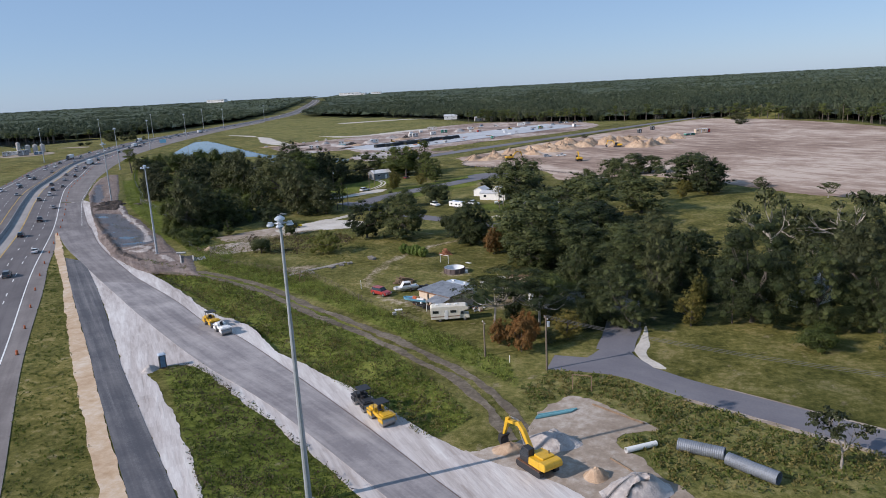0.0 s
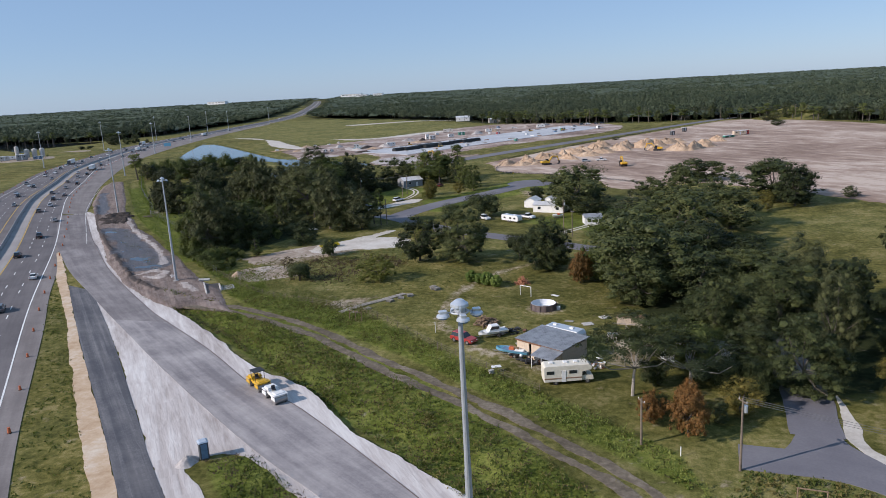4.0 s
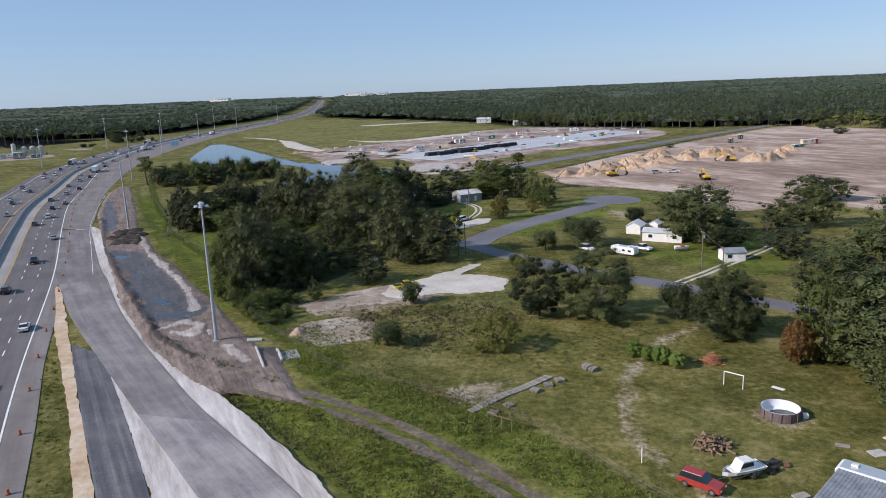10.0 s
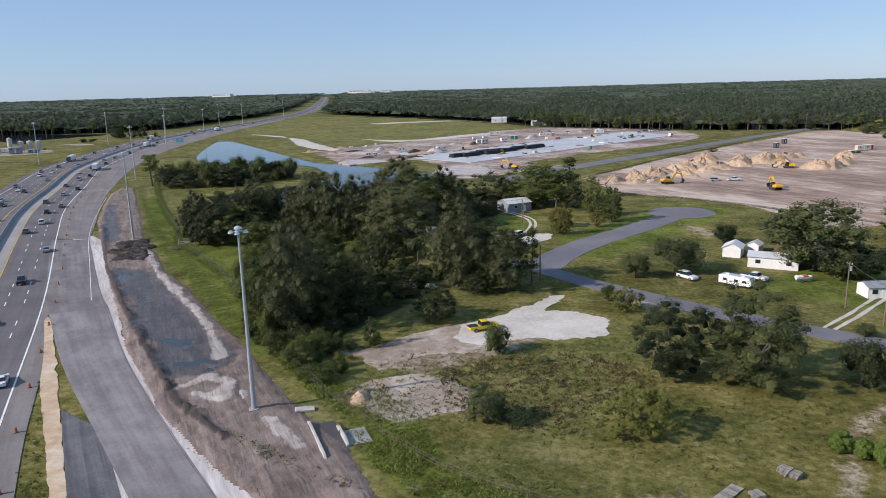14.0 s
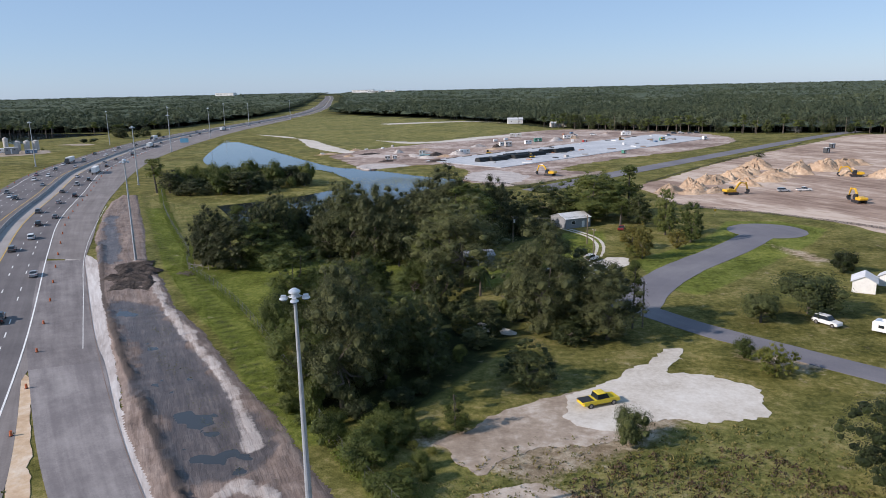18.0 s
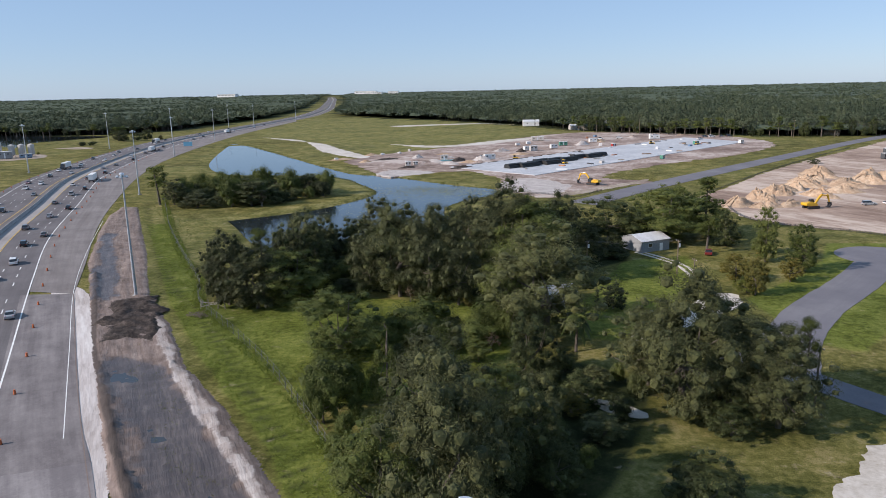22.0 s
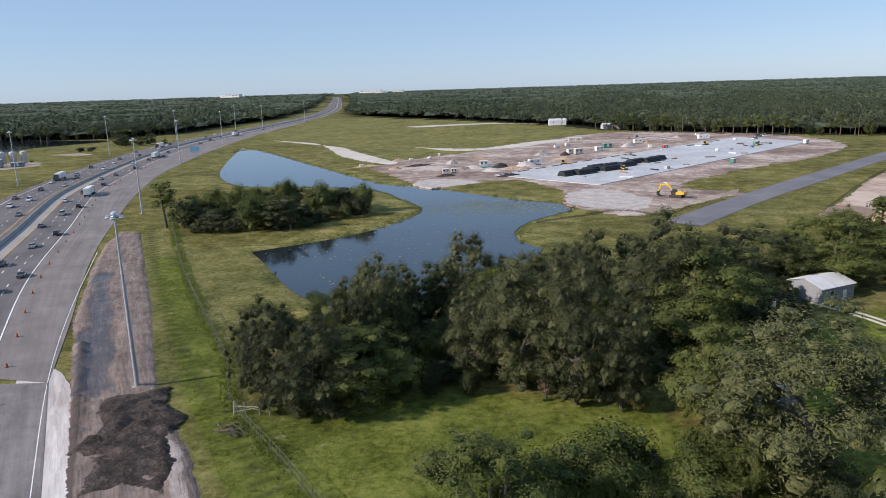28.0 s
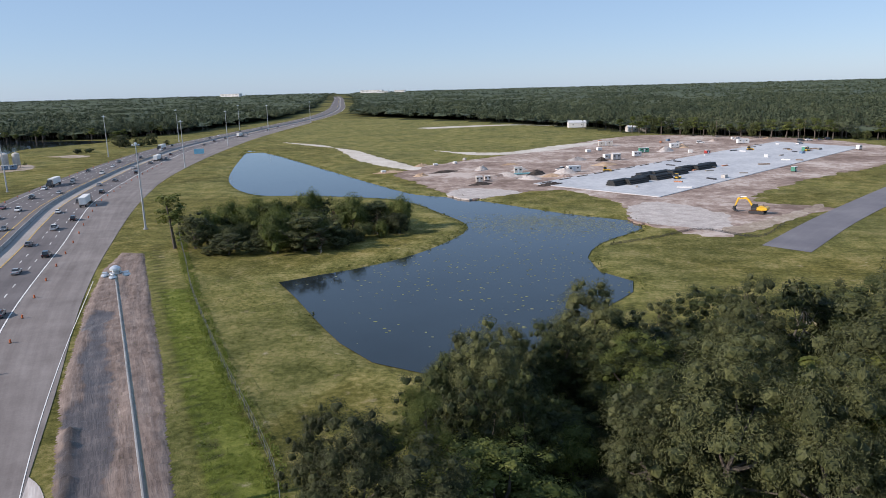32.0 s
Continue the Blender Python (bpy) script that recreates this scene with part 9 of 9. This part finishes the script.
leafage("clipped_leaves", (0.045, 0.075, 0.012), (0.10, 0.15, 0.028), (0.17, 0.22, 0.05))
for x, y, r, h in ((-41.1, 179.1, 1.35, 2.7), (-39.1, 177.9, 1.15, 2.3), (-37.2, 176.4, 1.5, 3.1), (-35.0, 174.8, 1.35, 2.8)):
    rnd = np.random.default_rng(int(r * 1000 + h))
    root = thing("clipped_bush", x, y, None, 0, "round clipped bright green bush in a row", "bush", "clipped bushes")
    d = rnd.normal(size=(60, 3))
    d /= np.linalg.norm(d, axis=1)[:, None]
    cen, rad = d * np.array([r * 0.7, r * 0.7, h * 0.38]) + (0, 0, h * 0.48), np.full(60, r * 0.36)
    v, f = leaf_quads(rnd, cen, rad, 3600, 0.1)
    v2, f2 = inner_mass(rnd, cen, rad, 1.0, 0.92)
    f = f.tolist() + (f2 + len(v)).tolist()
    v = np.concatenate([v, v2])
    v[:, 2] = np.maximum(v[:, 2], 0.03)
    cr = new("crown", mesh_of("crown", v, f, "clipped_leaves"))
    cr.parent = root
    bm = B()
    rod(bm, (0, 0, -0.1), (0, 0, h * 0.5), 0.12, 0.06)
    part("stem", bm, "bark", root)


def pallet_source():
    root = tagged(new("pallet"), "grey weathered wooden pallet on the grass", "pallet", "pallets")
    for k in range(6):
        part("slat", box(B(), (-0.5 + 0.2 * k, 0, 0.12), (0.13, 1.2, 0.025)), "grey_timber", root)
    for y in (-0.52, 0, 0.52):
        part("runner", box(B(), (0, y, 0.05), (1.15, 0.1, 0.1)), "grey_timber", root)
    return root


PALLET = pallet_source()
walkway = even([(-64.6, 156.4), (-60.5, 162.4), (-58.4, 164.5), (-54.4, 169.6)], 13)
for i, (a, b) in enumerate(zip(walkway, walkway[1:])):
    put(PALLET, (a.x + b.x) / 2, (a.y + b.y) / 2, math.degrees(math.atan2(b.y - a.y, b.x - a.x)) + (i * 37 % 9 - 4), 0.02, scale=1.08)
for x, y, n, a in ((-48.7, 173.2, 5, 30), (-52.8, 168.0, 3, 20), (-56.2, 164.0, 3, 60), (-54.4, 166.3, 2, 10), (-59.6, 158.8, 2, 45), (-61.5, 156.2, 2, 70), (-47.9, 172.6, 4, 40)):
    for k in range(n):
        put(PALLET, x, y, a + 5 * k, 0.02 + 0.145 * k)
for x, y, a, s, m in ((-15.8, 150.3, 20, (1.9, 1.5, 0.12), "concrete_pale"), (-12.6, 154.1, 30, (1.9, 1.6, 0.15), "concrete_pale"), (-19.1, 151.8, -15, (1.6, 0.8, 0.1), "grey_timber"), (-22.1, 168.2, -40, (1.8, 0.7, 0.08), "white_shell"), (-27.0, 140.0, 30, (1.8, 1.0, 0.15), "grey_timber")):
    ob = part("board", box(B(), (0, 0, s[2] / 2), s, 0, 0.015), m)
    ob.matrix_basis = pose(x, y, 0.02, 0, 0, a)
    tagged(ob, "flat weathered board lying on the grass", "board", "boards")
bin_ = thing("trash_bin", -11.8, 142.8, None, -10, "open grey bin full of rubbish", "bin")
for x, y, sx, sy in ((-0.85, 0, 0.06, 1.2), (0.85, 0, 0.06, 1.2), (0, -0.6, 1.75, 0.06), (0, 0.6, 1.75, 0.06)):
    part("side", box(B(), (x, y, 0.5), (sx, sy, 1.0)), "concrete_pale", bin_)
part("rubbish", box(B(), (0, 0, 0.6), (1.6, 1.1, 0.6), 4, 0.1), "blue_shade", bin_, "dark blue bags")
pen = thing("animal_pen", -9.0, 149.2, None, -12, "low pen with tan tarpaulin walls", "pen")
part("tarpaulin", box(B(), (0.4, 0.7, 0.75), (4.6, 0.08, 1.4), 0, 0.02), "tarp_tan", pen)
part("roof_sheet", box(B(), (0.4, 1.4, 1.5), (4.8, 1.6, 0.06), 3), "rusty_steel", pen)
for x in (-2.2, 0, 2.2):
    bm = B()
    rod(bm, (x, -1.4, -0.1), (x, -1.4, 1.1), 0.05, n=6)
    part("post", bm, "grey_timber", pen)
part("rail", box(B(), (0, -1.4, 0.95), (4.6, 0.05, 0.1)), "grey_timber", pen)
cart = thing("work_table", -29.9, 127.8, None, 20, "small table with a white top and boxes", "table")
part("tabletop", box(B(), (0, 0, 0.85), (1.5, 0.9, 0.06), 0, 0.01), "white_shell", cart)
for sx in (-0.65, 0.65):
    for sy in (-0.38, 0.38):
        part("leg", box(B(), (sx, sy, 0.41), (0.06, 0.06, 0.82)), "steel", cart)
part("box", box(B(), (-0.9, -0.5, 0.3), (0.8, 0.6, 0.6), 15, 0.03), "concrete_pale", cart)

# ---- houses ----


def gable_house(name, x, y, turn, L, W, eave, ridge, wall, roof, label, doors=(), windows=(), over=0.35):
    """A small building, its ridge along x: walls, two roof slopes, doors and windows as parts."""
    t = thing(name, x, y, None, turn, label, "building")
    h, w = L / 2, W / 2
    for s in (-1, 1):
        part("side_wall", box(B(), (0, s * (w - 0.08), eave / 2), (L, 0.16, eave)), wall, t)
        part("end_wall", prism(B(), [(-w, 0), (-w, eave), (0, ridge), (w, eave), (w, 0)], s * h - 0.1, s * h + 0.06), wall, t)
        bm = B()
        corrugated(bm, -h - over, h + over, s * (w + over), 0.0, eave - over * (ridge - eave) / w + 0.05, ridge + 0.06, 0.4)
        bmesh.ops.recalc_face_normals(bm, faces=bm.faces[:])
        part("roof_slope", bm, roof, t)
    for k, s, wd, ht in doors:
        part("door", box(B(), (k * L, s * (w + 0.02), ht / 2), (wd, 0.06, ht), 0, 0.01), "white_paint", t)
    for k, s in windows:
        win = part("window", box(B(), (k * L, s * (w + 0.02), eave * 0.58), (1.1, 0.06, 0.9), 0, 0.01), "glass_dark", t)
        part("frame", box(B(), (k * L, s * (w + 0.01), eave * 0.58), (1.26, 0.05, 1.06), 0, 0.01), "white_paint", win)
    return t


gable_house("metal_shed", -93.6, 345.5, 36, 9.0, 8.0, 3.0, 4.2, "grey_siding", "tin_roof_white", "grey metal shed with a pale ribbed roof", ((0.2, -1, 1.0, 2.0),), ((-0.2, -1),))
gable_house("garden_shed", -33.2, 279.6, 70, 5.2, 4.2, 2.4, 3.5, "white_shell", "tin_roof_white", "white barn-shaped garden shed with a pale roof", ((0.0, -1, 2.2, 2.0),))
gable_house("garden_shed", -27.0, 284.5, 60, 3.2, 2.8, 2.0, 2.8, "white_shell", "tin_roof_white", "small white garden shed", ((0.0, -1, 0.9, 1.8),))
gable_house("mobile_home", -26.5, 268.5, -18, 10.5, 5.0, 2.6, 3.4, "white_shell", "tin_roof_white", "white bungalow with a pale metal roof and porch", ((0.1, -1, 0.9, 2.0),), ((-0.3, -1), (0.32, -1)))
gable_house("bungalow", -17.0, 272.0, -18, 6.0, 4.6, 2.5, 3.2, "blue_shade", "tin_roof_white", "small blue-grey outbuilding with a pale roof", (), ((0.0, -1),))
gable_house("bungalow", -13.0, 246.0, 10, 5.0, 4.0, 2.3, 3.0, "white_shell", "tin_roof", "small white cabin half hidden by trees", ((0.1, -1, 0.8, 1.9),), ((-0.25, -1),))
gable_house("bungalow", 47.0, 139.0, 40, 12.0, 8.0, 2.8, 4.4, "white_shell", "grey_siding", "white house with a grey roof under oak trees", ((0.1, -1, 1.0, 2.0),), ((-0.3, -1), (0.35, -1)))
gable_house("bungalow", 0.5, 134.0, -36, 9.0, 6.0, 2.6, 3.4, "white_shell", "tin_roof", "weathered white house hidden under spreading oaks", ((0.1, -1, 0.9, 2.0),), ((-0.3, -1), (0.3, -1)))
gable_house("bungalow", -115.5, 294.5, 25, 7.0, 5.0, 2.4, 3.3, "grey_siding", "tin_roof", "small grey house hidden in the wood", (), ((0.0, -1),))
cargo = camper_trailer("cargo_trailer", -38.2, 250.7, -37, 7.0, 2.2, 2.3, "white_shell", "long white enclosed cargo trailer on the grass", "trailer")
put(FLEET["uw"], -47.5, 255.6, -50, label="white sport utility car parked on the grass")
put(FLEET["pw"], -33.4, 256.0, -40, label="white pickup truck parked beside the trailer")
put(FLEET["pw"], -4.5, 423.5, 10, label="white pickup truck parked on the site")
put(FLEET["us"], -12.5, 421.5, 10, label="silver sport utility car parked on the site")
put(FLEET["sm"], -78.5, 340.0, 80, label="dark red car parked by the shed")
put(FLEET["sg"], -97.0, 285.5, 10, label="dark grey car parked under trees")
put(FLEET["uw"], -88.0, 300.0, 60, label="white car parked beside the gravel drive")
motor_boat("small_boat", -23.5, 255.5, 10, 3.6, 1.5, "white_shell", "small white boat lying in the garden", False)
# ---- building site beyond the pond ----


def pipe_stack(x, y, turn, L, rows, r):
    t = thing("pipe_stack", x, y, 0.3, turn, "stack of long black plastic pipes on the slab", "pipes", "pipe stacks")
    for k in range(rows):
        for j in range(rows * 2 - k):
            yy, zz = (j - (rows * 2 - k - 1) / 2) * 2 * r, r + k * 1.75 * r
            bm = B()
            rod(bm, (-L / 2, yy, zz), (L / 2, yy, zz), r, n=10)
            part("pipe", bm, "pipe_black", t)


for x, y, L in ((-146, 541, 12), (-139, 546, 13), (-135, 556, 13), (-127, 560, 12), (-126, 572, 13), (-118, 577, 12), (-112, 592, 13), (-104, 598, 12), (-100, 606, 11), (-133, 566, 11)):
    pipe_stack(x, y, 50, L, 3, 0.42)
SLAB_SIDE, SLAB_WAY = Vector((50.6, -36.5, 0)).normalized(), Vector((139, 201, 0)).normalized()
for i in range(26):
    rnd = random.Random(900 + i)
    q = Vector((-182, 544, 0)) + SLAB_SIDE * rnd.uniform(2, 58) + SLAB_WAY * rnd.uniform(4, 235)
    tagged(part("timber_baulk", box(B(), (q.x, q.y, 0.3 + 0.25), (rnd.uniform(2, 6), rnd.uniform(0.6, 1.4), 0.5), rnd.uniform(0, 180), 0.03), rnd.choice(["terracotta", "grey_timber", "black_steel", "white_shell", "brown_timber"])), "low stack of building material on the slab", "stack", "material stacks")
for i in range(9):
    q = Vector((-182, 544, 0)) + SLAB_SIDE * 1.5 + SLAB_WAY * (14 * i + 6)
    tagged(part("formwork", box(B(), (q.x, q.y, 0.45), (9, 0.12, 0.35), 55), "brown_timber"), "timber formwork board along the slab edge", "formwork", "formwork boards")


def cabin(name, x, y, turn, s, mat, label):
    t = thing(name, x, y, 0.06, turn, label, "site cabin", "site cabins")
    part("shell", box(B(), (0, 0, s[2] / 2 + 0.3), s, 0, 0.05), mat, t)
    part("roof", box(B(), (0, 0, s[2] + 0.34), (s[0] + 0.2, s[1] + 0.2, 0.1), 0, 0.02), "white_shell", t)
    for k in (-0.3, 0.25):
        part("window", box(B(), (k * s[0], -s[1] / 2 - 0.01, s[2] * 0.65 + 0.3), (1.0, 0.05, 0.7)), "glass_dark", t)
    part("door", box(B(), (0, -s[1] / 2 - 0.02, s[2] * 0.42 + 0.3), (0.9, 0.05, s[2] * 0.75)), "lamp_shell", t)
    part("base", box(B(), (0, 0, 0.15), (s[0] - 0.4, s[1] - 0.4, 0.3)), "black_steel", t)


for x, y, a, s, m, lab in (
    (-208, 551, 20, (3, 2.2, 2.4), "concrete_pale", "small pale site box"), (-205, 557, 20, (2.6, 2, 1.8), "concrete_pale", "small pale site box"),
    (-193, 583, 15, (4, 2.4, 3), "concrete_pale", "grey generator cabin on bare dirt"), (-166, 590, 30, (7, 2.5, 2.8), "white_shell", "white site cabin with dark windows"),
    (-147, 652, 30, (6, 2.5, 2.6), "white_shell", "white site cabin with dark windows"), (-143, 648, 30, (5, 2.5, 3.2), "concrete_pale", "pale block structure on the site"),
    (-130, 668, 30, (5, 2.5, 2.6), "white_shell", "white steel storage container on bare dirt"), (-124, 693, 20, (6, 2.5, 2.6), "green_box", "green steel storage container on bare dirt"),
    (-146, 745, 10, (10, 3, 3), "concrete_pale", "long pale site office"), (-102, 724, 20, (6, 2.5, 2.6), "white_shell", "white site cabin with dark windows"),
    (-88, 681, 40, (3, 2, 1.8), "red_paint", "small red machine shed"), (-53, 755, 15, (8, 3, 2.8), "white_shell", "white site office with dark windows"),
    (-30, 693, 40, (4, 2.2, 2.4), "green_box", "green steel storage box on bare dirt"), (-64, 588, 55, (2.5, 2, 2), "green_box", "green steel storage box on bare dirt"), (2, 700, 40, (3, 2.2, 2.4), "white_shell", "white site box on bare dirt"),
    (53, 585, 30, (2.6, 2.6, 2.8), "dark_plastic", "dark grey site box on bare dirt"), (66, 617, 30, (2.6, 2.6, 2.8), "dark_plastic", "dark grey site box on bare dirt"), (95, 560, 20, (9, 2.6, 2.8), "tan_wall", "long tan site cabin on sand"), (100, 566, 20, (5, 2.6, 2.6), "red_paint", "red steel storage container on sand"), (85, 545, 30, (8, 2.6, 1.2), "green_box", "low green storage box on the sand"),
):
    cabin("site_cabin", x, y, a, s, m, lab)
for x, y, a, k in ((-12, 768, 20, "ug"), (-6, 771, 20, "uw"), (2, 774, 20, "sg"), (8, 776, 20, "ub"), (-20, 742, 50, "pw"), (-96, 755, 10, "pw"), (-80, 760, 10, "uw"), (-172, 596, 30, "pw")):
    put(FLEET[k], x, y, a, 0.06, label="vehicle parked on the building site", group="site vehicles", scale=1.1)
for k in range(6):
    tagged(part("plastic_pipe", tube_piece(B(), (-196 + 0.3 * k, 577 + 0.7 * k, 0.35), (-186 + 0.3 * k, 582 + 0.7 * k, 0.35), 0.28, 0.03, 8), "pvc_blue"), "blue-green drainage pipe on the site", "pipe", "blue pipes")
fence(even([(-154, 421), (-140, 432), (-127, 444), (-114, 434), (-102, 454)], 20), 0.8, "black_steel", "black silt fence on the pond bank", (0.15, 0.4, 0.7), 0.1)

for i, (x, y) in enumerate([(-261.6, 591.0), (-240.7, 575.2), (-213.9, 601.3), (-202.5, 572.1), (-194.0, 599.3), (-183.9, 581.2), (-251.0, 621.2), (-164.8, 645.5), (-150.9, 643.6), (-109.5, 721.5), (-100.0, 745.5), (-68.1, 778.3), (-175.2, 541.3), (-206.2, 543.2), (-231.6, 591.2), (-169.3, 569.4), (-201.0, 625.5), (-49.3, 792.3), (-27.0, 799.2)]):
    lot = random.Random(1200 + i)
    heap("earth_mound", x, y, lot.uniform(4, 11), lot.uniform(2.5, 5), lot.uniform(0.7, 2.2), lot.choice(["spoil", "grey_spoil", "site_dirt", "muck"]), "low ridge of dug soil beside the slab", 240 + i, lot.uniform(30, 80), "heap", 0.6)
for i, (x, y) in enumerate([(-243.4, 623.7), (-234.0, 633.0), (-231.1, 650.8), (-158.1, 697.5), (-151.0, 710.1), (-149.1, 779.9), (-105.9, 769.6), (-99.3, 786.2), (-52.6, 793.1), (-20.3, 698.9), (-33.9, 741.3), (-97.0, 686.6), (-99.3, 563.7), (-60.5, 656.2), (-36.3, 675.9), (-264.1, 588.4)]):
    lot = random.Random(1300 + i)
    t = thing("material_stack", x, y, 0.05, lot.uniform(0, 90), "wrapped stack of building material on bare dirt", "stack", "wrapped stacks")
    sx, sy, sz = lot.uniform(1.6, 3.6), lot.uniform(1.2, 2.2), lot.uniform(0.9, 1.9)
    part("bundle", box(B(), (0, 0, 0.15 + sz / 2), (sx, sy, sz), lot.uniform(-4, 4), 0.06), lot.choice(["white_shell", "concrete_pale", "white_shell", "terracotta", "grey_timber", "blue_shade"]), t)
    for k in (-0.35, 0.35):
        part("bearer", box(B(), (k * sx, 0, 0.07), (0.15, sy, 0.15)), "brown_timber", t)
sheet("spoil_bank", [(-146.8, 484.9), (-133.3, 495.7), (-115.3, 470.0), (-121.1, 445.2), (-134.2, 449.7), (-144.0, 457.0)], 0.07, "grey_spoil", "pale sand spread on the pond bank", "sand", jag=1.4, step=2.5, seed=41)
sheet("spoil_bank", [(-121.0, 447.4), (-106.6, 459.5), (-81.6, 491.1), (-84.4, 480.7), (-110.1, 445.3), (-119.8, 438.6)], 0.075, "pale_lot", "pale sandy track beside the access road", "sand", jag=1.0, step=2.5, seed=42)

# buildings along the far tree line and beyond
for x, y, a, L, W, h, m in ((-168, 985, 10, 18, 8, 5, "white_shell"), (-79, 925, 0, 16, 10, 6, "white_shell"), (-110, 905, 15, 26, 10, 4, "concrete_pale"), (-34, 871, -10, 14, 8, 4, "white_shell"), (-206, 1113, 10, 16, 8, 4, "concrete_pale"), (-484, 1464, 0, 30, 10, 4, "white_shell"), (-450, 1440, 10, 24, 9, 4, "white_shell"), (-520, 1480, 20, 26, 9, 4, "concrete_pale"), (-395, 1420, 10, 24, 9, 4, "white_shell"), (-300, 1330, 15, 26, 9, 4, "white_shell"), (90, 790, -20, 12, 7, 3.5, "tan_wall")):
    gable_house("far_house", x, y, a, L, W, h, h * 1.4, m, "tin_roof_white", "distant pale building at the edge of the woods", (), ((-0.25, -1), (0.25, -1)))
for x, y, L, W, h in ((-1370, 4300, 130, 40, 26), (-1290, 4250, 70, 40, 20), (-1210, 4330, 60, 30, 22), (-2050, 3900, 110, 40, 26)):
    t = thing("warehouse", x, y, float(far_rise(x, y)), 0, "distant white warehouse above the tree tops", "building")
    part("block", box(B(), (0, 0, h / 2), (L, W, h), 0, 0.5), "white_shell", t)
    part("roof", box(B(), (0, 0, h + 0.6), (L + 2, W + 2, 1.2)), "lamp_shell", t)
    for k in range(5):
        part("window_band", box(B(), ((k - 2) * L / 5.5, -W / 2 - 0.2, h * 0.8), (L / 8, 0.6, 2.5)), "glass_dark", t)

# works yard west of the highway
for i, (x, y, r, h) in enumerate(((-527, 616, 2.2, 9), (-522, 620, 2.2, 9), (-517, 624, 2.2, 9), (-533, 611, 1.8, 12))):
    t = thing("silo", x, y, None, 0, "grey metal silo of a works yard", "silo", "silos")
    bm = B()
    rod(bm, (0, 0, 2.2), (0, 0, h), r, n=16), rod(bm, (0, 0, h), (0, 0, h + 0.9), r, 0.3, 16), rod(bm, (0, 0, 1.0), (0, 0, 2.2), 0.4, r, 16)
    part("tank", bm, "concrete_pale", t)
    for k in range(4):
        a = 0.785 + 1.5708 * k
        bm = B()
        rod(bm, (r * 0.85 * math.cos(a), r * 0.85 * math.sin(a), 0), (r * 0.85 * math.cos(a), r * 0.85 * math.sin(a), 2.6), 0.14, n=6)
        part("leg", bm, "steel", t)
for x, y, a, s, m in ((-524, 606, 35, (9, 5, 5), "grey_siding"), (-541, 604, 35, (7, 5, 4), "concrete_pale"), (-512, 612, 35, (8, 2.5, 2.6), "blue_shade"), (-548, 618, 30, (10, 4, 3), "white_shell")):
    cabin("site_cabin", x, y, a, s, m, "grey cabin of the works yard")
sheet("pale_yard", [(-555, 600), (-520, 585), (-500, 610), (-520, 640), (-550, 636)], 0.05, "pale_lot", "pale gravel works yard", "gravel", jag=1.5, step=4)
sheet("far_pond", [(-900, 940), (-790, 840), (-690, 770), (-612, 712), (-640, 770), (-632, 812), (-618, 850), (-640, 872), (-720, 880)], 0.05, "pond_water", "long blue pond beyond the highway", "water", jag=0.5, step=8)
sheet("sand_track", [(-560, 700), (-530, 690), (-520, 700), (-545, 712)], 0.05, "pale_lot", "bare sandy patch beyond the highway", "sand", jag=1.5, step=4)
grove([(-547, 779, 12, 12, "o"), (-540, 790, 13, 12, "o"), (-552, 726, 4, 10, "s"), (-546, 732, 4, 9, "s"), (-560, 790, 13, 12, "w"), (-535, 800, 12, 11, "o"), (-528, 812, 12, 11, "w"), (-570, 802, 14, 12, "p"), (-525, 640, 4, 4, "c"), (10, 560, 8, 12, "w"), (150, 700, 9, 14, "w"), (140, 640, 8, 12, "o")], 60)
# blue sign boards lying by the shoulder
x, y, a = on_road(690, 32)
sg = thing("sign_panel", x, y, None, a, "blue highway sign panel standing beside the shoulder", "sign")
part("panel", box(B(), (0, 0, 3.0), (0.12, 7.0, 3.6)), "blue_paint", sg)
for s in (-2.5, 2.5):
    part("sign_post", box(B(), (0.15, s, 1.6), (0.16, 0.16, 3.3)), "steel", sg)
# yellow warning sign at the end of the turning circle
sg = thing("warning_sign", -47.5, 366, None, 30, "small yellow warning sign on a post", "sign")
bm = B()
rod(bm, (0, 0, 0), (0, 0, 2.2), 0.04, n=6)
part("sign_post", bm, "steel", sg)
part("panel", box(B(), (0, -0.05, 1.9), (0.75, 0.03, 0.75), 0), "yellow_paint", sg)
